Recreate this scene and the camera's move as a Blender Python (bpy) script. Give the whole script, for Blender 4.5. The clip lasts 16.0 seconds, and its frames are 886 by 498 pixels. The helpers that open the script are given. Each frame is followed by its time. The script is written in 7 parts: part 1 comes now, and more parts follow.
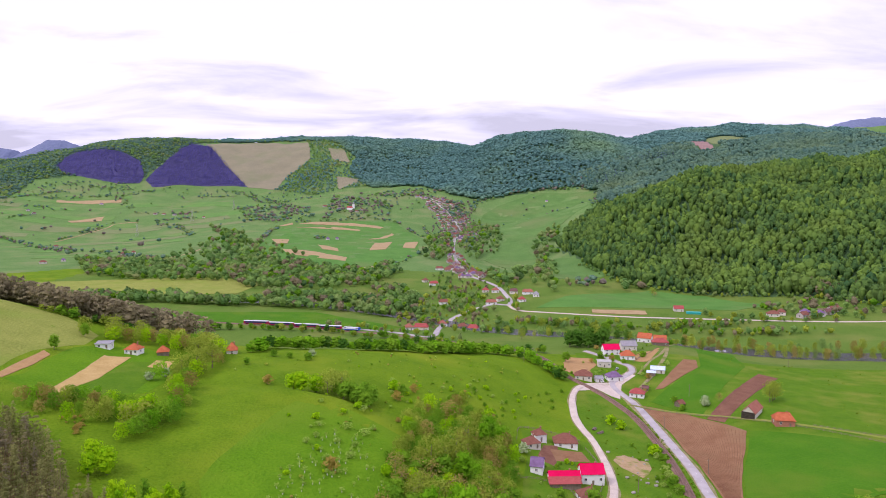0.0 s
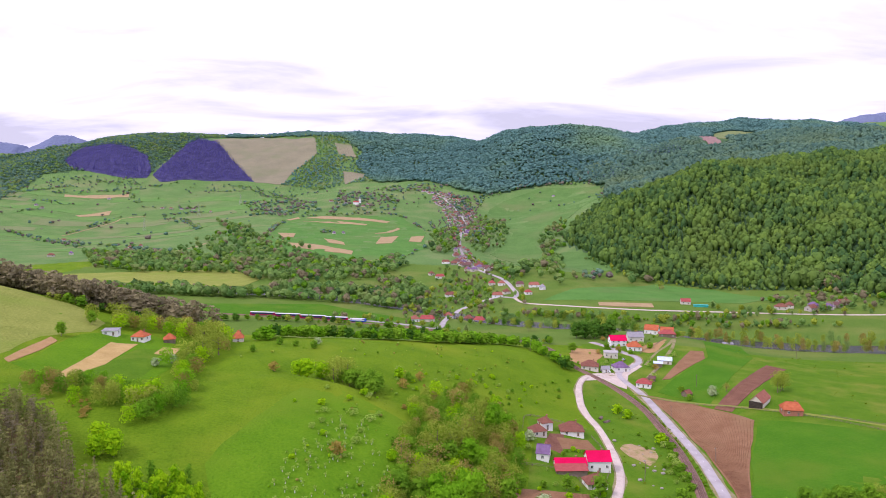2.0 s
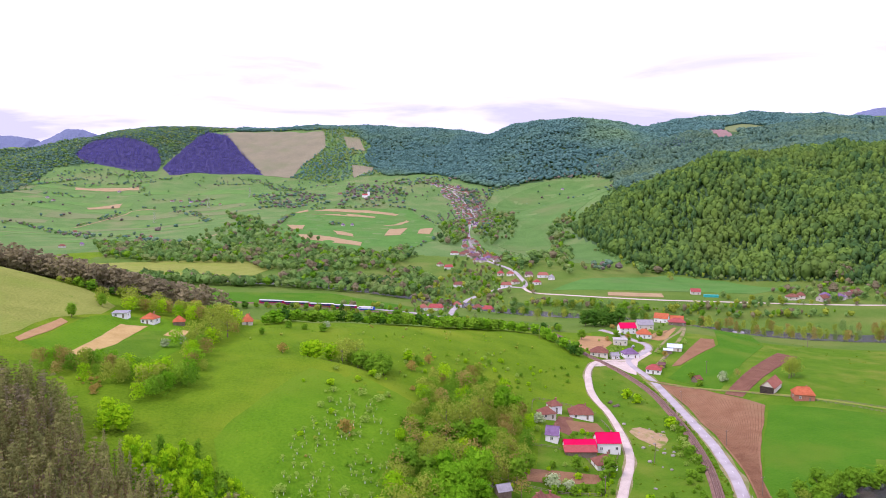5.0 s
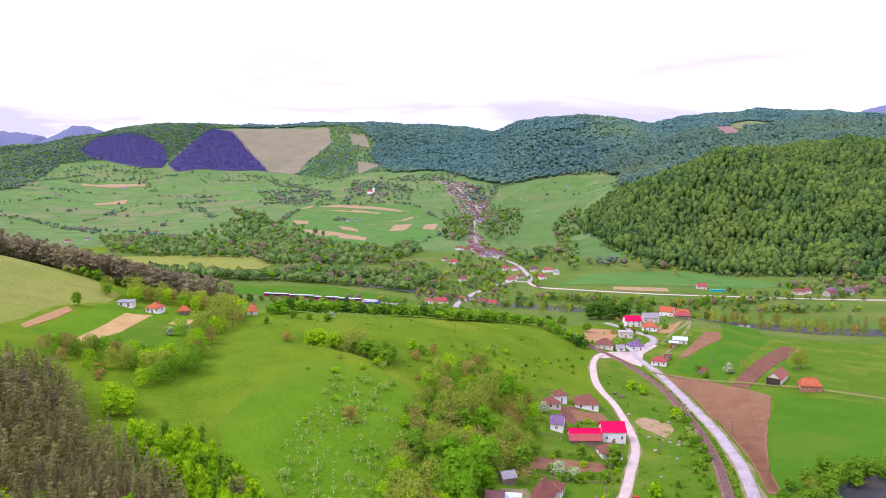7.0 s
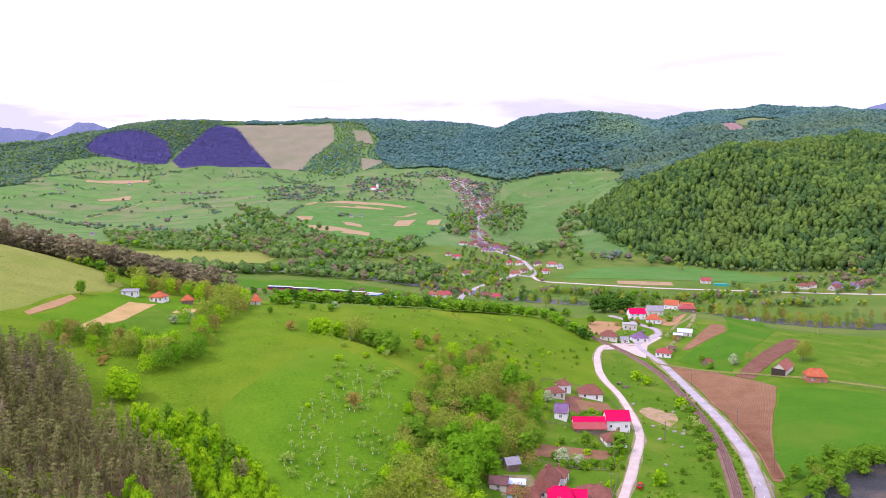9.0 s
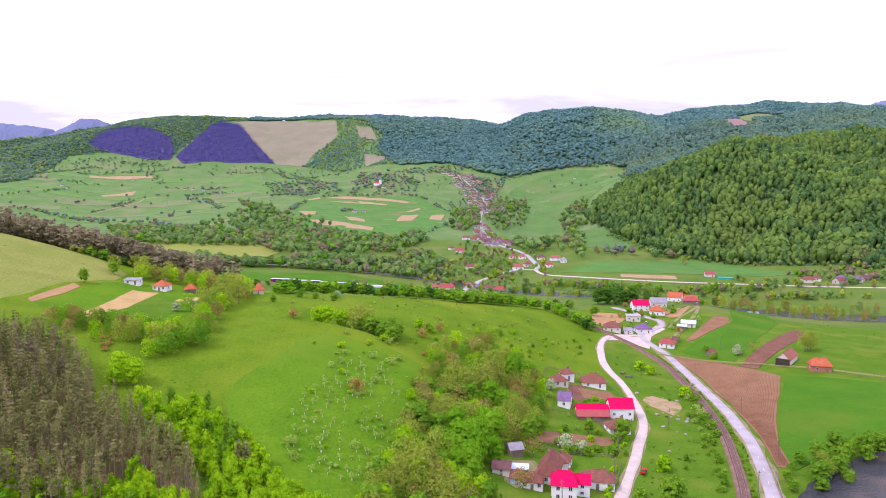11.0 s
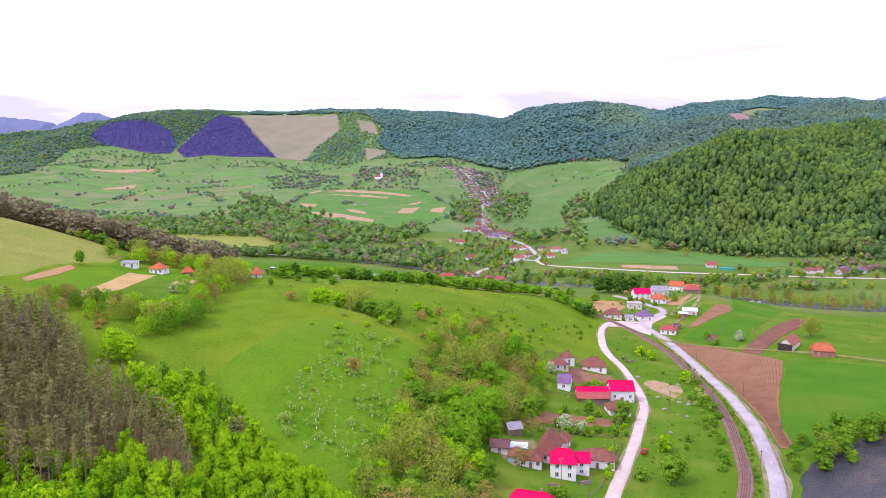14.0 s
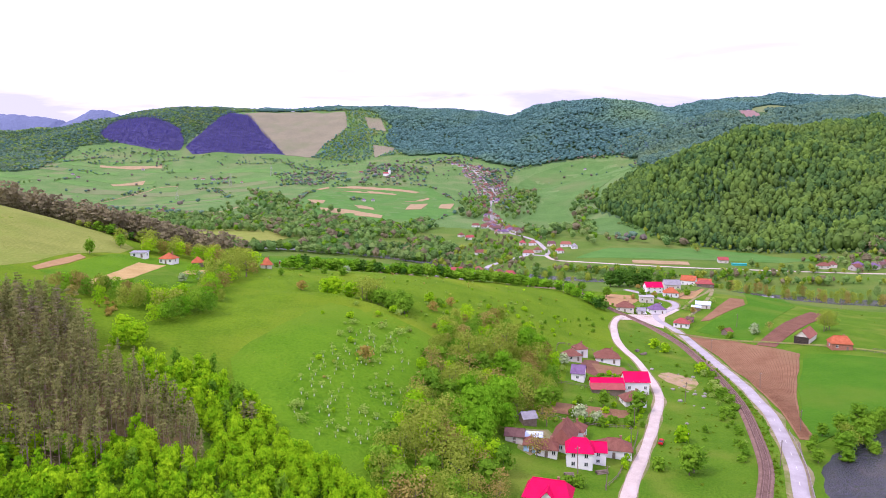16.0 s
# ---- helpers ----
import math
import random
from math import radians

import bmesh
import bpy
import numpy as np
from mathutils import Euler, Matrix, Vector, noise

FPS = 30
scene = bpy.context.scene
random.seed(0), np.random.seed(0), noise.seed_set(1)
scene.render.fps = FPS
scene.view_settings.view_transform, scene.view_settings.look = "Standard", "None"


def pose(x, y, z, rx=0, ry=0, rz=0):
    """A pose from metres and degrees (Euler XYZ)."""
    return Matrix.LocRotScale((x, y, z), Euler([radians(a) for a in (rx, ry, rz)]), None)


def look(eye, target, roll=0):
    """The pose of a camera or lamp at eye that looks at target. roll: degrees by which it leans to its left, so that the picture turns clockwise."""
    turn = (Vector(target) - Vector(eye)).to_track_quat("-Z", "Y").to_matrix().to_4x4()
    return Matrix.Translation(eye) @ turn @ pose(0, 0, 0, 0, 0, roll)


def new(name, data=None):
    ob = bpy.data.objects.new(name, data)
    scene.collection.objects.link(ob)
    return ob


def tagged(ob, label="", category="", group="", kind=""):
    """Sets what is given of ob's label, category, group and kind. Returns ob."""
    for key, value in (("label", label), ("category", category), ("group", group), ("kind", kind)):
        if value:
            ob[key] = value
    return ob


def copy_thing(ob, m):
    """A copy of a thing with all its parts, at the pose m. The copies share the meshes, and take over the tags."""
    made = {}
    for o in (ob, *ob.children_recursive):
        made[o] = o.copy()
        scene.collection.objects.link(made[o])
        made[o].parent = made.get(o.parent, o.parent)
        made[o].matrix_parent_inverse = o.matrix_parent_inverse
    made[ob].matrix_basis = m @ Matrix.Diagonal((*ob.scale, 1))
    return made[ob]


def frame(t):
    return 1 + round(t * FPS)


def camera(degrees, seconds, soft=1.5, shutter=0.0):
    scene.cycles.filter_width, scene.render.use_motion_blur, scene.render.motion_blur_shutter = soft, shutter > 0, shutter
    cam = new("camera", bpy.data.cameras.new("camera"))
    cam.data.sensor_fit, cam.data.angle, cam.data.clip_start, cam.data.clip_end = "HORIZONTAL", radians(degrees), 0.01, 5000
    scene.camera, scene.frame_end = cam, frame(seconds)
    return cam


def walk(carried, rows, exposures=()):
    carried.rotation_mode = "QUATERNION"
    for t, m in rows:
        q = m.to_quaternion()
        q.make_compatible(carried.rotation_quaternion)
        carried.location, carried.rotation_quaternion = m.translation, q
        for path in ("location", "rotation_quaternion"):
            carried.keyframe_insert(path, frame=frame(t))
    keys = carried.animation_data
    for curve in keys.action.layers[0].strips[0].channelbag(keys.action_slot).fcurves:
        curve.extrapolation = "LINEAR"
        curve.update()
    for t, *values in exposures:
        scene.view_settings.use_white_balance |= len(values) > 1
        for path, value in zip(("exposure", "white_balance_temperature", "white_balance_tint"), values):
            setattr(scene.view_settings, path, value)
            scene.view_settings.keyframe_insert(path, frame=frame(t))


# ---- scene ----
cam = camera(65.9, 16.0, soft=0.9)
PATH = [
    (0.0, 0.0, 0.0, 126.54, 86.0, -0.0, 0.0),
    (0.5, 0.01, 0.21, 125.38, 85.905, -0.02, 0.115),
    (1.0, 0.02, 0.42, 124.22, 85.811, -0.033, 0.205),
    (1.5, -0.01, 0.61, 123.07, 85.73, -0.013, 0.363),
    (2.0, 0.02, 0.83, 121.92, 85.669, -0.055, 0.527),
    (2.5, -0.01, 0.99, 120.79, 85.584, -0.075, 0.718),
    (3.0, -0.12, 1.14, 119.64, 85.522, -0.071, 0.85),
    (3.5, -0.16, 1.3, 118.53, 85.458, -0.087, 1.017),
    (4.0, -0.15, 1.4, 117.43, 85.379, -0.099, 1.103),
    (6.5, -0.23, 1.93, 111.79, 85.108, -0.145, 1.56),
    (7.0, -0.19, 2.17, 110.68, 85.059, -0.18, 1.673),
    (7.5, -0.2, 2.38, 109.57, 85.008, -0.174, 1.751),
    (8.0, -0.28, 2.52, 108.41, 84.945, -0.21, 1.826),
    (8.5, -0.3, 2.64, 107.25, 84.905, -0.203, 1.924),
    (9.0, -0.33, 2.78, 106.1, 84.86, -0.224, 1.978),
    (11.5, -0.29, 3.52, 100.37, 84.552, -0.261, 2.296),
    (12.0, -0.11, 4.0, 99.13, 84.5, -0.282, 2.327),
    (12.5, 0.18, 4.49, 97.86, 84.433, -0.305, 2.31),
    (13.0, 0.44, 5.0, 96.59, 84.36, -0.317, 2.273),
    (13.5, 0.65, 5.57, 95.4, 84.313, -0.351, 2.303),
    (14.0, 0.77, 6.22, 94.21, 84.267, -0.373, 2.376),
    (14.5, 0.68, 6.91, 93.04, 84.2, -0.415, 2.503),
    (15.0, 0.15, 7.72, 91.9, 84.154, -0.45, 2.639),
    (15.5, -0.68, 8.56, 90.81, 84.139, -0.457, 2.796),
    (16.0, -1.69, 9.38, 89.71, 84.108, -0.443, 2.985),
]
walk(cam, [(r[0], pose(*r[1:])) for r in PATH], exposures=[(0.0, -0.5, 6350, 30), (3.0, -0.34, 6250, 33), (6.5, -0.22, 6150, 36.5), (10.0, -0.14, 6100, 37.5), (16.0, -0.13, 6050, 38.5)])

# ---- sky and sun ----
SUN_AZ, SUN_EL = radians(240), radians(50)
world = bpy.data.worlds.new("overcast_sky")
scene.world = world
world.use_nodes = True
wn, wl = world.node_tree.nodes, world.node_tree.links
wn.clear()


def wnode(kind, **values):
    n = wn.new(kind)
    for k, v in values.items():
        n.inputs[k].default_value = v
    return n


sky = wn.new("ShaderNodeTexSky")
sky.sky_type, sky.sun_disc = "NISHITA", False
sky.sun_elevation, sky.sun_rotation = SUN_EL, SUN_AZ
sky_dim = wn.new("ShaderNodeMix")
sky_dim.data_type, sky_dim.blend_type = "RGBA", "MULTIPLY"
sky_dim.inputs[0].default_value = 1.0
sky_dim.inputs[7].default_value = (0.11, 0.11, 0.11, 1)
wl.new(sky.outputs[0], sky_dim.inputs[6])
coord = wn.new("ShaderNodeTexCoord")
split = wn.new("ShaderNodeSeparateXYZ")
wl.new(coord.outputs["Generated"], split.inputs[0])
lift = wn.new("ShaderNodeMath")
lift.operation = "ADD"
lift.inputs[1].default_value = 0.16
wl.new(split.outputs[2], lift.inputs[0])
flat = wn.new("ShaderNodeVectorMath")
flat.operation = "SCALE"
inv = wn.new("ShaderNodeMath")
inv.operation = "DIVIDE"
inv.inputs[0].default_value = 1.0
wl.new(lift.outputs[0], inv.inputs[1])
wl.new(coord.outputs["Generated"], flat.inputs[0])
wl.new(inv.outputs[0], flat.inputs["Scale"])
stretch = wn.new("ShaderNodeMapping")
stretch.inputs["Scale"].default_value = (0.75, 1.3, 0.9)
stretch.inputs["Location"].default_value = (3.1, 0.4, 0.0)
wl.new(flat.outputs[0], stretch.inputs[0])
cloud = wnode("ShaderNodeTexNoise", Scale=1.25, Detail=7.0, Roughness=0.55, Distortion=0.4)
wl.new(stretch.outputs[0], cloud.inputs["Vector"])
tone = wn.new("ShaderNodeValToRGB")
tone.color_ramp.elements[0].position, tone.color_ramp.elements[0].color = 0.33, (0.93, 0.97, 1.13, 1)
tone.color_ramp.elements[1].position, tone.color_ramp.elements[1].color = 0.53, (1.5, 1.56, 1.86, 1)
rise = wn.new("ShaderNodeMapRange")
rise.inputs["From Min"].default_value, rise.inputs["From Max"].default_value = 0.08, 0.24
rise.inputs["To Min"].default_value, rise.inputs["To Max"].default_value = -0.09, 0.13
wl.new(split.outputs[2], rise.inputs["Value"])
bank = wn.new("ShaderNodeMath")
wl.new(cloud.outputs[0], bank.inputs[0])
wl.new(rise.outputs[0], bank.inputs[1])
wl.new(bank.outputs[0], tone.inputs[0])
cover = wn.new("ShaderNodeMix")
cover.data_type = "RGBA"
cover.inputs[0].default_value = 0.92
wl.new(sky_dim.outputs[2], cover.inputs[6])
wl.new(tone.outputs[0], cover.inputs[7])
back = wnode("ShaderNodeBackground", Strength=1.0)
wl.new(cover.outputs[2], back.inputs[0])
out = wn.new("ShaderNodeOutputWorld")
wl.new(back.outputs[0], out.inputs[0])

sun_data = bpy.data.lights.new("sun", "SUN")
sun_data.energy, sun_data.angle, sun_data.color = 2.4, radians(10), (1.0, 0.95, 0.87)
sun = new("sun", sun_data)
sun.matrix_world = look((0, 0, 0), (-math.sin(SUN_AZ) * math.cos(SUN_EL), -math.cos(SUN_AZ) * math.cos(SUN_EL), -math.sin(SUN_EL)))

# ---- materials ----
def material(name, dark, light, size=1.0, fine=None, rough=0.9, bump=0.0, metal=0.0, spread=0.5, tone="", translucent=0.0, third=None, big=0.0, spec=0.04, per_object=0.0, per_leaf=0.0, detail=5.0, grain=0.6):
    """A surface whose colour wanders from dark to light: size and fine are the two scales in metres, third an odd colour in patches of size big."""
    m = bpy.data.materials.new(name)
    m.use_nodes = True
    n, l = m.node_tree.nodes, m.node_tree.links
    n.clear()
    geo = n.new("ShaderNodeNewGeometry")
    a = n.new("ShaderNodeTexNoise")
    a.inputs["Scale"].default_value, a.inputs["Detail"].default_value, a.inputs["Roughness"].default_value = 1.0 / size, detail, 0.6
    l.new(geo.outputs["Position"], a.inputs["Vector"])
    b = n.new("ShaderNodeTexNoise")
    b.inputs["Scale"].default_value, b.inputs["Detail"].default_value = 1.0 / (fine or size * 0.12), 4.0
    l.new(geo.outputs["Position"], b.inputs["Vector"])
    total = n.new("ShaderNodeMath")
    total.operation = "MULTIPLY_ADD"
    total.inputs[1].default_value = grain
    l.new(b.outputs[0], total.inputs[0])
    l.new(a.outputs[0], total.inputs[2])
    value = total.outputs[0]
    shift = 0.5 + grain / 2

    def add(socket, amount):
        k = n.new("ShaderNodeMath")
        k.operation = "MULTIPLY_ADD"
        k.inputs[1].default_value = amount
        l.new(socket, k.inputs[0])
        l.new(value, k.inputs[2])
        return k.outputs[0]

    if per_object:
        info = n.new("ShaderNodeObjectInfo")
        value, shift = add(info.outputs["Random"], per_object), shift + per_object / 2
    if per_leaf:
        value, shift = add(geo.outputs["Random Per Island"], per_leaf), shift + per_leaf / 2
    if tone:
        attr = n.new("ShaderNodeAttribute")
        attr.attribute_name = tone
        value, shift = add(attr.outputs["Fac"], 0.8), shift + 0.4
    ramp = n.new("ShaderNodeMapRange")
    ramp.inputs["From Min"].default_value, ramp.inputs["From Max"].default_value = shift - spread / 2, shift + spread / 2
    l.new(value, ramp.inputs["Value"])
    mix = n.new("ShaderNodeMix")
    mix.data_type = "RGBA"
    mix.inputs[6].default_value, mix.inputs[7].default_value = (*dark, 1), (*light, 1)
    l.new(ramp.outputs[0], mix.inputs[0])
    colour = mix.outputs[2]
    if third:
        c = n.new("ShaderNodeTexNoise")
        c.inputs["Scale"].default_value, c.inputs["Detail"].default_value = 1.0 / big, 6.0
        l.new(geo.outputs["Position"], c.inputs["Vector"])
        r = n.new("ShaderNodeMapRange")
        r.inputs["From Min"].default_value, r.inputs["From Max"].default_value = 0.5, 0.72
        l.new(c.outputs[0], r.inputs["Value"])
        mix2 = n.new("ShaderNodeMix")
        mix2.data_type = "RGBA"
        mix2.inputs[7].default_value = (*third, 1)
        l.new(r.outputs[0], mix2.inputs[0])
        l.new(colour, mix2.inputs[6])
        colour = mix2.outputs[2]
    p = n.new("ShaderNodeBsdfPrincipled")
    p.inputs["Roughness"].default_value, p.inputs["Metallic"].default_value, p.inputs["Specular IOR Level"].default_value = rough, metal, spec
    l.new(colour, p.inputs["Base Color"])
    if bump:
        k = n.new("ShaderNodeBump")
        k.inputs["Strength"].default_value, k.inputs["Distance"].default_value = bump, fine or size * 0.12
        l.new(b.outputs[0], k.inputs["Height"])
        l.new(k.outputs[0], p.inputs["Normal"])
    o = n.new("ShaderNodeOutputMaterial")
    if translucent:
        t = n.new("ShaderNodeBsdfTranslucent")
        l.new(colour, t.inputs[0])
        s = n.new("ShaderNodeMixShader")
        s.inputs[0].default_value = translucent
        l.new(p.outputs[0], s.inputs[1])
        l.new(t.outputs[0], s.inputs[2])
        l.new(s.outputs[0], o.inputs[0])
    else:
        l.new(p.outputs[0], o.inputs[0])
    return m


GRASS = material("meadow_grass", (0.07, 0.166, 0.005), (0.168, 0.287, 0.011), 18, 1.1, bump=1.0, spread=0.8, grain=0.9, third=(0.188, 0.27, 0.015), big=46)
VIVID = material("lush_grass", (0.056, 0.16, 0.007), (0.125, 0.238, 0.014), 11, 0.8, bump=0.9, spread=0.8, grain=1.0, third=(0.185, 0.235, 0.03), big=26)
FIELD_GREEN = material("sown_field", (0.04, 0.155, 0.006), (0.083, 0.216, 0.012), 18, 1.0, bump=0.6, spread=0.75, grain=0.9, third=(0.11, 0.2, 0.016), big=40)
# The next two are far field greens, blued to carry painted haze.
FIELD_LIGHT = material("hazed_hay_field", (0.092, 0.217, 0.049), (0.145, 0.285, 0.069), 40, 2.0, bump=0.4, third=(0.168, 0.24, 0.078), big=90)
FIELD_OLIVE = material("hazed_rough_pasture", (0.155, 0.205, 0.08), (0.205, 0.25, 0.105), 40, 2.0, bump=0.5)
PALE_GRASS = material("dry_grass", (0.19, 0.235, 0.042), (0.3, 0.33, 0.075), 14, 1.6, bump=0.7, grain=1.0, spread=0.8, third=(0.2, 0.28, 0.04), big=45)
# Tan grass, its blue lifted so the colour holds some haze.
TAN_SLOPE = material("hazed_grazed_slope", (0.215, 0.205, 0.13), (0.275, 0.25, 0.155), 70, 6.0, bump=0.4, third=(0.2, 0.215, 0.115), big=120)
SOIL = material("ploughed_soil", (0.23, 0.118, 0.06), (0.34, 0.195, 0.105), 9, 0.9, bump=0.9, third=(0.28, 0.175, 0.09), big=22)
DARK_SOIL = material("fresh_dug_soil", (0.165, 0.078, 0.052), (0.27, 0.135, 0.09), 7, 0.9, bump=0.9)
FAR_SOIL = material("far_tilled_soil", (0.34, 0.245, 0.125), (0.43, 0.32, 0.17), 14, 2.0, bump=0.5)
WORN_GRASS = material("trampled_earth", (0.31, 0.225, 0.1), (0.52, 0.37, 0.23), 4, 0.7, bump=0.8, spread=1.0, grain=1.0, third=(0.15, 0.22, 0.025), big=6)
TEAL_SHEET = material("teal_tarpaulin", (0.02, 0.38, 0.36), (0.05, 0.5, 0.46), 2, 0.4, rough=0.5)
SAND_SOIL = material("dry_tilled_soil", (0.42, 0.29, 0.105), (0.55, 0.395, 0.165), 8, 0.9, bump=0.7)
# Reddish soil, dulled by haze painted into its base colour.
HAZY_SOIL = material("hazed_hilltop_soil", (0.26, 0.165, 0.15), (0.33, 0.215, 0.19), 20, 2.0, bump=0.5)
EARTH = material("bare_earth", (0.34, 0.205, 0.09), (0.5, 0.32, 0.15), 6, 0.8, bump=0.8, spread=0.8)
ASPHALT = material("worn_asphalt", (0.37, 0.34, 0.34), (0.48, 0.445, 0.445), 5, 0.4, rough=0.85, third=(0.33, 0.3, 0.295), big=9)
GRAVEL = material("pale_gravel", (0.45, 0.37, 0.305), (0.71, 0.625, 0.545), 4, 0.35, bump=0.8, spread=0.9, grain=1.0)
BALLAST = material("ballast", (0.175, 0.105, 0.08), (0.31, 0.2, 0.155), 3, 0.25, bump=0.8)
SLEEPER = material("sleeper", (0.1, 0.062, 0.05), (0.18, 0.115, 0.095), 1, 0.2)
STEEL = material("rail_steel", (0.26, 0.165, 0.14), (0.38, 0.26, 0.225), 2, 0.3, rough=0.6, metal=0.2)
LINE_PAINT = material("road_paint", (0.7, 0.7, 0.7), (0.8, 0.8, 0.8), 1, 0.2)
CONCRETE = material("concrete", (0.36, 0.34, 0.33), (0.5, 0.48, 0.46), 2, 0.3, bump=0.3)
WATER = material("river_water", (0.025, 0.028, 0.038), (0.06, 0.058, 0.06), 9, 0.8, rough=0.2, bump=0.9, spec=0.45, third=(0.11, 0.085, 0.06), big=14)
# Leaf green whose bluish dark end paints in shaded gaps and haze.
LEAF = material("hazed_spring_leaves", (0.038, 0.115, 0.046), (0.212, 0.35, 0.056), 80, 5.0, tone="tone", per_leaf=0.3, translucent=0.22, spread=1.3, third=(0.17, 0.265, 0.052), big=150)
LEAF_BRIGHT = material("young_leaves", (0.17, 0.43, 0.002), (0.47, 0.72, 0.006), 8, 1.0, tone="tone", per_object=0.4, per_leaf=0.5, translucent=0.35, spread=1.05)
LEAF_MID = material("green_leaves", (0.1, 0.265, 0.014), (0.245, 0.45, 0.026), 8, 1.0, tone="tone", per_object=0.4, per_leaf=0.35, translucent=0.3, spread=1.0)
LEAF_DARK = material("dark_leaves", (0.04, 0.14, 0.015), (0.11, 0.25, 0.025), 8, 1.0, tone="tone", per_object=0.4, per_leaf=0.35, translucent=0.25, spread=1.0)
LEAF_OLIVE = material("budding_leaves", (0.225, 0.315, 0.03), (0.42, 0.5, 0.065), 8, 1.0, tone="tone", per_object=0.4, per_leaf=0.4, translucent=0.35, spread=1.0)
LEAF_BROWN = material("bronze_buds", (0.28, 0.235, 0.05), (0.46, 0.375, 0.1), 8, 1.0, tone="tone", per_object=0.4, per_leaf=0.35, translucent=0.3, spread=1.0)
NEEDLE = material("pine_needles", (0.13, 0.158, 0.046), (0.4, 0.385, 0.132), 6, 0.8, tone="tone", per_object=0.7, per_leaf=0.45, spread=1.3, translucent=0.3)
# Conifers and the litter below: dark tones tinted violet as painted haze.
HAZED_NEEDLE = material("hazed_dark_conifer", (0.125, 0.118, 0.38), (0.18, 0.17, 0.5), 60, 6, tone="tone", per_leaf=0.12, spread=1.2, translucent=0.2)
HAZED_LITTER = material("hazed_needle_litter", (0.08, 0.075, 0.17), (0.11, 0.1, 0.22), 20, 4)
BROWN_NEEDLE = material("brown_pine_belt", (0.19, 0.17, 0.1), (0.42, 0.365, 0.2), 14, 2, tone="tone", per_leaf=0.35, spread=1.2, translucent=0.35)
MIXED_LEAF = material("budding_woods", (0.095, 0.23, 0.058), (0.285, 0.455, 0.115), 50, 3, tone="tone", translucent=0.35, spread=1.25, per_leaf=0.25, third=(0.31, 0.34, 0.12), big=70)
LEAF_FRESH = material("fresh_green_leaves", (0.1, 0.31, 0.005), (0.27, 0.55, 0.02), 8, 1.0, tone="tone", per_object=0.4, per_leaf=0.45, translucent=0.35, spread=1.05)
# Far beech leaf with distance haze put into its colour as blue.
HAZED_LEAF = material("hazed_beech_woods", (0.087, 0.22, 0.21), (0.185, 0.355, 0.285), 200, 12, tone="tone", translucent=0.3, spread=2.0, per_leaf=0.1, third=(0.21, 0.365, 0.2), big=420)
LEAF_PALE = material("pale_orchard_leaves", (0.28, 0.45, 0.06), (0.48, 0.62, 0.14), 6, 0.8, tone="tone", per_object=0.4, per_leaf=0.35, translucent=0.5, spread=1.0)
BLOSSOM = material("white_blossom", (0.26, 0.38, 0.14), (0.47, 0.53, 0.31), 3, 0.5, per_leaf=0.6, spread=0.9)
BARK = material("bark", (0.14, 0.11, 0.085), (0.28, 0.22, 0.17), 2, 0.2, bump=0.5)

TWIGS = material("reddish_twigs", (0.225, 0.195, 0.11), (0.34, 0.295, 0.165), 20, 2, tone="tone", per_leaf=0.2, spread=1.2, translucent=0.35)
# Twig brown with mauve haze mixed into the colour, for far trees.
HAZY_TWIGS = material("hazed_leafless_twigs", (0.2, 0.17, 0.14), (0.29, 0.25, 0.2), 60, 4, tone="tone", per_leaf=0.15, spread=1.0, translucent=0.3)
# Violet-blue here is aerial haze baked into the hills' base colour.
HAZE_BLUE = material("hazed_distant_woods", (0.14, 0.17, 0.27), (0.19, 0.228, 0.34), 160, 20, spread=0.9, bump=0.6)
FOREST_FLOOR = material("woodland_floor", (0.05, 0.11, 0.045), (0.085, 0.16, 0.06), 20, 3, bump=0.5)
# Far pasture grass; its raised blue is haze in the base colour.
HILL_PASTURE = material("hazed_hill_pasture", (0.094, 0.198, 0.052), (0.158, 0.275, 0.08), 60, 4, bump=0.8, spread=0.7, grain=0.9, third=(0.205, 0.245, 0.1), big=120)
PINE_BARK = material("pine_bark", (0.26, 0.18, 0.13), (0.42, 0.31, 0.23), 2, 0.2, bump=0.5)
# Beech green shifted bluer and lighter; the shift imitates air haze.
HAZED_BEECH = material("hazed_beech_slopes", (0.073, 0.175, 0.15), (0.195, 0.33, 0.2), 110, 7, tone="tone", translucent=0.25, spread=1.5, per_leaf=0.15, third=(0.185, 0.28, 0.14), big=180)
# Crop green with a little distance haze mixed in.
FAR_CROP = material("hazed_far_crop", (0.066, 0.19, 0.034), (0.11, 0.255, 0.052), 40, 2.5, bump=0.4, third=(0.13, 0.21, 0.058), big=90)
MOWN = material("mown_meadow", (0.066, 0.188, 0.005), (0.135, 0.28, 0.01), 22, 1.1, bump=0.8, spread=0.7, grain=0.9, third=(0.14, 0.247, 0.014), big=50)
# Ridge soil, a step darker than the ploughed field.
FURROW = material("darker_soil_ridges", (0.185, 0.092, 0.05), (0.29, 0.158, 0.087), 5, 0.7, bump=0.8)
VALLEY_GRASS = material("valley_grass", (0.08, 0.165, 0.022), (0.14, 0.228, 0.038), 40, 1.6, bump=0.8, spread=0.7, grain=1.0, third=(0.175, 0.215, 0.05), big=80)
VERGE = material("dusty_verge", (0.2, 0.19, 0.07), (0.36, 0.31, 0.18), 5, 0.6, bump=0.7, third=(0.12, 0.2, 0.02), big=8)
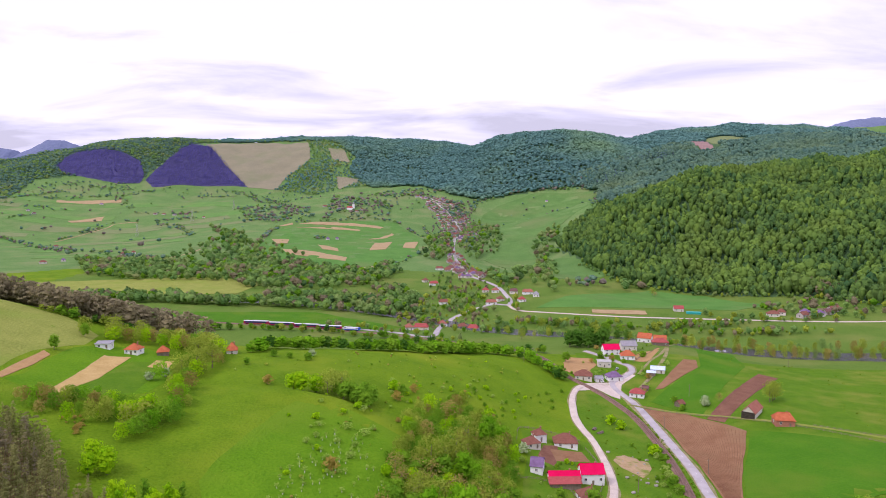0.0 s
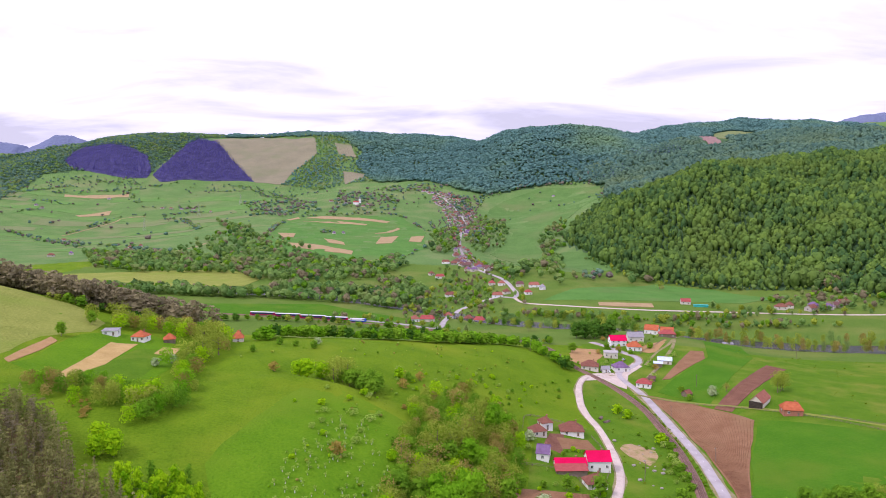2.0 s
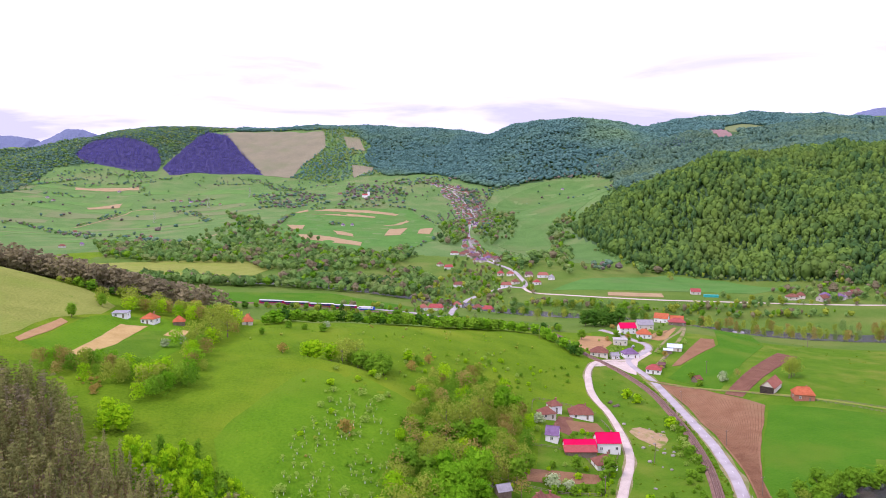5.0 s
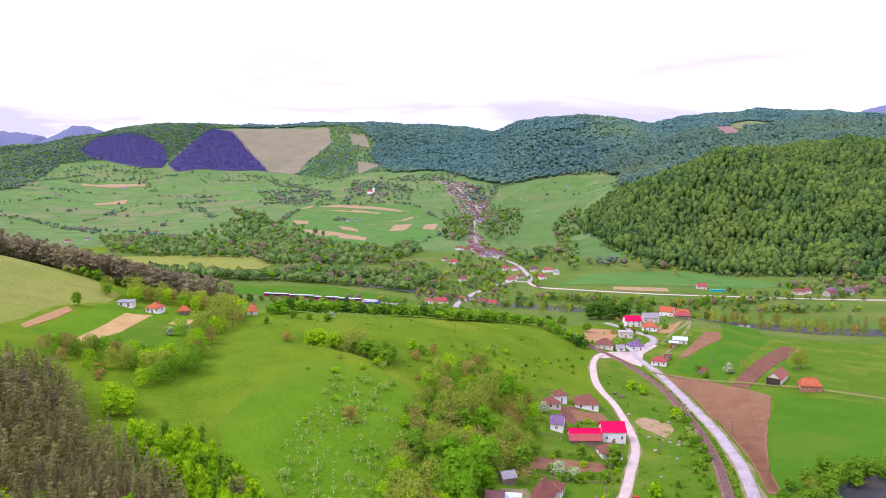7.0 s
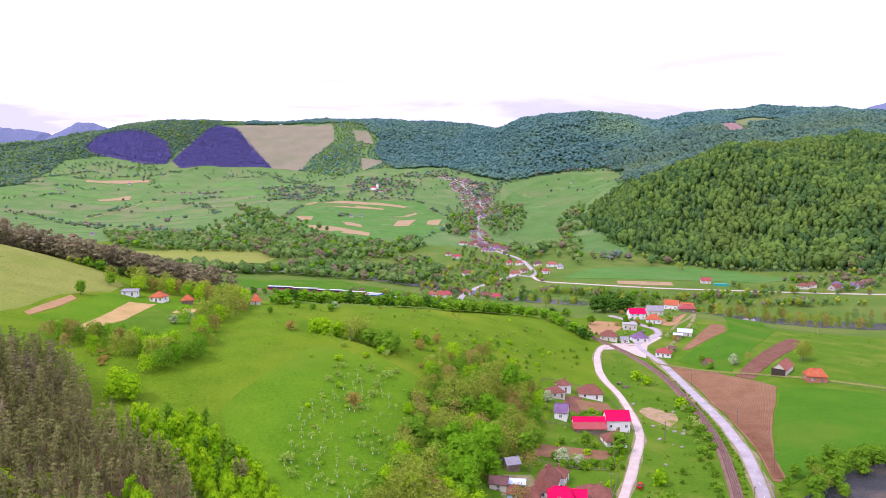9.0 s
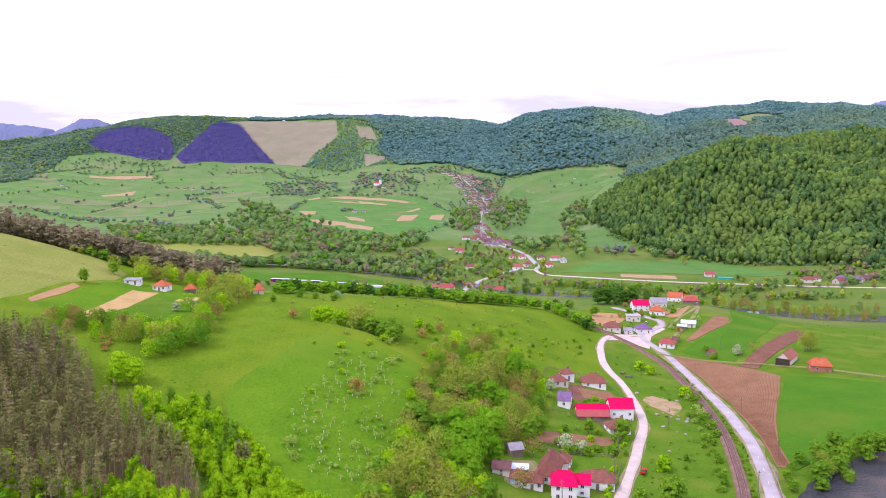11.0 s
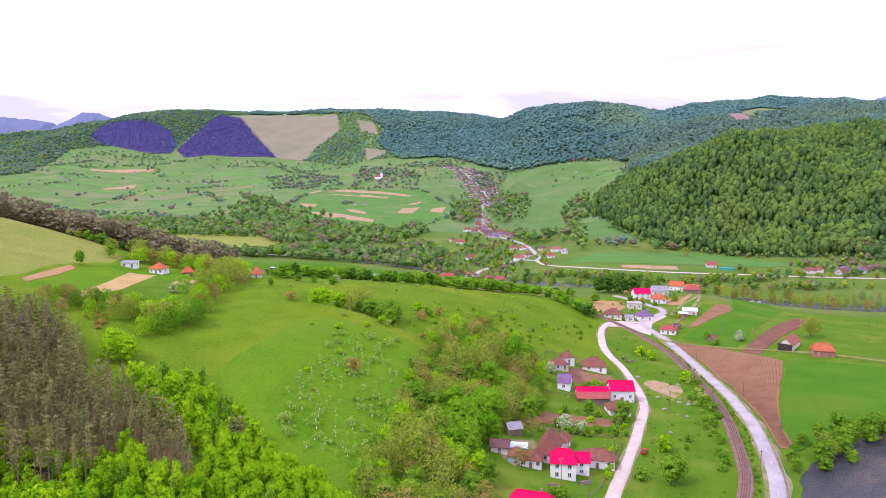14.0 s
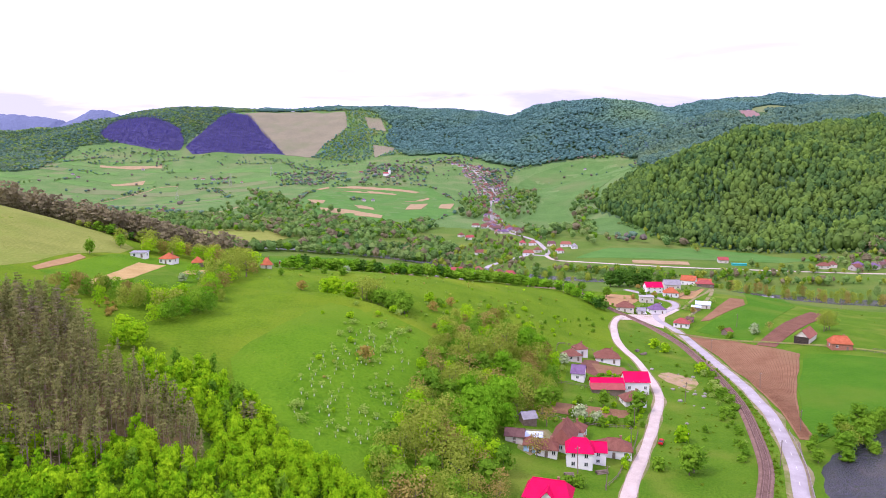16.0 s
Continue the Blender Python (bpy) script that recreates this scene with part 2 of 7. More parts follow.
# Meadow green of the side valley, some blue added as painted haze.
SIDE_MEADOW = material("hazed_side_valley_grass", (0.078, 0.178, 0.042), (0.122, 0.24, 0.062), 40, 2.5, bump=0.5, third=(0.15, 0.21, 0.07), big=120)
RUST_LEAF = material("rusty_buds", (0.34, 0.26, 0.05), (0.54, 0.41, 0.1), 6, 0.8, tone="tone", per_object=0.3, per_leaf=0.4, translucent=0.35, spread=1.0)
PINE_LITTER = material("dry_pine_litter", (0.15, 0.115, 0.05), (0.25, 0.18, 0.08), 8, 0.8, bump=0.6, third=(0.13, 0.17, 0.03), big=12)

# ---- the lie of the land ----
# Control heights of soft spline sheets, in metres, coarse to fine; rows run away from the valley mouth.
BROAD = [
    [676, 474, 293, 143, 31, -44, -99, -149, -201],
    [504, 358, 222, 109, 29, -17, -54, -97, -142],
    [340, 250, 158, 71, 13, -2, -19, -51, -81],
    [202, 158, 106, 36, -11, -8, -10, -19, -11],
    [111, 84, 53, 15, 11, 20, -14, 10, 72],
    [89, 37, -2, -7, -15, -65, -25, 92, 165],
    [81, 20, -7, 27, -14, 73, 182, 211, 235],
    [71, 30, -6, 71, 20, 142, 250, 253, 292],
    [94, 108, 33, 19, -12, 97, 334, 353, 349],
    [213, 168, 304, 275, 368, 527, 396, 305, 453],
    [729, 626, 616, 636, 572, 603, 675, 853, 882],
]
RIDGES = [
    [4, -19, -36, -22, 10, 11, -20, 3, 32, 1, -38, -51, -2],
    [5, 18, -3, -14, 26, 64, -3, -55, -6, -42, 43, 4, -8],
    [-6, 31, -14, 8, 12, 57, 30, -91, -1, 32, 51, -17, 17],
    [7, 19, -22, -51, -78, -58, -42, -5, 1, 9, 9, 17, 71],
    [70, 50, 86, 22, -63, -20, -48, 102, 12, -32, 27, -70, -45],
    [-130, -185, 23, 40, 17, 79, -10, -76, -127, 45, 24, -161, -110],
    [71, 66, -4, -86, -64, -14, -61, 68, 14, 3, -37, 106, 51],
]
WOODED_HILL = [
    [13, 22, 18, -2, -30, -21, 0, 12],
    [17, -7, -34, -43, -5, 6, 16, 24],
    [15, -18, -45, -51, 10, 7, 11, 34],
    [-20, -26, 2, 9, -6, -33, 4, 29],
    [-59, -38, 54, 85, 29, -2, 15, -10],
    [-49, -36, -1, 39, 44, 33, 17, -20],
    [-17, -21, -31, -26, -14, -8, -8, -29],
    [4, 1, -1, -5, -20, -21, -18, -38],
    [15, 21, 26, 23, 19, 26, 6, -43],
]
MEADOW_HILL = [
    [-9, -14, -19, -25, -27, -20, -8, -2, 0],
    [4, 0, -2, -4, -9, -5, -2, -2, -1],
    [18, 15, 14, 13, 10, 12, -1, -4, 0],
    [33, 29, 25, 18, 19, 22, 1, -8, -5],
    [45, 40, 29, 20, 23, 26, 9, -8, -14],
    [48, 49, 37, 26, 26, 28, 16, -5, -16],
    [33, 39, 33, 22, 19, 22, 20, 5, -10],
    [2, 5, 9, 5, 2, 7, 14, 10, -2],
    [-30, -26, -19, -16, -14, -9, -1, 3, 1],
]


def sheet(heights, u, v, u0, v0, du, dv):
    """A cubic spline sheet over control heights."""
    c = np.array(heights, float)

    def weight(t, n):
        t = np.abs(t[:, None] - np.arange(n))
        return np.where(t < 1, 2 / 3 - t * t + t**3 / 2, np.where(t < 2, (2 - t) ** 3 / 6, 0))

    return np.einsum("nj,ji,ni->n", weight((v - v0) / dv, c.shape[0]), c, weight((u - u0) / du, c.shape[1]))


def waves(x, y, length, seed):
    """Cheap smooth bumps of about that length, from -1 to 1."""
    k = np.random.RandomState(seed)
    total = 0
    for _ in range(6):
        a, p, f = k.rand() * 6.3, k.rand() * 6.3, (0.7 + k.rand() * 0.8) * 6.3 / length
        total = total + np.sin((x * np.cos(a) + y * np.sin(a)) * f + p)
    return total / 4


# dips and saddles of the far ridge: direction, depth
SADDLES = [(-0.76, 62), (-0.687, 46), (-0.64, 24), (-0.6, 11), (-0.55, 4), (-0.5, 0), (-0.2, 0), (-0.105, 23), (-0.053, 13), (0.0, 17), (0.041, 47), (0.075, 15), (0.121, 11), (0.178, 27), (0.218, 23), (0.27, 53), (0.31, 17), (0.377, 27), (0.422, 15), (0.461, 21), (0.517, 7), (0.6, 9)]


def height(x, y):
    x, y = np.atleast_1d(np.asarray(x, float)), np.atleast_1d(np.asarray(y, float))
    yy = np.maximum(y, -600)
    u, v = np.clip(x / (yy + 900), -0.72, 0.72), np.clip(np.log((yy + 900) / 900), -0.3, 1.8)
    z = sheet(BROAD, u, v, -0.72, -0.5, 0.18, 0.225) + sheet(RIDGES, u, v, -0.6, 1.15, 0.1, 0.1)
    z = z + sheet(WOODED_HILL, x, y, 130, 820, 115, 125) + sheet(MEADOW_HILL, x, y, -360, 100, 60, 60)
    far = np.clip((y - 700) / 2500, 0, 1)
    hilly = np.clip((z - 2) / 20, 0, 1)
    z = z + waves(x, y, 45, 3) * 0.5 * hilly + (waves(x, y, 150, 5) * 4 + waves(x, y, 330, 7) * 6) * far * hilly
    spur = np.clip((x - 260) / 200, 0, 1) * np.clip((y - 1050) / 250, 0, 1) * np.clip((2700 - y) / 400, 0, 1)
    z = z + waves(x * 1.25, y * 0.7, 170, 23) * 7 * spur
    z = z + 12.5 * np.exp(-((x - 175) ** 2 + (y - 605) ** 2) / (2 * 58**2))
    brow = np.interp(x, [-110, -72, -52, -34, -15], [318, 327, 327, 319, 312])
    along = np.clip((x + 105) / 30, 0, 1) * np.clip((-18 - x) / 22, 0, 1)
    z = z + along * (2.6 * np.exp(-(((y - brow) / 6.5) ** 2)) - 2.2 * np.exp(-(((y - brow - 15) / 9) ** 2)))
    saddle = np.interp(x / np.maximum(y, 500), *np.array(SADDLES).T)
    k = np.clip((y - 2650) / 650, 0, 1)
    return z - channel(x, y) - saddle * k * k * (3 - 2 * k)


RIVER = [(330, 20), (200, 110), (132, 180), (121, 212), (147, 243), (195, 270), (330, 300), (470, 380), (540, 520), (470, 605), (404, 622), (300, 642), (240, 655), (170, 690), (110, 712), (40, 740), (-57, 815), (-156, 862), (-260, 878), (-400, 895), (-700, 930)]


def smooth_line(points, step):
    """Points at even steps along a soft curve through the given ones."""
    p = np.array(points, float)
    q = np.vstack([2 * p[0] - p[1], p, 2 * p[-1] - p[-2]])
    made = []
    for i in range(len(p) - 1):
        a, b, c, d = q[i : i + 4]
        n = max(2, int(np.linalg.norm(c - b) / step * 2))
        t = np.linspace(0, 1, n, endpoint=False)[:, None]
        made.append(0.5 * (2 * b + (c - a) * t + (2 * a - 5 * b + 4 * c - d) * t**2 + (3 * b - a - 3 * c + d) * t**3))
    made = np.vstack([*made, p[-1:]])
    run = np.r_[0, np.cumsum(np.linalg.norm(np.diff(made, axis=0), axis=1))]
    s = np.linspace(0, run[-1], max(2, int(run[-1] / step)))
    return np.stack([np.interp(s, run, made[:, 0]), np.interp(s, run, made[:, 1])], 1)


RIVER_LINE = smooth_line(RIVER, 12)


def distance_to(line, x, y):
    """Distance of each place to the nearest vertex of a dense line."""
    best = np.full(x.shape, 1e9)
    for px, py in line:
        best = np.minimum(best, (x - px) ** 2 + (y - py) ** 2)
    return np.sqrt(best)


def channel(x, y):
    near = (y < 1000) & (np.abs(x) < 800)
    deep = np.zeros_like(x)
    if near.any():
        deep[near] = 4.0 * np.clip(1.6 - distance_to(RIVER_LINE, x[near], y[near]) / 13, 0, 1)
    return deep


def mesh_object(name, verts, faces, mats, parent=None, smooth=True, index=None, tones=None):
    """One mesh object from arrays; faces is an (n, 3) or (n, 4) array."""
    me = bpy.data.meshes.new(name)
    verts, faces = np.asarray(verts, np.float32), np.asarray(faces, np.int32)
    me.vertices.add(len(verts))
    me.vertices.foreach_set("co", verts.ravel())
    me.loops.add(faces.size)
    me.loops.foreach_set("vertex_index", faces.ravel())
    me.polygons.add(len(faces))
    me.polygons.foreach_set("loop_start", np.arange(0, faces.size, faces.shape[1], dtype=np.int32))
    me.polygons.foreach_set("use_smooth", np.full(len(faces), smooth))
    for m in mats if isinstance(mats, (list, tuple)) else [mats]:
        me.materials.append(m)
    if index is not None:
        me.polygons.foreach_set("material_index", np.asarray(index, np.int32))
    if tones is not None:
        me.attributes.new("tone", "FLOAT", "POINT").data.foreach_set("value", np.asarray(tones, np.float32))
    me.update(calc_edges=True)
    ob = new(name, me)
    if parent:
        ob.parent = parent
    return ob


def grid_faces(rows, cols):
    a = (np.arange(rows - 1)[:, None] * cols + np.arange(cols - 1)).ravel()
    return np.stack([a, a + 1, a + cols + 1, a + cols], 1)


def build_ground():
    u = np.concatenate([np.linspace(-2.2, -0.62, 24), np.linspace(-0.6, 0.6, 280), np.linspace(0.62, 2.2, 24)])
    y = 900 * np.exp(np.concatenate([np.linspace(-2.0, -0.1, 30), np.linspace(-0.09, 1.0, 260), np.linspace(1.005, 1.69, 110)])) - 900
    uu, yy = np.meshgrid(u, y)
    xx = uu * (yy + 900)
    z = height(xx.ravel(), yy.ravel())
    f = grid_faces(len(y), len(u))
    cx, cy = xx.ravel()[f].mean(1), yy.ravel()[f].mean(1)
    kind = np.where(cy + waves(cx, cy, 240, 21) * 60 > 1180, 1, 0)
    kind[(kind == 0) & (cy > 560) & (cx > -600)] = 3
    lane = np.interp(cy, [100, 172, 206, 246, 275, 304, 337, 367, 394, 427, 455, 475, 560], [11, 33, 44, 59, 69, 78, 82, 82, 79, 82, 90, 108, 112])
    kind[(cy > 60) & (cy < 561) & (cx > lane)] = 5
    for wood in WOODED:
        kind[inside(wood, cx, cy)] = 2
    kind[inside(BRIGHT_WOOD, cx, cy)] = 5
    kind[inside(PINE_WOOD, cx, cy)] = 4
    ob = mesh_object("ground", np.stack([xx.ravel(), yy.ravel(), z], 1), f, [GRASS, HILL_PASTURE, FOREST_FLOOR, VALLEY_GRASS, PINE_LITTER, VIVID], index=kind)
    return tagged(ob, "rolling green spring meadows and hills", "ground", kind="structure")


def inside(poly, x, y):
    hit = np.zeros(x.shape, bool)
    p = np.array(poly, float)
    for (ax, ay), (bx, by) in zip(p, np.roll(p, -1, 0)):
        cross = (ay > y) != (by > y)
        with np.errstate(divide="ignore", invalid="ignore"):
            hit ^= cross & (x < (bx - ax) * (y - ay) / (by - ay) + ax)
    return hit


# outlines of the woods
WOOD_EDGE = [(279, 1061), (265, 1106), (248, 1176), (238, 1427), (297, 1589), (356, 1652), (393, 1727)]
FRONT_WOOD = WOOD_EDGE + [(600, 1740), (1160, 1740), (1080, 1560), (780, 1080), (600, 800), (540, 830), (476, 925), (420, 978), (352, 1016)]
MIDDLE_WOOD = [(393, 1720), (430, 1900), (500, 2200), (558, 2480), (480, 2680), (1000, 2900), (1980, 2900), (1420, 2000), (1190, 1720), (600, 1720)]
RIDGE_WOOD = [(529, 2590), (450, 2640), (372, 2660), (264, 2640), (150, 2596), (90, 2630), (28, 2690), (-40, 2780), (-94, 2858), (-152, 2888), (-301, 2957), (-363, 3069), (-440, 3230), (-430, 3400), (-560, 3640), (-640, 3700), (-900, 3740), (-1200, 3660), (-1200, 3860), (-700, 3940), (200, 3950), (1100, 3950), (2300, 3965), (2500, 3700), (1950, 2850), (1000, 2850)]
LEFT_WOOD = [(-2500, 3965), (-2900, 3900), (-2700, 3300), (-2250, 2750), (-1900, 2380), (-1680, 2330), (-1600, 2430), (-1720, 2750), (-1790, 3010), (-1600, 3040), (-1330, 3010), (-1300, 3600), (-1220, 3640), (-1220, 3850), (-1700, 3950), (-2200, 3965)]
BRIGHT_WOOD = [(-112, 219), (-99, 223), (-90, 226), (-76, 214), (-68, 209), (-52, 190), (-42, 187), (-34, 180), (-25, 174), (-14, 158), (-14, 143), (-138, 143), (-144, 160), (-124, 163), (-103, 165), (-95, 171), (-100, 182), (-94, 185), (-82, 178), (-72, 176), (-71, 182), (-79, 192), (-88, 199), (-98, 204), (-104, 209)]
PINE_WOOD = [(-205, 246), (-172, 249), (-161, 251), (-141, 238), (-123, 218), (-112, 210), (-103, 206), (-98, 201), (-88, 197), (-79, 190), (-72, 177), (-83, 179), (-95, 186), (-101, 183), (-96, 172), (-103, 167), (-116, 166), (-150, 161), (-165, 180), (-205, 230)]
WOODED = (FRONT_WOOD, MIDDLE_WOOD, RIDGE_WOOD, LEFT_WOOD, BRIGHT_WOOD, PINE_WOOD)
ground = build_ground()


def patch(name, poly, mat, label, up=0.25, cell=None):
    """A field draped over the ground: its outline softly uneven, its surface following the land."""
    p = np.array(poly, float)
    size = np.ptp(p, axis=0).max()
    ring = []
    for a, b in zip(p, np.roll(p, -1, 0)):
        n = max(2, int(np.linalg.norm(b - a) / (size / 28)))
        for t in np.linspace(0, 1, n, endpoint=False):
            ring.append(a + (b - a) * t)
    ring = np.array(ring)
    c = ring.mean(0)
    wob = waves(ring[:, 0], ring[:, 1], size / 5, 11)[:, None] * size * 0.006
    ring = ring + (ring - c) / np.linalg.norm(ring - c, axis=1)[:, None] * wob
    bm = bmesh.new()
    bm.faces.new([bm.verts.new((x, y, 0)) for x, y in ring])
    bmesh.ops.triangulate(bm, faces=bm.faces[:])
    lo, hi = ring.min(0), ring.max(0)
    cell = cell or max(3.0, size / 26)
    for axis in (0, 1):
        for k in np.arange(lo[axis] + cell, hi[axis], cell):
            co, no = ((k, 0, 0), (1, 0, 0)) if axis == 0 else ((0, k, 0), (0, 1, 0))
            bmesh.ops.bisect_plane(bm, geom=bm.verts[:] + bm.edges[:] + bm.faces[:], plane_co=co, plane_no=no)
    xy = np.array([v.co[:2] for v in bm.verts])
    z = height(xy[:, 0], xy[:, 1]) + up
    for v, k in zip(bm.verts, z):
        v.co.z = k
    edge = [e for e in bm.edges if e.is_boundary]
    skirt = bmesh.ops.extrude_edge_only(bm, edges=edge)
    for v in skirt["geom"]:
        if isinstance(v, bmesh.types.BMVert):
            v.co.z -= up * 2
    bmesh.ops.recalc_face_normals(bm, faces=bm.faces[:])
    me = bpy.data.meshes.new(name)
    bm.to_mesh(me)
    bm.free()
    me.materials.append(mat)
    return tagged(new(name, me), label, "field", kind="structure")


def ribbon(name, line, width, mat, label, category, up=0.18, step=4.0, crown=0.05, skirt=0.35, kind="structure", parent=None, across=(-0.5, -0.25, 0, 0.25, 0.5), wob=0.0, level=True, seed=1):
    """A road or bank laid along a soft line, level across, its sides going into the ground."""
    c = smooth_line(line, step)
    d = np.gradient(c, axis=0)
    d /= np.linalg.norm(d, axis=1)[:, None]
    side = np.stack([d[:, 1], -d[:, 0]], 1)
    run = np.arange(len(c)) * step
    w = width * (1 + wob * np.stack([waves(run, run * 0, 37, seed), waves(run, run * 0, 29, seed + 1)], 1))
    offs = np.array(across)
    grid = c[:, None, :] + side[:, None, :] * np.where(offs < 0, w[:, :1], w[:, 1:])[:, :, None] * offs[None, :, None]
    z = height(grid[..., 0].ravel(), grid[..., 1].ravel()).reshape(grid.shape[:2])
    top = np.repeat(z.max(1)[:, None], len(offs), 1) if level else z
    k = np.ones(7) / 7
    top = np.stack([np.convolve(np.pad(t, 3, mode="edge"), k, "valid") for t in top.T], 1)
    top = np.maximum(top, z) + up + crown * (1 - np.abs(offs) * 2)
    left, right = grid[:, :1] - side[:, None] * skirt, grid[:, -1:] + side[:, None] * skirt
    v = np.concatenate([np.concatenate([left, top[:, :1, None] - skirt * 0.9 - up], 2), np.concatenate([grid, top[..., None]], 2), np.concatenate([right, top[:, -1:, None] - skirt * 0.9 - up], 2)], 1)
    rows, cols = v.shape[:2]
    ob = mesh_object(name, v.reshape(-1, 3), grid_faces(rows, cols)[:, ::-1], mat, parent)
    return tagged(ob, label, category, kind=kind), c, top.mean(1)

# ---- roads, railway, river, fields ----
water_line = RIVER_LINE
d = np.gradient(water_line, axis=0)
d /= np.linalg.norm(d, axis=1)[:, None]
side = np.stack([d[:, 1], -d[:, 0]], 1)
banks = np.stack([water_line + side * k for k in (-17, -8, 0, 8, 17)], 1)
level = height(water_line[:, 0], water_line[:, 1]) + 2.4
level = np.convolve(np.pad(level, 8, mode="edge"), np.ones(17) / 17, "valid")
river = mesh_object("water", np.concatenate([banks, np.repeat(level[:, None, None], 5, 1)], 2).reshape(-1, 3), grid_faces(len(banks), 5)[:, ::-1], WATER)
tagged(river, "grey-blue rippled river between wooded banks", "river", kind="structure")

DIRT_ROAD = [(20, 130), (33, 172), (44, 206), (59, 246), (69, 275), (78, 304), (82, 337), (82, 367), (79, 394), (82, 427), (90, 455), (102, 472), (117, 478)]
MAIN_ROAD = [(62, 130), (84, 178), (96, 211), (102, 227), (107, 244), (112, 263), (117, 284), (120, 305), (123, 325), (125, 357), (126, 405), (125, 440), (120, 466), (121, 482), (132, 495), (143, 510), (145, 524), (139, 535), (132, 550), (126, 561), (120, 572)]
VILLAGE_ROAD = [(-132, 705), (-83, 694), (-46, 682), (-20, 666), (-9, 676), (-5, 720), (4, 770), (14, 800), (32, 838), (47, 858), (66, 872), (82, 862), (88, 885), (86, 920), (79, 982), (59, 1053), (44, 1120), (31, 1270), (24, 1416), (26, 1591), (48, 1800), (54, 2115), (31, 2349), (-8, 2494), (-52, 2617)]
VALLEY_ROAD = [(83, 862), (88, 838), (97, 826), (114, 818), (151, 804), (194, 792), (236, 784), (327, 775), (393, 768), (520, 755)]
RAILWAY = [(50, 130), (72, 182), (85, 210), (92, 226), (97, 242), (102, 261), (107, 281), (112, 306), (117, 343), (119, 380), (118, 413), (111, 442), (102, 462), (88, 485), (78, 530), (62, 575), (25, 625), (-20, 655), (-50, 668), (-83, 677), (-132, 687), (-209, 699), (-317, 712), (-480, 725)]
ribbon("verge", MAIN_ROAD, 7.4, VERGE, "dusty grass verge of the road", "verge", wob=0.25, up=0.06, seed=5, level=False)
ribbon("verge", DIRT_ROAD, 5.3, VERGE, "dusty grass verge of the gravel lane", "verge", wob=0.22, up=0.04, seed=8, level=False)
patch("road_apron", [(87, 451), (97, 466), (117, 478), (130, 494), (138, 508), (143, 500), (127, 478), (121, 458), (118, 447), (113, 452), (106, 464), (97, 457)], GRAVEL, "broad dusty apron where the lane meets the road", up=0.2, cell=2.5)
main_road, road_line, road_z = ribbon("road", MAIN_ROAD, 4.5, ASPHALT, "pale grey asphalt road winding up the valley", "road", wob=0.03)
ribbon("road", VILLAGE_ROAD, 5.6, ASPHALT, "pale grey road through the long village", "road", wob=0.03)
ribbon("road", DIRT_ROAD, 3.7, GRAVEL, "pale gravel lane past the houses", "road", wob=0.2, up=0.12)
ribbon("track", [(146, 503), (165, 538), (183, 565), (205, 612), (226, 655)], 1.9, VERGE, "narrow pale farm track up to the hamlet houses", "track", wob=0.2, up=0.12)
ribbon("track", [(152, 551), (155, 538), (163, 539), (173, 562), (186, 583)], 2.0, EARTH, "worn earth path across the hamlet yard", "track", wob=0.2, up=0.12)
ribbon("track", [(-1122, 1967), (-1117, 2101), (-1091, 2216), (-1098, 2290), (-1036, 2325)], 4.0, FAR_SOIL, "pale cart track climbing the farmed slope", "track", wob=0.3, up=0.5, step=12)
ribbon("track", [(-540, 1280), (-507, 1357), (-505, 1416)], 3.5, FAR_SOIL, "pale cart track on the round slope", "track", wob=0.3, up=0.5, step=10)
ribbon("road", VALLEY_ROAD, 4.2, GRAVEL, "pale road along the foot of the woods", "road", wob=0.05)
bed, rail_line, rail_z = ribbon("railway_bed", RAILWAY, 3.9, BALLAST, "brown ballast bed of a single railway track", "railway", up=0.55, skirt=1.1, step=3.0)

patch("ploughed_field", [(128, 434), (148, 415), (169, 372), (155, 342), (142, 317), (126, 278), (120, 252), (115, 254), (123, 289), (128, 331), (131, 385)], SOIL, "ploughed brown field with long furrows beside the road", cell=3.0)
patch("green_field", [(172, 371), (216, 348), (420, 328), (320, 300), (190, 288), (136, 262), (120, 250), (126.5, 278), (142.5, 317), (155.5, 342)], FIELD_GREEN, "bright green young crop in a flat field")
patch("ploughed_field", [(157, 399), (241, 514), (249, 500), (164, 390)], DARK_SOIL, "narrow strip of ploughed reddish soil")
patch("ploughed_field", [(147, 466), (153, 467), (198, 523), (206, 549), (195, 547), (169, 503)], SOIL, "small dug garden plot by the hamlet")
patch("dirt_yard", [(150, 548), (171, 567), (184, 575), (166, 540), (156, 536)], EARTH, "trodden earth yard between the hamlet houses", up=0.1)
patch("earth_bank", [(89, 498), (99, 545), (107, 530), (111, 506), (96, 492)], EARTH, "cut bank of bare orange earth above the crossing", up=0.2)
patch("green_field", [(136, 440), (155, 466), (202, 528), (232, 620), (262, 610), (242, 540), (158, 408)], FIELD_GREEN, "bright green meadow strip by the plots", up=0.15)
patch("tilled_field", [(-174, 294), (-177, 320), (-182, 362), (-170, 368), (-166, 324), (-169, 296)], SAND_SOIL, "sandy tilled garden field below the farmhouse")
patch("tilled_field", [(-155, 353), (-156, 367), (-147, 368), (-144, 351)], SAND_SOIL, "small sandy tilled plot by the farm")
patch("green_field", [(-167, 294), (-166, 360), (-147, 364), (-143, 311)], VIVID, "bright green crop on the hillside", up=0.12)
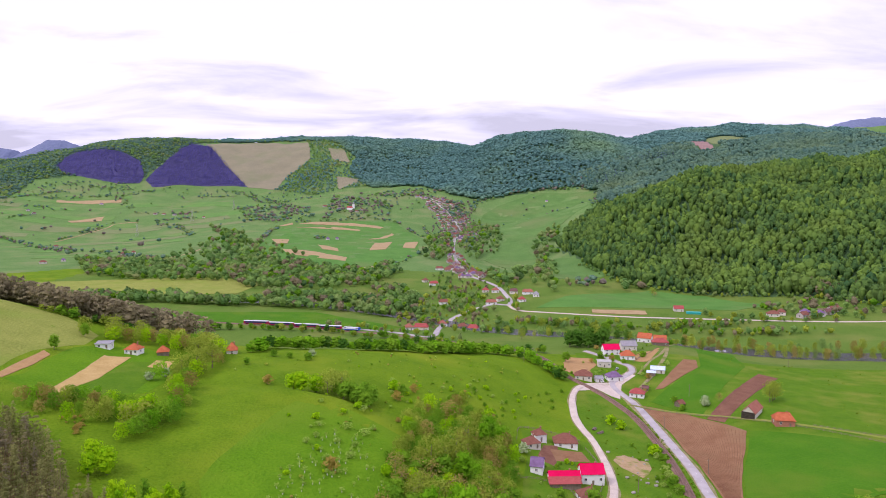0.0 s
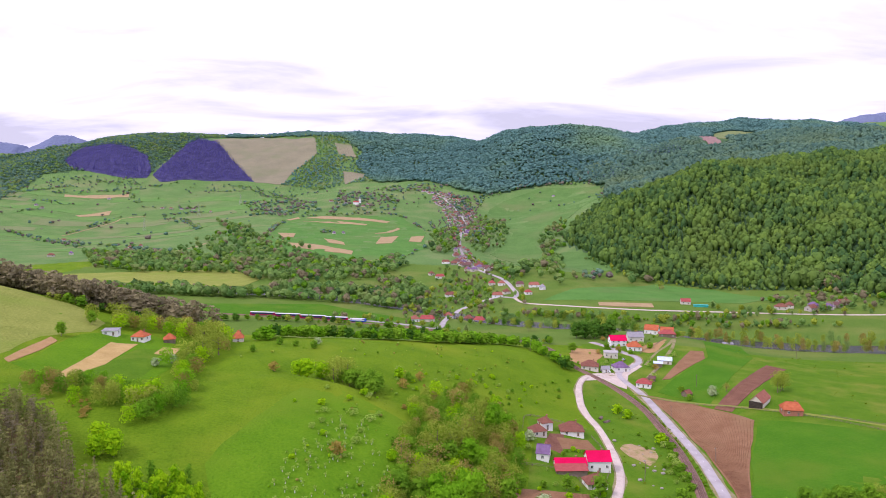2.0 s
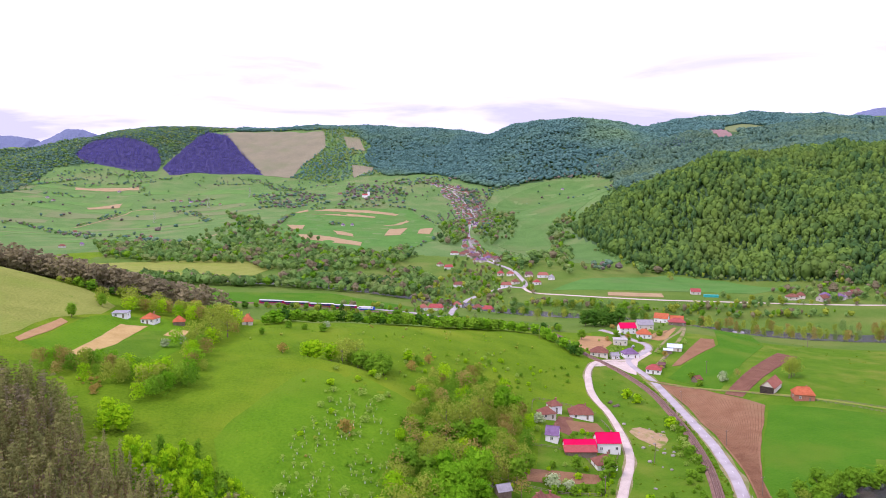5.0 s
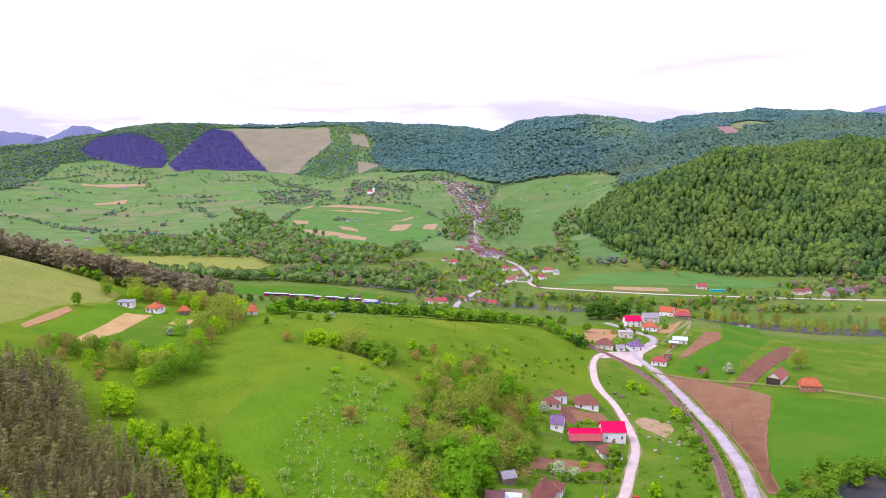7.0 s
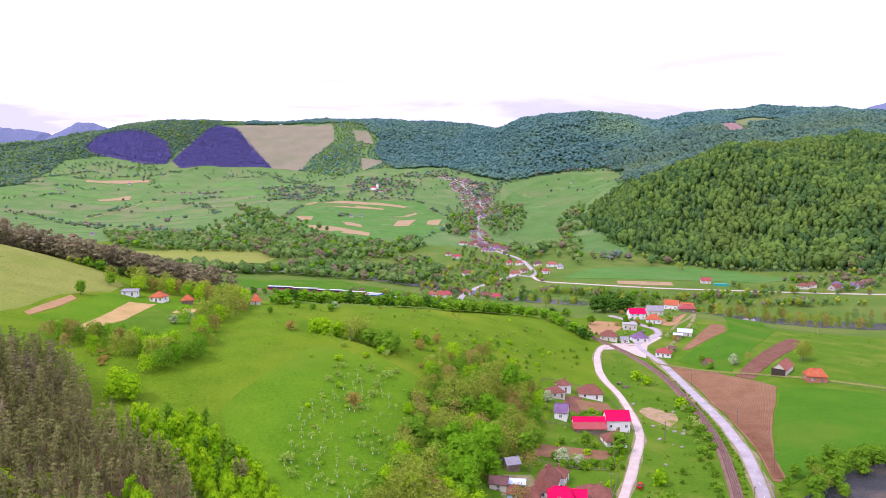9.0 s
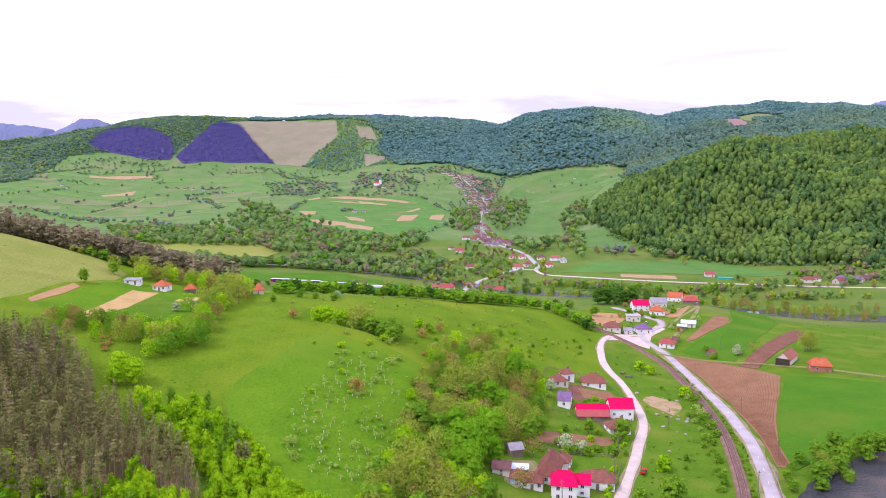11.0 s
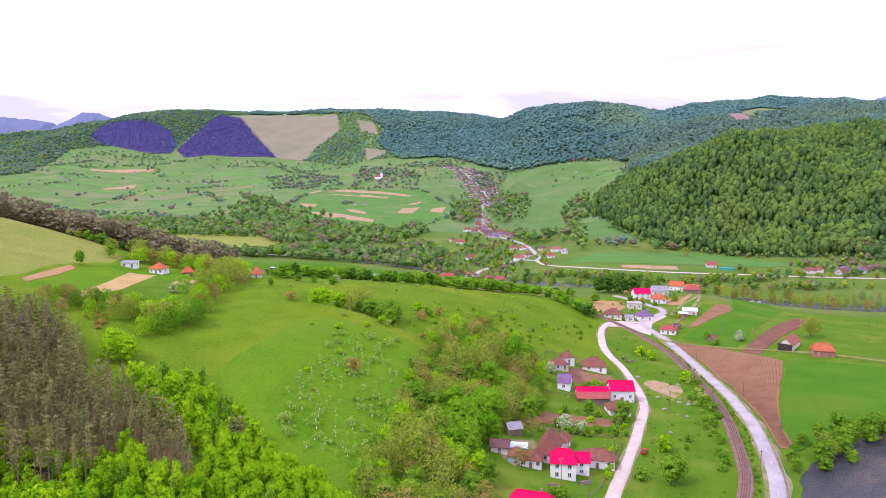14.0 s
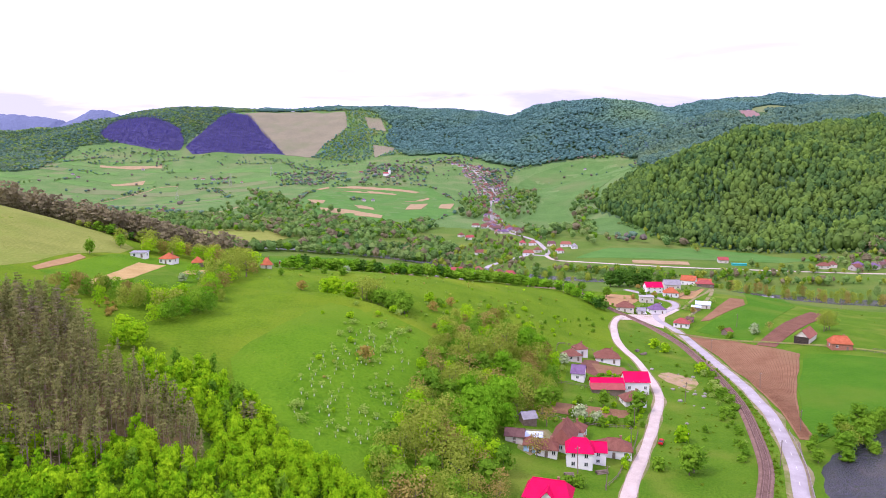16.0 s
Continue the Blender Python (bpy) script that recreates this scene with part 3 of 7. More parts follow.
patch("farm_meadow", [(-196, 300), (-194, 312), (-199, 342), (-199, 363), (-191, 380), (-172, 390), (-156, 378), (-136, 336), (-137, 312), (-152, 304), (-178, 294)], MOWN, "bright green grass round the hill farm", up=0.09)
patch("bare_bank", [(-201, 303), (-204, 322), (-207, 350), (-201, 345), (-198, 325), (-197, 300)], EARTH, "bare eroded earth bank below the knoll")
patch("dry_meadow", [(-640, 1030), (-337, 1055), (-269, 997), (-279, 921), (-393, 885), (-532, 935)], PALE_GRASS, "pale dry grass meadow in the valley", up=0.5)
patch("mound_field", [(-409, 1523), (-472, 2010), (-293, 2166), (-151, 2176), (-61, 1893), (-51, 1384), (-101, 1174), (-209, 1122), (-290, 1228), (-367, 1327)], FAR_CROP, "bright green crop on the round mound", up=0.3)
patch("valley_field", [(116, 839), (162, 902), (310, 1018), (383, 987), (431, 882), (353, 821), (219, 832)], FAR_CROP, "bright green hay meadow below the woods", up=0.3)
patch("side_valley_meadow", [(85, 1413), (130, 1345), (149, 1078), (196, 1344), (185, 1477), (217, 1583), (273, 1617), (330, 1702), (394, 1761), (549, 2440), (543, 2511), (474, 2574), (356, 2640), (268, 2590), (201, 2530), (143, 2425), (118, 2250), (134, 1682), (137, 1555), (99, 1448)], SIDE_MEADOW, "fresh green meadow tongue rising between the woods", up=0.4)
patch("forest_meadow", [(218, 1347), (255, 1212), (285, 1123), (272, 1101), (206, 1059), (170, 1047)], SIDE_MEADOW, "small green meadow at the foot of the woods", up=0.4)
for poly in ([(-1507, 2672), (-1279, 2726), (-1254, 2672), (-1476, 2617)], [(-1271, 2316), (-1186, 2397), (-1163, 2330), (-1248, 2292)], [(-431, 2045), (-380, 2091), (-278, 2113), (-178, 2054), (-186, 2023), (-293, 2050), (-370, 2032)], [(-419, 1961), (-322, 2013), (-238, 1976), (-241, 1957), (-338, 1976)], [(-406, 1612), (-364, 1616), (-345, 1512), (-367, 1507)],
             [(-335, 1415), (-260, 1379), (-185, 1315), (-183, 1275), (-247, 1310), (-305, 1339)], [(-279, 1519), (-222, 1440), (-215, 1402), (-252, 1426)], [(-158, 1573), (-119, 1606), (-121, 1440), (-153, 1419)], [(-88, 1590), (-58, 1607), (-61, 1474), (-88, 1482)],
             [(-184, 1688), (-146, 1942), (-138, 1921), (-157, 1700)], [(-255, 1226), (-204, 1189), (-205, 1155), (-240, 1185)], [(-142, 1201), (-108, 1244), (-104, 1226), (-130, 1190)], [(-481, 2012), (-454, 2058), (-446, 2038), (-467, 2003)], [(178, 806), (205, 799), (240, 796), (242, 812), (205, 817), (180, 820)]):
    patch("tilled_field", poly, FAR_SOIL, "tan strip of tilled soil on the green slope", up=0.9)
patch("dry_slope", [(-1236, 3597), (-980, 3690), (-719, 3672), (-655, 3409), (-735, 3144), (-729, 3008), (-863, 3045), (-1043, 3306)], TAN_SLOPE, "bare tan grazed slope below the ridge", up=1.5)
patch("dry_slope", [(-594, 3551), (-502, 3514), (-449, 3332), (-539, 3385)], TAN_SLOPE, "small bare tan clearing among the woods", up=1.5)
patch("dry_slope", [(-493, 3169), (-370, 3123), (-448, 2955)], TAN_SLOPE, "tan clearing on the lower slope", up=1.5)
patch("bare_clearing", [(990, 2640), (1040, 2640), (1085, 2800), (1180, 3150), (1120, 3130), (1040, 2860)], HAZY_SOIL, "reddish bare soil in a hilltop clearing", up=1.8)
patch("clearing", [(1100, 2830), (1179, 2820), (1289, 2920), (1420, 3250), (1240, 3250)], FIELD_OLIVE, "green hilltop clearing with reddish soil", up=1.5)
# parcels of different greens over the farmed slopes
rng = random.Random(77)
farmed = [(-1950, 2720), (-1300, 2760), (-800, 2700), (-520, 2280), (-500, 1500), (-700, 1330), (-1200, 1380), (-1750, 1750)]
for j in range(12):
    for i in range(7):
        cx, cy = -1950 + i * 240 + rng.uniform(-70, 70) + (j % 2) * 110, 1400 + j * 118 + i * 14 + rng.uniform(-25, 25)
        if rng.random() < 0.25 or not inside(farmed, np.array([cx]), np.array([cy]))[0]:
            continue
        a, l, w = rng.uniform(-0.12, 0.32), rng.uniform(70, 130), rng.uniform(25, 50)
        ca, sa = math.cos(a), math.sin(a)
        poly = [(cx + ca * p * l - sa * q * w, cy + sa * p * l + ca * q * w) for p, q in ((-1, -1), (0, -1.1), (1, -0.8), (0.9, 1), (0, 0.9), (-1.05, 0.85))]
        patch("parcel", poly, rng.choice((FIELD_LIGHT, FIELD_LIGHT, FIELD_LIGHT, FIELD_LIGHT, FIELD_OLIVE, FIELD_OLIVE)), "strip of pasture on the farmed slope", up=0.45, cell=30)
patch("plantation_floor", [(-1785, 3170), (-1822, 3320), (-1803, 3390), (-1721, 3420), (-1583, 3350), (-1488, 3280), (-1415, 3225), (-1330, 3060), (-1323, 2990), (-1391, 2950), (-1540, 3018), (-1675, 3057)], HAZED_LITTER, "dark needle litter under the plantation, violet haze in its colour", up=1.2)
patch("plantation_floor", [(-1314, 3035), (-1310, 3590), (-1205, 3560), (-874, 3059), (-1251, 2955)], HAZED_LITTER, "dark needle litter under the plantation, violet haze in its colour", up=1.2)
patch("mown_meadow", [(-88, 238), (-83, 266), (-77, 296), (-70, 318), (-52, 322), (-34, 314), (-14, 310), (-8, 290), (-6, 240), (-6, 196), (-20, 180), (-45, 188), (-62, 206), (-76, 216)], MOWN, "greener mown slope of the hill meadow", up=0.06)

patch("lawn", [(24, 150), (33, 172), (44, 206), (59, 246), (69, 275), (77.5, 304), (81, 337), (80, 362), (60, 368), (42, 360), (42, 330), (36, 300), (32, 270), (10, 250), (4, 228), (-4, 200), (-2, 150)], VIVID, "rough green lawns round the lane houses", up=0.03)

# ---- trees ----
def leaf_quads(rng, centre, radius, count, leaf, squash=0.8, tilt=0.4):
    """Small tilted leaf clumps over the skin of a lobe."""
    n = rng.normal(size=(count, 3))
    n[:, 2] = np.abs(n[:, 2]) * 0.9 + n[:, 2] * 0.35
    n /= np.linalg.norm(n, axis=1)[:, None]
    c = centre + n * radius * (0.78 + 0.34 * rng.rand(count, 1)) * np.array([1, 1, squash])
    lean = n + rng.normal(size=(count, 3)) * tilt
    lean /= np.linalg.norm(lean, axis=1)[:, None]
    a = np.cross(lean, rng.normal(size=(count, 3)))
    a /= np.linalg.norm(a, axis=1)[:, None]
    b = np.cross(lean, a)
    s = leaf * (0.6 + 0.8 * rng.rand(count, 1))
    corners = np.stack([c - a * s - b * s * 0.6, c + a * s * 0.7 - b * s, c + a * s + b * s * 0.7, c - a * s * 0.6 + b * s], 1)
    return corners.reshape(-1, 3)


def blob(centre, radius, squash, rings=3, sides=6):
    """A coarse inner body that closes a crown, as quads."""
    v, f = [], []
    for i in range(rings + 1):
        th = math.pi * (0.06 + 0.88 * i / rings)
        for j in range(sides):
            ph = 2 * math.pi * j / sides + i * 0.4
            v.append((centre[0] + radius * math.sin(th) * math.cos(ph), centre[1] + radius * math.sin(th) * math.sin(ph), centre[2] + radius * squash * math.cos(th)))
    for i in range(rings):
        for j in range(sides):
            k = (j + 1) % sides
            f.append((i * sides + j, (i + 1) * sides + j, (i + 1) * sides + k, i * sides + k))
    return np.array(v), np.array(f)


def crown_arrays(seed, lobes, per_lobe, leaf, width=0.34, low=0.22, core=0.62, top=0.74, tilt=0.4):
    """A leafy crown of a tree one metre high: lobes of leaf clumps round an inner body."""
    rng = np.random.RandomState(seed)
    vs, fs, count = [], [], 0
    for k in range(lobes):
        z = low + (top - low) * (k + 0.5 * rng.rand()) / max(1, lobes - 1)
        reach = width * (0.62 - 0.5 * abs((z - low) / (top - low) - 0.42)) * (0.7 + 0.6 * rng.rand())
        a = k * 2.4 + rng.rand()
        r = width * (0.5 + 0.28 * rng.rand())
        c = np.array([math.cos(a) * reach, math.sin(a) * reach, z + 0.04])
        q = leaf_quads(rng, c, r, per_lobe, leaf, 0.8, tilt)
        vs.append(q)
        fs.append(np.arange(len(q)).reshape(-1, 4) + count)
        count += len(q)
        if core and lobes > 8:
            v, f = blob(c, r * core * 0.95, 0.85, 2, 5)
            vs.append(v)
            fs.append(f + count)
            count += len(v)
    if core and lobes <= 8:
        v, f = blob((0, 0, (low + top) / 2), width * core, (top - low) / width * 0.62, 3, 5)
        vs.append(v)
        fs.append(f + count)
    return np.vstack(vs), np.vstack(fs)


def dome_arrays(seed, rings, sides, clumps, leaf, width=0.33, low=0.16, lumps=9):
    """A closed lumpy crown of a tree one metre high, as seen from afar, with loose leaf clumps on its skin."""
    rng = np.random.RandomState(seed)
    tops = rng.normal(size=(lumps, 3))
    tops[:, 2] = np.abs(tops[:, 2]) * 0.9
    tops /= np.linalg.norm(tops, axis=1)[:, None]

    def skin(n, swell=1.0):
        r = 0.7 + 0.36 * np.exp(7 * (n @ tops.T - 1)).max(1) + 0.05 * rng.normal(size=len(n))
        return n * (r * swell)[:, None] * np.array([width, width, (1 - low) * 0.5]) * np.array([1.15, 1.15, 1]) + np.array([0, 0, (1 + low) * 0.5 - 0.02])

    n = []
    for i in range(rings + 1):
        th = math.pi * (0.05 + 0.8 * i / rings)
        for j in range(sides):
            ph = 2 * math.pi * (j + 0.5 * (i % 2)) / sides
            n.append((math.sin(th) * math.cos(ph), math.sin(th) * math.sin(ph), math.cos(th)))
    v = skin(np.array(n))
    f = [(i * sides + j, (i + 1) * sides + j, (i + 1) * sides + (j + 1) % sides, i * sides + (j + 1) % sides) for i in range(rings) for j in range(sides)]
    f.append((0, sides // 3, sides // 2, sides - 1))
    n = rng.normal(size=(clumps, 3))
    n[:, 2] = np.abs(n[:, 2])
    n /= np.linalg.norm(n, axis=1)[:, None]
    c = skin(n, 1.04)
    lean = n + rng.normal(size=n.shape) * 0.45
    lean /= np.linalg.norm(lean, axis=1)[:, None]
    p = np.cross(lean, rng.normal(size=n.shape))
    p /= np.linalg.norm(p, axis=1)[:, None]
    q = np.cross(lean, p)
    k = leaf * (0.6 + 0.8 * rng.rand(clumps, 1))
    quads = np.stack([c - p * k - q * k * 0.6, c + p * k * 0.7 - q * k, c + p * k + q * k * 0.7, c - p * k * 0.6 + q * k], 1).reshape(-1, 3)
    return np.vstack([v, quads]), np.vstack([np.array(f), np.arange(len(quads)).reshape(-1, 4) + len(v)])


def pine_arrays(seed, tiers, per_tier, leaf, width=0.13, low=0.3, droop=0.02, skip=0.0):
    """A slender conifer one metre high: ragged tufts on short boughs."""
    rng = np.random.RandomState(seed)
    vs = []
    for k in range(tiers):
        t = k / (tiers - 1)
        z = low + (0.97 - low) * t
        r = width * (1.05 - t) ** 0.33 * min(1, 0.55 + 2.2 * t) * (0.6 + 0.6 * rng.rand())
        for j in range(per_tier):
            if rng.rand() < skip:
                continue
            a = 2 * math.pi * (j + rng.rand() * 0.9) / per_tier
            d, s = np.array([math.cos(a), math.sin(a), 0]), np.array([-math.sin(a), math.cos(a), 0])
            w = leaf * (0.6 + 0.8 * rng.rand()) * (1.15 - 0.5 * t)
            zz = z + 0.025 * rng.normal()
            reach = r * (0.6 + 0.7 * rng.rand())
            root = d * reach * 0.25 * rng.rand() + np.array([0, 0, zz])
            tip = d * reach + np.array([0, 0, zz + droop * (rng.rand() * 2.2 - 1.4)])
            mid = (root + tip) / 2 + np.array([0, 0, 0.012 * rng.normal() + 0.006])
            vs += [root - s * w * 0.3, mid - s * w, tip + s * w * 0.2, mid + s * w]
    v = np.array(vs)
    return v, np.arange(len(v)).reshape(-1, 4)


def tufted_arrays(seed, tufts=9, per_tuft=13, leaf=0.02, width=0.1, low=0.46):
    """A pine one metre high with a narrow crown of flat tufts over a bare stem."""
    rng = np.random.RandomState(seed)
    vs = []
    for k in range(tufts):
        t = k / (tufts - 1)
        reach = width * (1.08 - t) ** 0.5 * (0.3 + 0.5 * rng.rand())
        a = k * 2.4 + rng.rand()
        c = np.array([math.cos(a) * reach, math.sin(a) * reach, low + (0.94 - low) * t + 0.02 * rng.normal()])
        vs.append(leaf_quads(rng, c, width * (0.75 - 0.3 * t) * (0.8 + 0.4 * rng.rand()), per_tuft, leaf, 0.55, 0.5))
    for k in range(7):
        a, z = rng.rand() * 6.28, low * (0.55 + 0.5 * rng.rand())
        d, w = np.array([math.cos(a), math.sin(a), 0.1]), np.array([0, 0, leaf * 0.4])
        vs.append(np.array([-w, d * width * 0.5 - w, d * width * 0.7, d * width * 0.5 + w]) + np.array([0, 0, z]))
    v = np.vstack(vs)
    return v, np.arange(len(v)).reshape(-1, 4)


def limb(bm, a, b, ra, rb, sides=6):
    a, b = Vector(a), Vector(b)
    turn = (b - a).to_track_quat("Z", "Y").to_matrix()
    rings = []
    for p, r in ((a, ra), (b, rb)):
        rings.append([bm.verts.new(p + turn @ Vector((r * math.cos(k * 2 * math.pi / sides), r * math.sin(k * 2 * math.pi / sides), 0))) for k in range(sides)])
    for k in range(sides):
        bm.faces.new((rings[0][k], rings[0][(k + 1) % sides], rings[1][(k + 1) % sides], rings[1][k]))
    bm.faces.new(rings[1])


def link_bm(name, bm, mat, parent=None, label=""):
    me = bpy.data.meshes.new(name)
    bm.to_mesh(me)
    bm.free()
    for m in mat if isinstance(mat, (list, tuple)) else [mat]:
        me.materials.append(m)
    ob = new(name, me)
    if parent:
        ob.parent = parent
    return tagged(ob, label)


part = link_bm


def leaf_tree(seed, mat, label, lobes=15, per_lobe=40, leaf=0.028, width=0.34, low=0.2, bark=None, name="tree", category="tree", guard=None, core=0.62):
    """A broadleaved tree one metre high, to be copied at its true height."""
    ob = tagged(new(name), label, category)
    rng = random.Random(seed)
    bm = bmesh.new()
    limb(bm, (0, 0, -0.03), (0.01, 0, 0.32), 0.024, 0.017)
    limb(bm, (0.01, 0, 0.32), (0, 0.015, 0.7), 0.017, 0.006)
    for k in range(5):
        a = k * 1.3 + rng.random()
        z = 0.24 + 0.08 * k
        limb(bm, (0.005, 0, z), (math.cos(a) * 0.2, math.sin(a) * 0.2, z + 0.16), 0.01, 0.003, 4)
    part("trunk", bm, bark or BARK, ob)
    if guard:
        bm = bmesh.new()
        limb(bm, (0.002, 0, 0.0), (0.004, 0, 0.3), 0.045, 0.04, 8)
        part("tree_guard", bm, guard, ob, "white sleeve round the young trunk")
    v, f = crown_arrays(seed, lobes, per_lobe, leaf, width, low, core)
    mesh_object("crown", v, f, mat, ob, smooth=False, tones=np.full(len(v), 0.5))
    return ob


def pine_tree(seed, mat, label, name="pine_tree", width=0.13, low=0.34):
    ob = tagged(new(name), label, "pine tree")
    bm = bmesh.new()
    limb(bm, (0, 0, -0.03), (0, 0, 0.96), 0.014, 0.003, 5)
    for k in range(6):
        a = k * 2.1 + seed
        limb(bm, (0, 0, 0.3 + 0.09 * k), (math.cos(a) * 0.09, math.sin(a) * 0.09, 0.31 + 0.09 * k), 0.005, 0.002, 3)
    part("trunk", bm, PINE_BARK, ob)
    v, f = tufted_arrays(seed, 10, 20, 0.0155, width, low) if seed % 2 else pine_arrays(seed, 20, 8, 0.017, width, low, 0.03, 0.15)
    mesh_object("crown", v, f, mat, ob, smooth=False, tones=np.full(len(v), 0.5))
    return ob


def scatter(poly, step, seed, keep=1.0):
    """Places on a shaken grid inside an outline."""
    rng = np.random.RandomState(seed)
    p = np.array(poly, float)
    lo, hi = p.min(0), p.max(0)
    x, y = np.meshgrid(np.arange(lo[0], hi[0], step), np.arange(lo[1], hi[1], step))
    x = x.ravel() + (rng.rand(x.size) - 0.5) * step * 0.95
    y = y.ravel() + (rng.rand(y.size) - 0.5) * step * 0.95
    k = inside(poly, x, y) & (rng.rand(x.size) < keep)
    return np.stack([x[k], y[k]], 1)


class Grove:
    """Kinds of tree built once and copied to their places; the first place takes the kind itself."""

    def __init__(self):
        self.used = set()

    def plant(self, kind, m):
        if kind.name in self.used:
            copy_plain(kind, m)
        else:
            self.used.add(kind.name)
            kind.matrix_basis = m


def grow(grove, kinds, places, tall, seed, wide=(0.85, 1.2)):
    rng = random.Random(seed)
    zs = height(places[:, 0], places[:, 1])
    for (x, y), z in zip(places, zs):
        kind = rng.choice(kinds)
        t = rng.uniform(*tall)
        w = t * rng.uniform(*wide)
        m = Matrix.LocRotScale((x, y, z), Euler((0, 0, rng.random() * 6.28)), (w, w, t))
        grove.plant(kind, m)


def copy_plain(kind, m):
    """copy_thing for a kind that already carries its own scale."""
    keep = kind.matrix_basis.copy()
    kind.matrix_basis = Matrix.Identity(4)
    ob = copy_thing(kind, m)
    kind.matrix_basis = keep
    return ob


def woods(name, places, tall, templates, mat, label, seed, wide=(0.8, 1.25), sink=0.0, swell=0.0, smooth=False):
    """A wood of uncounted trees as one mesh."""
    rng = np.random.RandomState(seed)
    z = height(places[:, 0], places[:, 1]) - sink
    pick = rng.randint(len(templates), size=len(places))
    vs, fs, ts, ms, count = [], [], [], [], 0
    mats = mat if isinstance(mat, list) else [mat]
    for k, (v, f) in enumerate(templates):
        w = np.where(pick == k)[0]
        if not len(w):
            continue
        t = rng.uniform(*tall, len(w)) * (1 + swell * waves(places[w, 0], places[w, 1], 75, 17))
        s = t * rng.uniform(*wide, len(w))
        a = rng.rand(len(w)) * 6.28
        ca, sa = np.cos(a)[:, None], np.sin(a)[:, None]
        x = (v[:, 0] * ca - v[:, 1] * sa) * s[:, None] + places[w, :1]
        y = (v[:, 0] * sa + v[:, 1] * ca) * s[:, None] + places[w, 1:]
        zz = v[:, 2] * t[:, None] + z[w][:, None]
        vs.append(np.stack([x, y, zz], 2).reshape(-1, 3))
        fs.append((f[None] + (np.arange(len(w)) * len(v))[:, None, None]).reshape(-1, 4) + count)
        ts.append(np.repeat(rng.rand(len(w)), len(v)))
        ms.append(np.repeat(rng.randint(len(mats), size=len(w)), len(f)))
        count += len(w) * len(v)
    ob = mesh_object(name, np.vstack(vs), np.vstack(fs), mats, smooth=smooth, tones=np.concatenate(ts), index=np.concatenate(ms))
    return tagged(ob, label, "woods", kind="stuff")


def outside(places, *polys):
    for poly in polys:
        places = places[~inside(poly, places[:, 0], places[:, 1])]
    return places


# far and middle woods
FINE = [crown_arrays(k, 10, 14, 0.055, 0.36, 0.16, 0.62) for k in range(15, 19)]
FRONT = [dome_arrays(k, 4, 6, 20, 0.075, 0.24 + 0.02 * (k % 4), 0.02, 6) for k in range(20, 28)]
AIRY = [dome_arrays(k, 4, 6, 30, 0.075, 0.3 + 0.02 * (k % 3), 0.04, 7) for k in range(60, 66)]
MIDDLE = [dome_arrays(k, 3, 5, 8, 0.1, 0.28, 0.04, 6) for k in range(30, 36)]
DISTANT = [dome_arrays(k, 3, 5, 4, 0.11, 0.37, 0.1) for k in range(40, 46)]
SOFT = [dome_arrays(k, 2, 5, 5, 0.14, 0.36, 0.05, 5) for k in range(46, 50)]
FIR = [pine_arrays(k, 4, 4, 0.14, 0.24, 0.05) for k in range(50, 53)]
SLIM = [tufted_arrays(k, 7, 8, 0.045, 0.19, 0.26) for k in range(53, 57)]

PLANTATION_A = [(-1785, 3170), (-1822, 3320), (-1803, 3390), (-1721, 3420), (-1583, 3350), (-1488, 3280), (-1415, 3225), (-1330, 3060), (-1323, 2990), (-1391, 2950), (-1540, 3018), (-1675, 3057)]
PLANTATION_B = [(-1314, 3035), (-1310, 3590), (-1205, 3560), (-874, 3059), (-1251, 2955)]
TAN_FIELD = [(-1236, 3597), (-980, 3690), (-719, 3672), (-655, 3409), (-735, 3144), (-729, 3008), (-863, 3045), (-1043, 3306)]
CLEARINGS = ([(-594, 3551), (-502, 3514), (-449, 3332), (-539, 3385)], [(-493, 3169), (-370, 3123), (-448, 2955)], [(1080, 2760), (1190, 2750), (1310, 2900), (1440, 3260), (1230, 3260)], [(965, 2590), (1050, 2590), (1110, 2800), (1200, 3170), (1110, 3150), (1020, 2860)])
front_hill = scatter(FRONT_WOOD, 8.4, 61)
woods("beech_woods", front_hill, (11, 24), FRONT, [LEAF], "dense beech woods in fresh spring leaf on the steep hill", 62, (0.75, 1.08), sink=1.5, swell=0.32, smooth=True)
middle_hill = outside(scatter(MIDDLE_WOOD, 12.0, 63), *CLEARINGS)
woods("beech_woods", middle_hill, (13, 21), MIDDLE, [HAZED_BEECH], "dense green woods on the slopes behind", 64, (1.1, 1.5), swell=0.25, smooth=True)
ridge = outside(scatter(RIDGE_WOOD, 14.0, 65), TAN_FIELD, *CLEARINGS)
woods("ridge_woods", ridge, (12, 18), SOFT, [HAZED_LEAF], "continuous beech forest along the far ridge", 66, (1.5, 2.0), swell=0.2, smooth=True)
left_ridge = outside(scatter(LEFT_WOOD, 16.0, 67), PLANTATION_A, PLANTATION_B, TAN_FIELD)
woods("ridge_woods", left_ridge, (9, 13), SOFT, [HAZED_BEECH, HAZED_BEECH, MIXED_LEAF], "green woods round the dark plantations on the ridge", 69, (1.5, 2.0), smooth=True)
rows_of_fir = np.vstack([scatter([(701, 2731), (842, 2573), (890, 2640), (858, 2700), (737, 2800)], 13, 68, 0.8), scatter([(560, 2560), (600, 2500), (680, 2560), (640, 2640)], 14, 59, 0.7)])
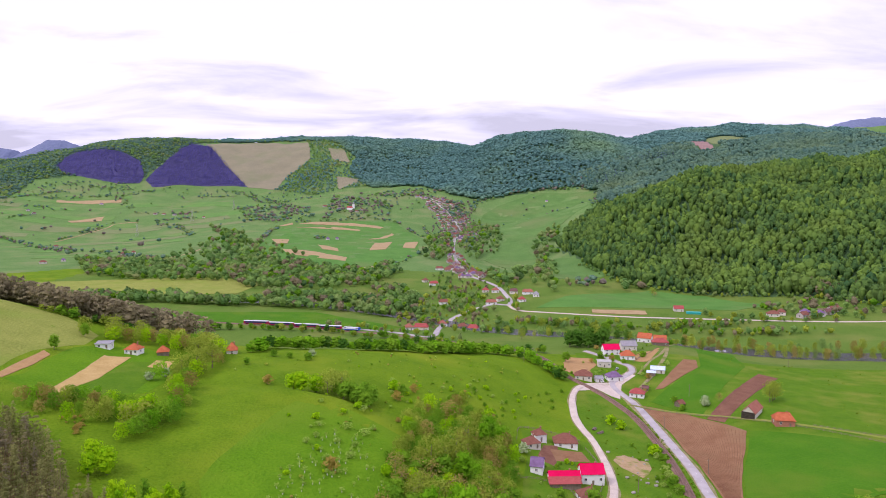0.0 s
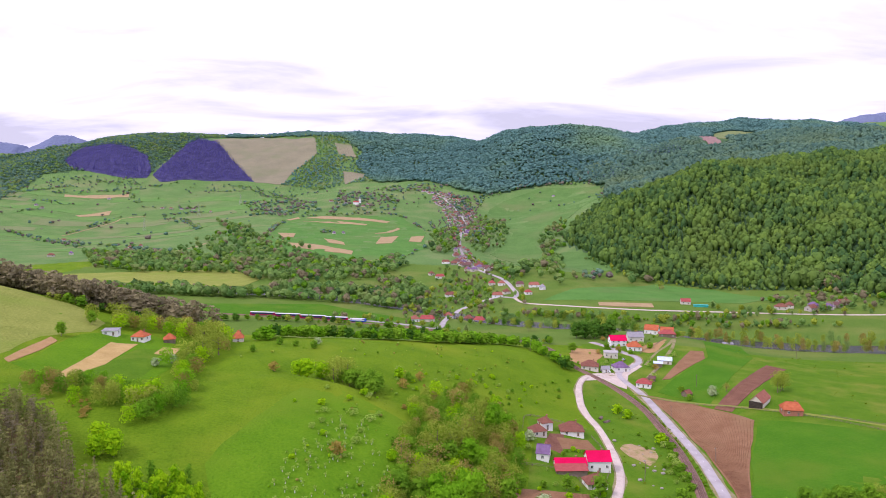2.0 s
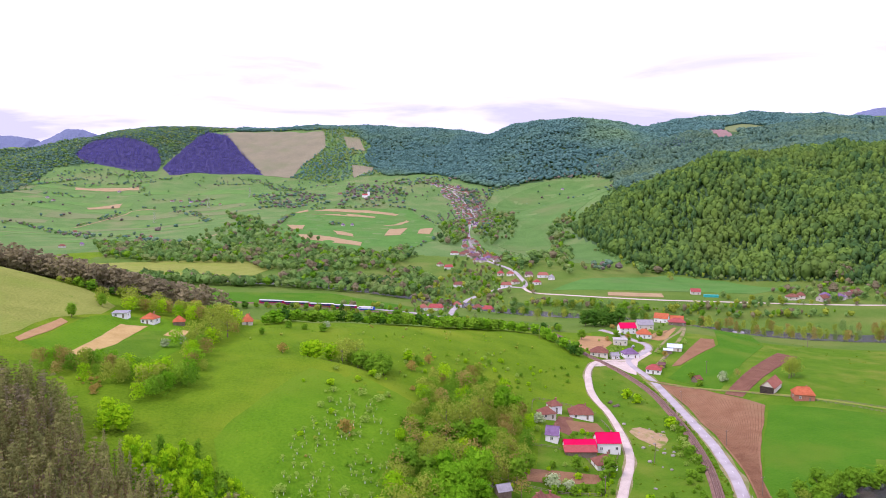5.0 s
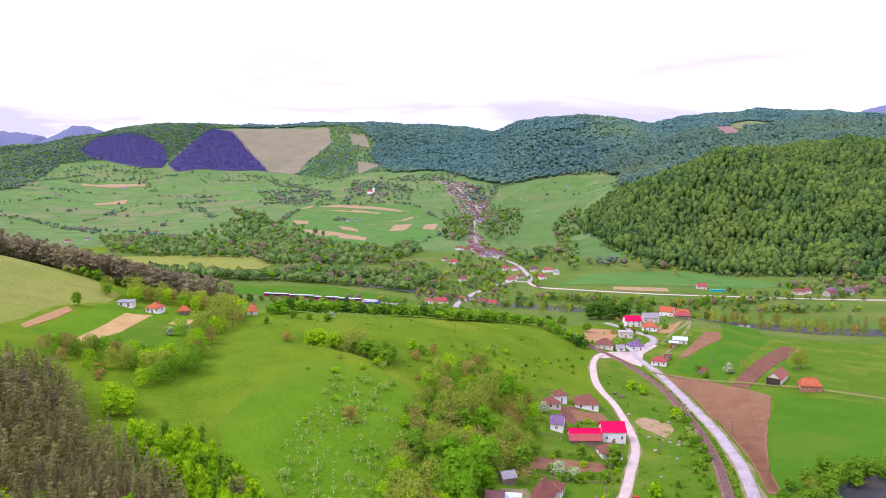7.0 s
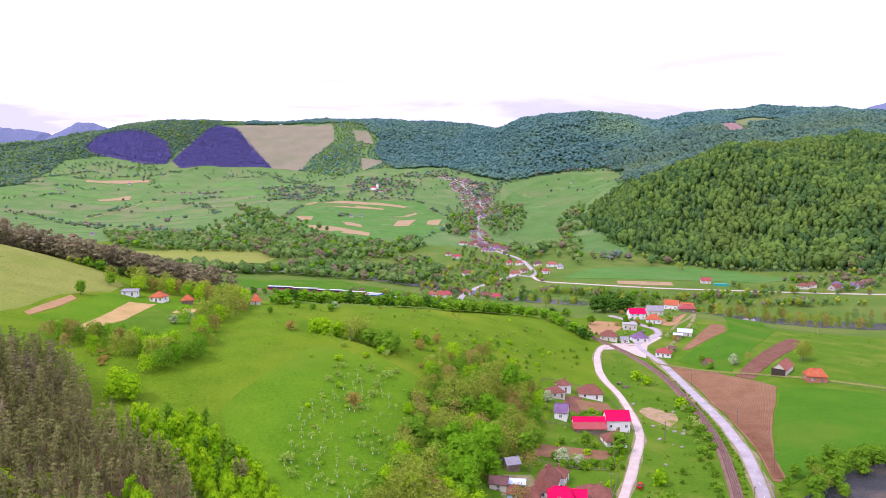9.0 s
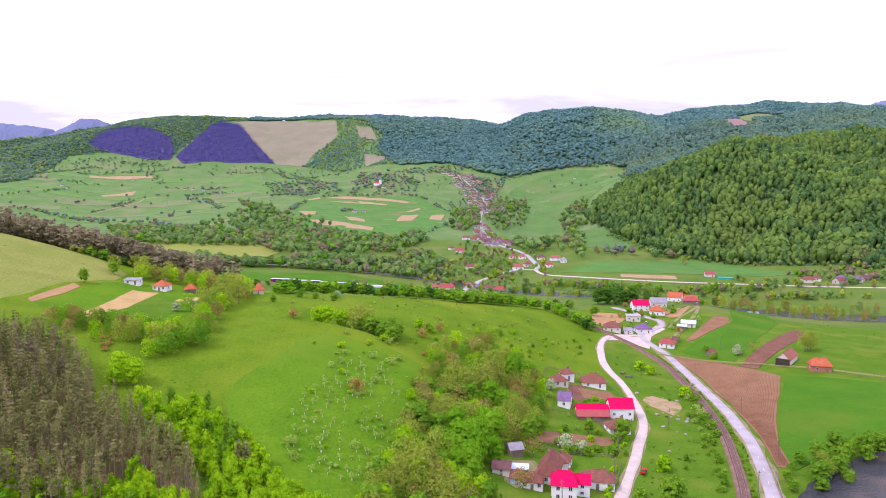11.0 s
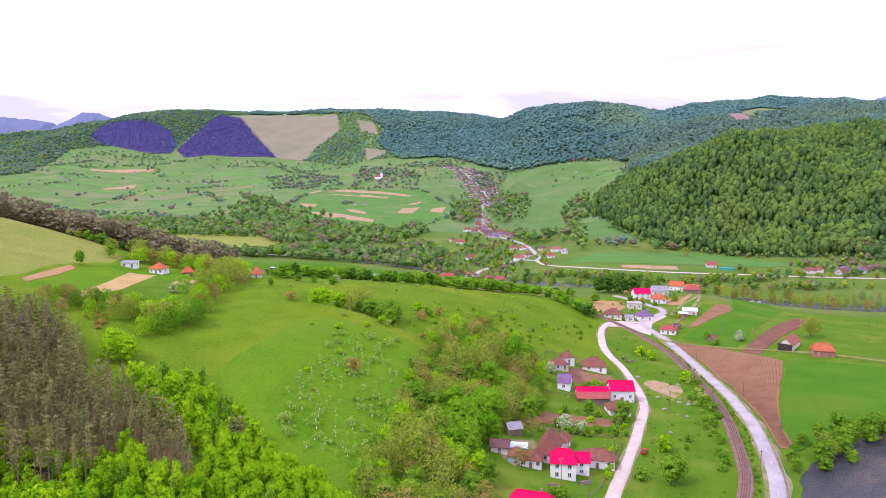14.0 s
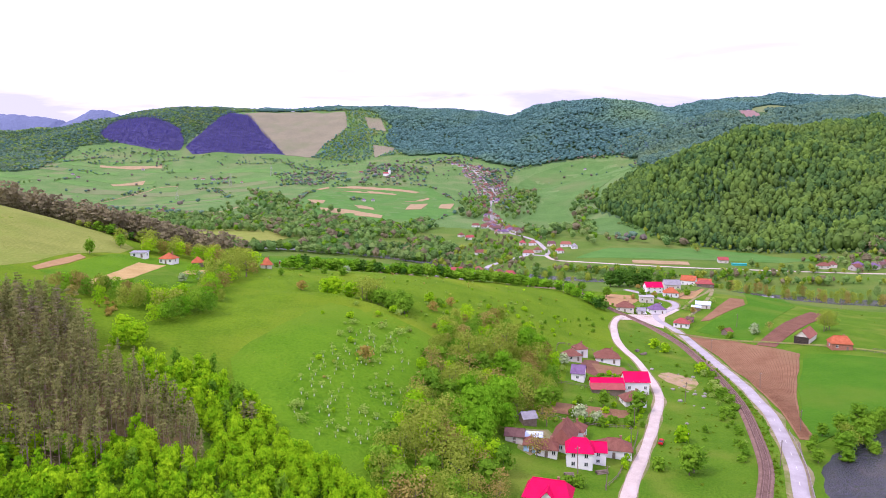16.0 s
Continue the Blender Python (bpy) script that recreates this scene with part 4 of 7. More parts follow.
woods("conifer_plantation", rows_of_fir, (17, 24), FIR, HAZED_NEEDLE, "dark conifer rows among the beech woods, violet haze in their colour", 58, (0.8, 1.1))
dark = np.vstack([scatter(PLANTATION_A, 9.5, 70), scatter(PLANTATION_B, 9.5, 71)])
woods("conifer_plantation", dark, (14, 18), FIR, HAZED_NEEDLE, "dark conifer plantation blocks on the ridge, violet haze in their colour", 72, (1.0, 1.5))
scrub = outside(scatter([(-640, 3300), (-500, 3500), (-380, 3300), (-330, 3000), (-560, 2880), (-740, 2980)], 15, 73, 0.8), *CLEARINGS)
woods("scrub_woods", scrub, (8, 14), DISTANT, [MIXED_LEAF, HAZED_BEECH, HAZED_LEAF], "scrubby budding trees below the ridge", 74, (1.0, 1.4))

# valley belts
def clear_of(places, spots, wide, ahead):
    """Keeps trees off the houses and the open ground before them."""
    keep = np.ones(len(places), bool)
    for hx, hy in spots:
        keep &= ~((np.abs(places[:, 0] - hx) < wide) & (places[:, 1] > hy - ahead) & (places[:, 1] < hy + wide))
    return places[keep]


BRIDGE_HOUSES = [(-36, 708), (-23, 712), (-1, 752), (22, 752), (33, 742), (1, 890), (-28, 1069), (-14, 1039), (-6, 1193), (13, 1199), (30, 1099), (50, 1129), (62, 1080), (60, 955), (73, 947), (62, 873), (75, 890), (97, 931), (115, 922), (102, 878), (124, 905)]
belts = np.vstack([
    scatter([(-250, 832), (-225, 826), (-125, 812), (-39, 775), (-20, 815), (-65, 900), (-177, 935), (-235, 920)], 8, 75, 0.9),
    scatter([(-471, 842), (-342, 828), (-240, 820), (-240, 850), (-342, 868), (-471, 885)], 8, 57, 0.9),
    scatter([(-733, 1356), (-568, 1274), (-431, 1193), (-364, 1111), (-318, 1053), (-342, 1019), (-459, 1028), (-574, 1096)], 11, 76, 0.8),
    scatter([(-393, 1200), (-331, 1275), (-281, 1243), (-214, 1190), (-132, 1160), (-100, 1250), (-69, 1161), (-112, 1027), (-217, 957), (-283, 965), (-325, 1019)], 10, 77, 0.8),
    scatter([(-112, 1020), (-60, 1000), (-17, 860), (-70, 890)], 9, 55, 0.8),
    scatter([(-760, 2200), (-690, 2080), (-545, 1854), (-430, 1520), (-310, 1290), (-311, 1124), (-345, 1082), (-425, 1221), (-480, 1500), (-600, 1830)], 15, 54, 0.55),
    scatter([(-480, 1650), (-360, 1480), (-250, 1290), (-300, 1124), (-400, 1120), (-520, 1260), (-560, 1600)], 20, 40, 0.5),
    scatter([(134, 895), (163, 955), (203, 1003), (240, 1020), (215, 1040), (150, 985)], 13, 56, 0.35),
    scatter([(67, 2170), (128, 2330), (142, 1634), (135, 1534), (113, 1481), (60, 1380), (37, 1506)], 14, 78, 0.75),
    scatter([(-45, 1675), (21, 2071), (21, 1455), (-2, 1310), (-40, 1340)], 13, 53, 0.75),
    scatter([(193, 1384), (234, 1366), (272, 1605), (300, 1680), (217, 1583), (190, 1480)], 13, 79, 0.7),
    scatter([(190, 1384), (215, 1320), (180, 1062), (147, 985), (150, 1150)], 12, 52, 0.75),
    scatter([(148, 1340), (170, 1253), (131, 976), (107, 979), (125, 1200)], 12, 51, 0.5),
    scatter([(74, 1154), (116, 1033), (107, 985), (72, 1015)], 11, 50, 0.6),
    scatter([(270, 1000), (310, 1030), (300, 1075), (262, 1060)], 11, 49, 0.7),
])
belts = belts[distance_to(RIVER_LINE, belts[:, 0], belts[:, 1]) > 15]
belts = clear_of(belts, BRIDGE_HOUSES, 8, 28)
woods("valley_woods", belts, (7, 15), AIRY, [MIXED_LEAF] * 6 + [LEAF, LEAF, LEAF_MID, TWIGS], "budding green and russet trees along the valley floor", 80, (0.95, 1.4))
russet = np.vstack([scatter([(-780, 2590), (-464, 2409), (-400, 2174), (-462, 2044), (-622, 2121)], 19, 41, 0.6), scatter([(-429, 2698), (-190, 2491), (-165, 2282), (-260, 2204), (-339, 2245), (-369, 2100)], 18, 42, 0.55), scatter([(15, 2558), (142, 2605), (114, 2445), (32, 2273)], 17, 43, 0.7), scatter([(209, 2643), (389, 2709), (582, 2640), (590, 2500), (540, 2530), (476, 2600), (359, 2660)], 15, 44, 0.85), scatter([(-190, 2560), (-60, 2640), (0, 2750), (-150, 2800), (-350, 2800)], 22, 45, 0.6), scatter([(212, 1064), (262, 1085), (240, 1017), (190, 960)], 11, 46, 0.5)])
woods("scattered_trees", russet, (7, 14), DISTANT, [HAZY_TWIGS, HAZY_TWIGS, MIXED_LEAF, HAZED_BEECH, HAZED_BEECH], "russet budding trees round the church and the upper village", 47, (1.1, 1.8))
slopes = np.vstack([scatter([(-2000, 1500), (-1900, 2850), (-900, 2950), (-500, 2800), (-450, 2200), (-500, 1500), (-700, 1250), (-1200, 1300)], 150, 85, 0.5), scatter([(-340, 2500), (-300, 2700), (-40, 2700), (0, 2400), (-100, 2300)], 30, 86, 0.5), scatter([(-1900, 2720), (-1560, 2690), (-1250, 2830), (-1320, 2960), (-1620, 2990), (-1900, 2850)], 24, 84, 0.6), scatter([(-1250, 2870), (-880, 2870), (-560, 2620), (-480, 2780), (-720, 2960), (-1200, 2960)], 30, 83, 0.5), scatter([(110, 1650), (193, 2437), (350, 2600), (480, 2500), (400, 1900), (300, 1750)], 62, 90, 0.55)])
woods("scattered_trees", slopes, (4, 11), DISTANT, [MIXED_LEAF, HAZED_BEECH, HAZED_BEECH, HAZY_TWIGS], "scattered budding trees on the farmed slopes", 87, (1.0, 1.6))
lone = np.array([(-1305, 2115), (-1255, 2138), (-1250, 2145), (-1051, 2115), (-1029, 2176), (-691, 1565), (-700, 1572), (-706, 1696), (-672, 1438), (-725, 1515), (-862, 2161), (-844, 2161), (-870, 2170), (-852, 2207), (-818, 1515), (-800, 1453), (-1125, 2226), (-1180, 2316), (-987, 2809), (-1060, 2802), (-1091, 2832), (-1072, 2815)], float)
woods("scattered_trees", lone, (8, 13), DISTANT, [HAZED_BEECH, HAZED_BEECH, HAZY_TWIGS], "lone dark field trees on the farmed slope", 48, (1.0, 1.5))
rng = np.random.RandomState(88)
HEDGES = (
    ([(-1488, 2117), (-1439, 2211), (-1393, 2325)], 12), ([(-1557, 2681), (-1250, 2814)], 8), ([(-1681, 2395), (-1634, 2656)], 14), ([(-1697, 2613), (-1555, 2803)], 11), ([(-958, 2281), (-843, 2184), (-698, 1912)], 11), ([(-1100, 2200), (-1125, 2111), (-1135, 1987)], 12),
    ([(-787, 1518), (-615, 1352), (-496, 1255)], 10), ([(-969, 2973), (-806, 2923), (-586, 2598)], 10), ([(-860, 2941), (-450, 2338)], 10), ([(-1026, 2853), (-860, 2857)], 8), ([(-1118, 2290), (-1058, 2332), (-847, 2350)], 6), ([(-1112, 2460), (-885, 2465)], 12), ([(-1635, 2517), (-1371, 2466)], 14), ([(-1611, 2929), (-1441, 2913), (-1204, 2876)], 14), ([(-1375, 1953), (-1210, 1932), (-818, 1515)], 14), ([(-1317, 2777), (-1156, 2551)], 14),
    ([(-409, 1530), (-470, 2000), (-300, 2160)], 8), ([(-300, 2180), (-150, 2180), (-60, 1900)], 7), ([(-50, 1400), (-95, 1180)], 6), ([(380, 1740), (560, 2470)], 14), ([(60, 1500), (130, 2250)], 9), ([(-20, 1750), (-60, 2150)], 8), ([(120, 2560), (330, 2690)], 10),
)
rows = []
for line_points, spread in HEDGES:
    c = smooth_line(line_points, 5.0)
    thick = waves(c[:, 0], c[:, 1], 90, 31) + rng.normal(size=len(c)) * 0.3 > -0.25
    rows.append((c + rng.normal(size=c.shape) * np.array([spread * 0.5, spread]))[thick])
rows.append(scatter([(-320, 1650), (-300, 1640), (-285, 1668), (-305, 1690)], 8, 82))
woods("hedgerow", np.vstack(rows), (4, 10), DISTANT, [MIXED_LEAF, MIXED_LEAF, HAZY_TWIGS, HAZED_BEECH, HAZED_BEECH], "hedgerows of budding trees between the valley fields", 89, (1.0, 1.7))
belt = np.vstack([scatter([(-279, 440), (-250, 432), (-215, 440), (-205, 470), (-225, 520), (-250, 600), (-300, 640), (-330, 560), (-340, 470)], 5.2, 90), scatter([(-420, 440), (-330, 420), (-279, 436), (-300, 520), (-420, 520)], 5.2, 91), scatter([(-250, 430), (-165, 432), (-150, 446), (-200, 472), (-250, 470)], 5.4, 92)])
woods("pine_belt", belt, (13, 19), SLIM, BROWN_NEEDLE, "brownish belt of slender pines behind the knoll", 92, (0.9, 1.4))
village_green = scatter([(-60, 2620), (-40, 2300), (-20, 1700), (0, 1500), (70, 1500), (110, 1750), (120, 2200), (80, 2500), (0, 2650)], 17, 93, 0.6)
woods("village_trees", village_green, (6, 11), MIDDLE, [HAZY_TWIGS, HAZY_TWIGS, HAZED_BEECH], "budding garden trees among the crowded village roofs", 94, (1.0, 1.5))


def distant_hill(points, deep, label):
    """A rounded wooded hill far behind the ridge, its crest uneven with treetops."""
    x = np.arange(points[0][0], points[-1][0], 9.0)
    crest = np.interp(x, *np.array(points, float).T) + waves(x, x * 0, 60, 33) * 2.5 + waves(x, x * 0, 23, 34) * 2.0
    across = np.linspace(-1, 1, 25)
    xx = np.repeat(x[None], len(across), 0)
    yy = 4500 + across[:, None] * deep + waves(xx, across[:, None] * deep, 400, 35) * 30
    zz = 150 + (crest - 150)[None] * np.cos(across * 1.5708)[:, None] ** 0.8 + waves(xx, yy, 110, 36) * 5 * (1 - across[:, None] ** 2)
    ob = mesh_object("distant_hill", np.stack([xx, yy, zz], 2).reshape(-1, 3), grid_faces(len(across), len(x)), HAZE_BLUE)
    return tagged(ob, label, "hill", kind="structure")


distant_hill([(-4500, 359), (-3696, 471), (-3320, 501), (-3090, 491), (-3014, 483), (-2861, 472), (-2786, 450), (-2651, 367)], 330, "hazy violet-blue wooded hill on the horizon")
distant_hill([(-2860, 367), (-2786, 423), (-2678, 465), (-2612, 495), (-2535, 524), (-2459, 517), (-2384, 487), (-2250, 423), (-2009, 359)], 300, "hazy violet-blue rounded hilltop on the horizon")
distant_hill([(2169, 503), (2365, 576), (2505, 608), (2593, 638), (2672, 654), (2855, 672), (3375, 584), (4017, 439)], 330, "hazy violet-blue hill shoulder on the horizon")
crest_trees = np.vstack([scatter([(-1240, 3640), (-980, 3720), (-720, 3700), (-720, 3740), (-980, 3770), (-1240, 3690)], 15, 98, 0.7), scatter([(-700, 3300), (-640, 3380), (-560, 3180), (-600, 3020), (-700, 3000), (-690, 3150)], 22, 99, 0.7)])
crest_trees = np.vstack([crest_trees, outside(scatter([(-735, 3690), (-655, 3415), (-735, 3150), (-640, 3050), (-520, 3150), (-500, 3300), (-545, 3390), (-600, 3555), (-500, 3530), (-560, 3680)], 16, 101, 0.9), TAN_FIELD, *CLEARINGS)])
woods("scrub_woods", crest_trees, (9, 16), DISTANT, [HAZED_LEAF, MIXED_LEAF], "row of dark trees along the bare crest", 100, (0.9, 1.3))

# ---- houses ----
RED_TIN = material("red_roof_sheet", (0.62, 0.006, 0.06), (0.78, 0.012, 0.11), 3, 0.4, rough=0.45, spread=0.8)
DULL_RED = material("faded_red_roof", (0.32, 0.07, 0.065), (0.44, 0.11, 0.1), 2, 0.4, rough=0.6)
ORANGE_TILE = material("orange_tiles", (0.4, 0.1, 0.045), (0.58, 0.18, 0.085), 2, 0.35, bump=0.5)
RUST_TILE = material("rusty_tiles", (0.28, 0.1, 0.072), (0.42, 0.175, 0.125), 2, 0.35, bump=0.5)
BROWN_TILE = material("old_brown_tiles", (0.16, 0.065, 0.048), (0.32, 0.14, 0.1), 1.6, 0.3, bump=0.6, spread=0.8)
DARK_TILE = material("dark_brown_tiles", (0.13, 0.07, 0.065), (0.22, 0.12, 0.11), 1.6, 0.3, bump=0.6)
PURPLE_TILE = material("slate_violet_roof", (0.15, 0.09, 0.17), (0.26, 0.17, 0.3), 2, 0.3, bump=0.4)
GREY_TILE = material("grey_cement_roof", (0.25, 0.24, 0.26), (0.38, 0.37, 0.39), 2, 0.3, bump=0.4)
BLUE_TIN = material("pale_blue_sheet", (0.45, 0.58, 0.78), (0.7, 0.78, 0.88), 2, 0.4, rough=0.5)
WHITE_WALL = material("white_render", (0.8, 0.79, 0.78), (0.9, 0.89, 0.88), 1.5, 0.2, spread=0.9)
CREAM_WALL = material("cream_render", (0.62, 0.57, 0.5), (0.76, 0.71, 0.63), 1.5, 0.2, spread=0.9)
BLUE_WALL = material("pale_blue_render", (0.25, 0.45, 0.65), (0.4, 0.58, 0.75), 1.5, 0.2)
BRICK = material("red_brick_wall", (0.38, 0.15, 0.1), (0.5, 0.23, 0.16), 0.8, 0.12, bump=0.4)
DARK_WOOD = material("tarred_boards", (0.04, 0.032, 0.028), (0.1, 0.08, 0.065), 1.0, 0.15, bump=0.4)
OLD_WOOD = material("weathered_wood", (0.16, 0.12, 0.09), (0.3, 0.24, 0.19), 1.0, 0.12, bump=0.4)
GLASS = material("window_glass", (0.03, 0.035, 0.045), (0.06, 0.07, 0.08), 1, 0.3, rough=0.08, spec=0.6)
FRAME = material("white_frame", (0.7, 0.7, 0.68), (0.8, 0.8, 0.78), 1, 0.2)
BRICK_RED = material("chimney_brick", (0.3, 0.14, 0.1), (0.42, 0.22, 0.16), 0.5, 0.1)


def box(bm, x0, y0, z0, x1, y1, z1):
    v = [bm.verts.new(p) for p in ((x0, y0, z0), (x1, y0, z0), (x1, y1, z0), (x0, y1, z0), (x0, y0, z1), (x1, y0, z1), (x1, y1, z1), (x0, y1, z1))]
    for f in ((3, 2, 1, 0), (4, 5, 6, 7), (0, 1, 5, 4), (1, 2, 6, 5), (2, 3, 7, 6), (3, 0, 4, 7)):
        bm.faces.new([v[k] for k in f])


def box_mesh(name, size, mat, bevel=0.0):
    bm = bmesh.new()
    w, d, h = size
    box(bm, -w / 2, -d / 2, 0, w / 2, d / 2, h)
    if bevel:
        bmesh.ops.bevel(bm, geom=bm.edges[:], offset=bevel, segments=1, affect="EDGES")
    me = bpy.data.meshes.new(name)
    bm.to_mesh(me)
    bm.free()
    me.materials.append(mat)
    return me


WINDOW_FRAME = {}
WIDE_PANE = box_mesh("window", (1.1, 0.06, 1.2), GLASS)


def window(parent, x, y, z, turn, w=1.2, h=1.3, simple=False):
    """A framed window on a wall: frame, two panes, sill."""
    key = (w, h)
    if key not in WINDOW_FRAME:
        bm = bmesh.new()
        for a, b, c, d in ((-w / 2, 0, -w / 2 + 0.1, h), (w / 2 - 0.1, 0, w / 2, h), (-0.04, 0.1, 0.04, h - 0.1), (-w / 2 + 0.1, 0, w / 2 - 0.1, 0.1), (-w / 2 + 0.1, h - 0.1, w / 2 - 0.1, h)):
            box(bm, a, -0.07, b, c, 0.03, d)
        me = bpy.data.meshes.new("window")
        bm.to_mesh(me)
        bm.free()
        me.materials.append(FRAME)
        WINDOW_FRAME[key] = (me, box_mesh("pane", (w / 2 - 0.12, 0.03, h - 0.2), GLASS), box_mesh("sill", (w + 0.2, 0.2, 0.07), CONCRETE))
    frame_me, pane_me, sill_me = WINDOW_FRAME[key]
    ob = new("window", frame_me)
    ob.parent = parent
    ob.matrix_basis = pose(x, y, z, 0, 0, turn)
    if simple:
        ob.data = WIDE_PANE
        return ob
    for dx in (-w / 4 - 0.0, w / 4):
        p = new("pane", pane_me)
        p.parent = ob
        p.location = (dx, -0.015, 0.1)
    s = new("sill", sill_me)
    s.parent = ob
    s.location = (0, -0.06, -0.075)
    return ob


def roof_mesh(kind, w, d, rise, over=0.45, thick=0.16):
    """A roof over a w by d plan, eaves at z = 0, ridge along x. Kinds: gable, hip, half, shed."""
    bm = bmesh.new()
    x, y = w / 2 + over, d / 2 + over
    drop = rise * over / (d / 2)
    if kind == "shed":
        top = [(-x, -y, 0), (x, -y, 0), (x, y, rise), (-x, y, rise)]
        faces = [(0, 1, 2, 3)]
    else:
        r = x if kind == "gable" else max(0.4, x - y * (1.0 if kind == "hip" else 0.45))
        top = [(-x, -y, -drop), (x, -y, -drop), (x, y, -drop), (-x, y, -drop), (-r, 0, rise), (r, 0, rise)]
        faces = [(0, 1, 5, 4), (2, 3, 4, 5)] + ([] if kind == "gable" else [(1, 2, 5), (3, 0, 4)])
    up = [bm.verts.new(p) for p in top]
    low = [bm.verts.new((a, b, c - thick)) for a, b, c in top]
    for f in faces:
        bm.faces.new([up[k] for k in f])
        bm.faces.new([low[k] for k in reversed(f)])
    rim = [(0, 1), (1, 2), (2, 3), (3, 0)] if kind != "gable" else [(0, 1), (1, 5), (5, 2), (2, 3), (3, 4), (4, 0)]
    for a, b in rim:
        bm.faces.new((up[b], up[a], low[a], low[b]))
    bmesh.ops.recalc_face_normals(bm, faces=bm.faces[:])
    return bm


def walls_mesh(kind, w, d, h, rise, down):
    bm = bmesh.new()
    if kind == "gable":
        p = [(-w / 2, -d / 2), (w / 2, -d / 2), (w / 2, d / 2), (-w / 2, d / 2)]
        lo = [bm.verts.new((a, b, -down)) for a, b in p]
        hi = [bm.verts.new((a, b, h)) for a, b in p]
        tip = [bm.verts.new((-w / 2, 0, h + rise - 0.12)), bm.verts.new((w / 2, 0, h + rise - 0.12))]
        bm.faces.new((lo[0], lo[1], hi[1], hi[0]))
        bm.faces.new((lo[2], lo[3], hi[3], hi[2]))
        bm.faces.new((lo[1], lo[2], hi[2], tip[1], hi[1]))
        bm.faces.new((lo[3], lo[0], hi[0], tip[0], hi[3]))
        bm.faces.new((hi[0], hi[1], tip[1], tip[0]))
        bm.faces.new((hi[2], hi[3], tip[0], tip[1]))
        bm.faces.new(lo[::-1])
    elif kind == "shed":
        box(bm, -w / 2, -d / 2, -down, w / 2, d / 2, h)
        for k in range(4, 8):
            bm.verts.ensure_lookup_table()
            if bm.verts[k].co.y > 0:
                bm.verts[k].co.z = h + rise * 0.85
    else:
        box(bm, -w / 2, -d / 2, -down, w / 2, d / 2, h - 0.1)
    return bm


def house(x, y, yaw, w, d, h, kind, rise, wall, tile, label, name="house", category="house", front=3, storeys=1, chimney=True, door=True, up=0.0, side=1, win=1.2, group="", simple=False):
    """A house with walls, roof, chimney, door and windows. Its front faces local -y."""
    ob = tagged(new(name), label, category, group)
    c, s = math.cos(radians(yaw)), math.sin(radians(yaw))
    corners = np.array([(x + c * a - s * b, y + s * a + c * b) for a in (-w / 2, w / 2) for b in (-d / 2, d / 2)])
    zs = height(corners[:, 0], corners[:, 1])
    ground_z = float(zs.mean()) + up
    ob.matrix_basis = pose(x, y, ground_z, 0, 0, yaw)
    part("wall", walls_mesh(kind, w, d, h, rise, ground_z - float(zs.min()) + 0.4), wall, ob)
    bm = roof_mesh(kind, w, d, rise)
    roof = part("roof", bm, tile, ob)
    roof.location = (0, 0, h)
    if kind != "shed" and not simple:
        bm = bmesh.new()
        r = (w / 2 + 0.45) if kind == "gable" else max(0.4, w / 2 + 0.45 - (d / 2 + 0.45) * (1.0 if kind == "hip" else 0.45))
        limb(bm, (-r, 0, rise + 0.03), (r, 0, rise + 0.03), 0.13, 0.13, 6)
        cap = part("ridge_cap", bm, tile, ob)
        cap.location = (0, 0, h)
    if chimney:
        bm = bmesh.new()
        box(bm, -0.3, -0.3, -0.6, 0.3, 0.3, 1.0)
        box(bm, -0.4, -0.4, 1.0, 0.4, 0.4, 1.15)
        k = part("chimney", bm, BRICK_RED, ob)
        k.location = (w * 0.2, d * 0.12, h + rise * 0.8)
    each = (h - 0.2) / storeys
    for level_no in range(storeys):
        z = each * level_no + each * 0.36
        tall = min(1.35, each * 0.5)
        for i in range(front):
            px = -w / 2 + w * (i + 0.5) / front
            if door and level_no == 0 and i == front // 2 and front > 1:
                continue
            window(ob, px, -d / 2 - 0.005, z, 0, win, round(tall, 2), simple)
        for i in range(side):
            py = -d / 2 + d * (i + 0.5) / side
            window(ob, w / 2 + 0.005, py, z, 90, win, round(tall, 2), simple)
            window(ob, -w / 2 - 0.005, py, z, -90, win, round(tall, 2), simple)
    if door:
        bm = bmesh.new()
        box(bm, -0.5, -0.05, 0, 0.5, 0.03, 2.05)
        box(bm, -0.4, -0.07, 1.15, 0.4, -0.05, 1.9)
        k = part("door", bm, OLD_WOOD, ob)
        k.location = (-w / 2 + w * (front // 2 + 0.5) / max(front, 1), -d / 2 - 0.01, 0.02)
    return ob


# the houses along the gravel lane
house(31.5, 222, -6, 8.0, 8.5, 5.6, "half", 3.0, WHITE_WALL, RED_TIN, "white two-storey house with bright red hipped roof", front=2, storeys=2, side=2, door=False)
house(38.0, 226, -6, 5.0, 6.5, 4.6, "gable", 2.0, WHITE_WALL, RED_TIN, "white lower wing under a bright red roof", name="house_wing", front=1, storeys=2, chimney=False, door=False)
house(28.5, 236, 74, 15, 7.5, 3.6, "half", 4.2, WHITE_WALL, BROWN_TILE, "long old farmhouse with steep brown tiled roof", front=4)
house(21.5, 225.5, -8, 7.0, 5.5, 3.0, "hip", 2.2, WHITE_WALL, BROWN_TILE, "low white house with brown hipped roof", front=3)
house(16.5, 227.0, -8, 4.4, 5.0, 2.8, "hip", 1.8, BLUE_WALL, BROWN_TILE, "pale blue and white outhouse under brown tiles", name="outhouse", category="outbuilding", front=1, chimney=False)
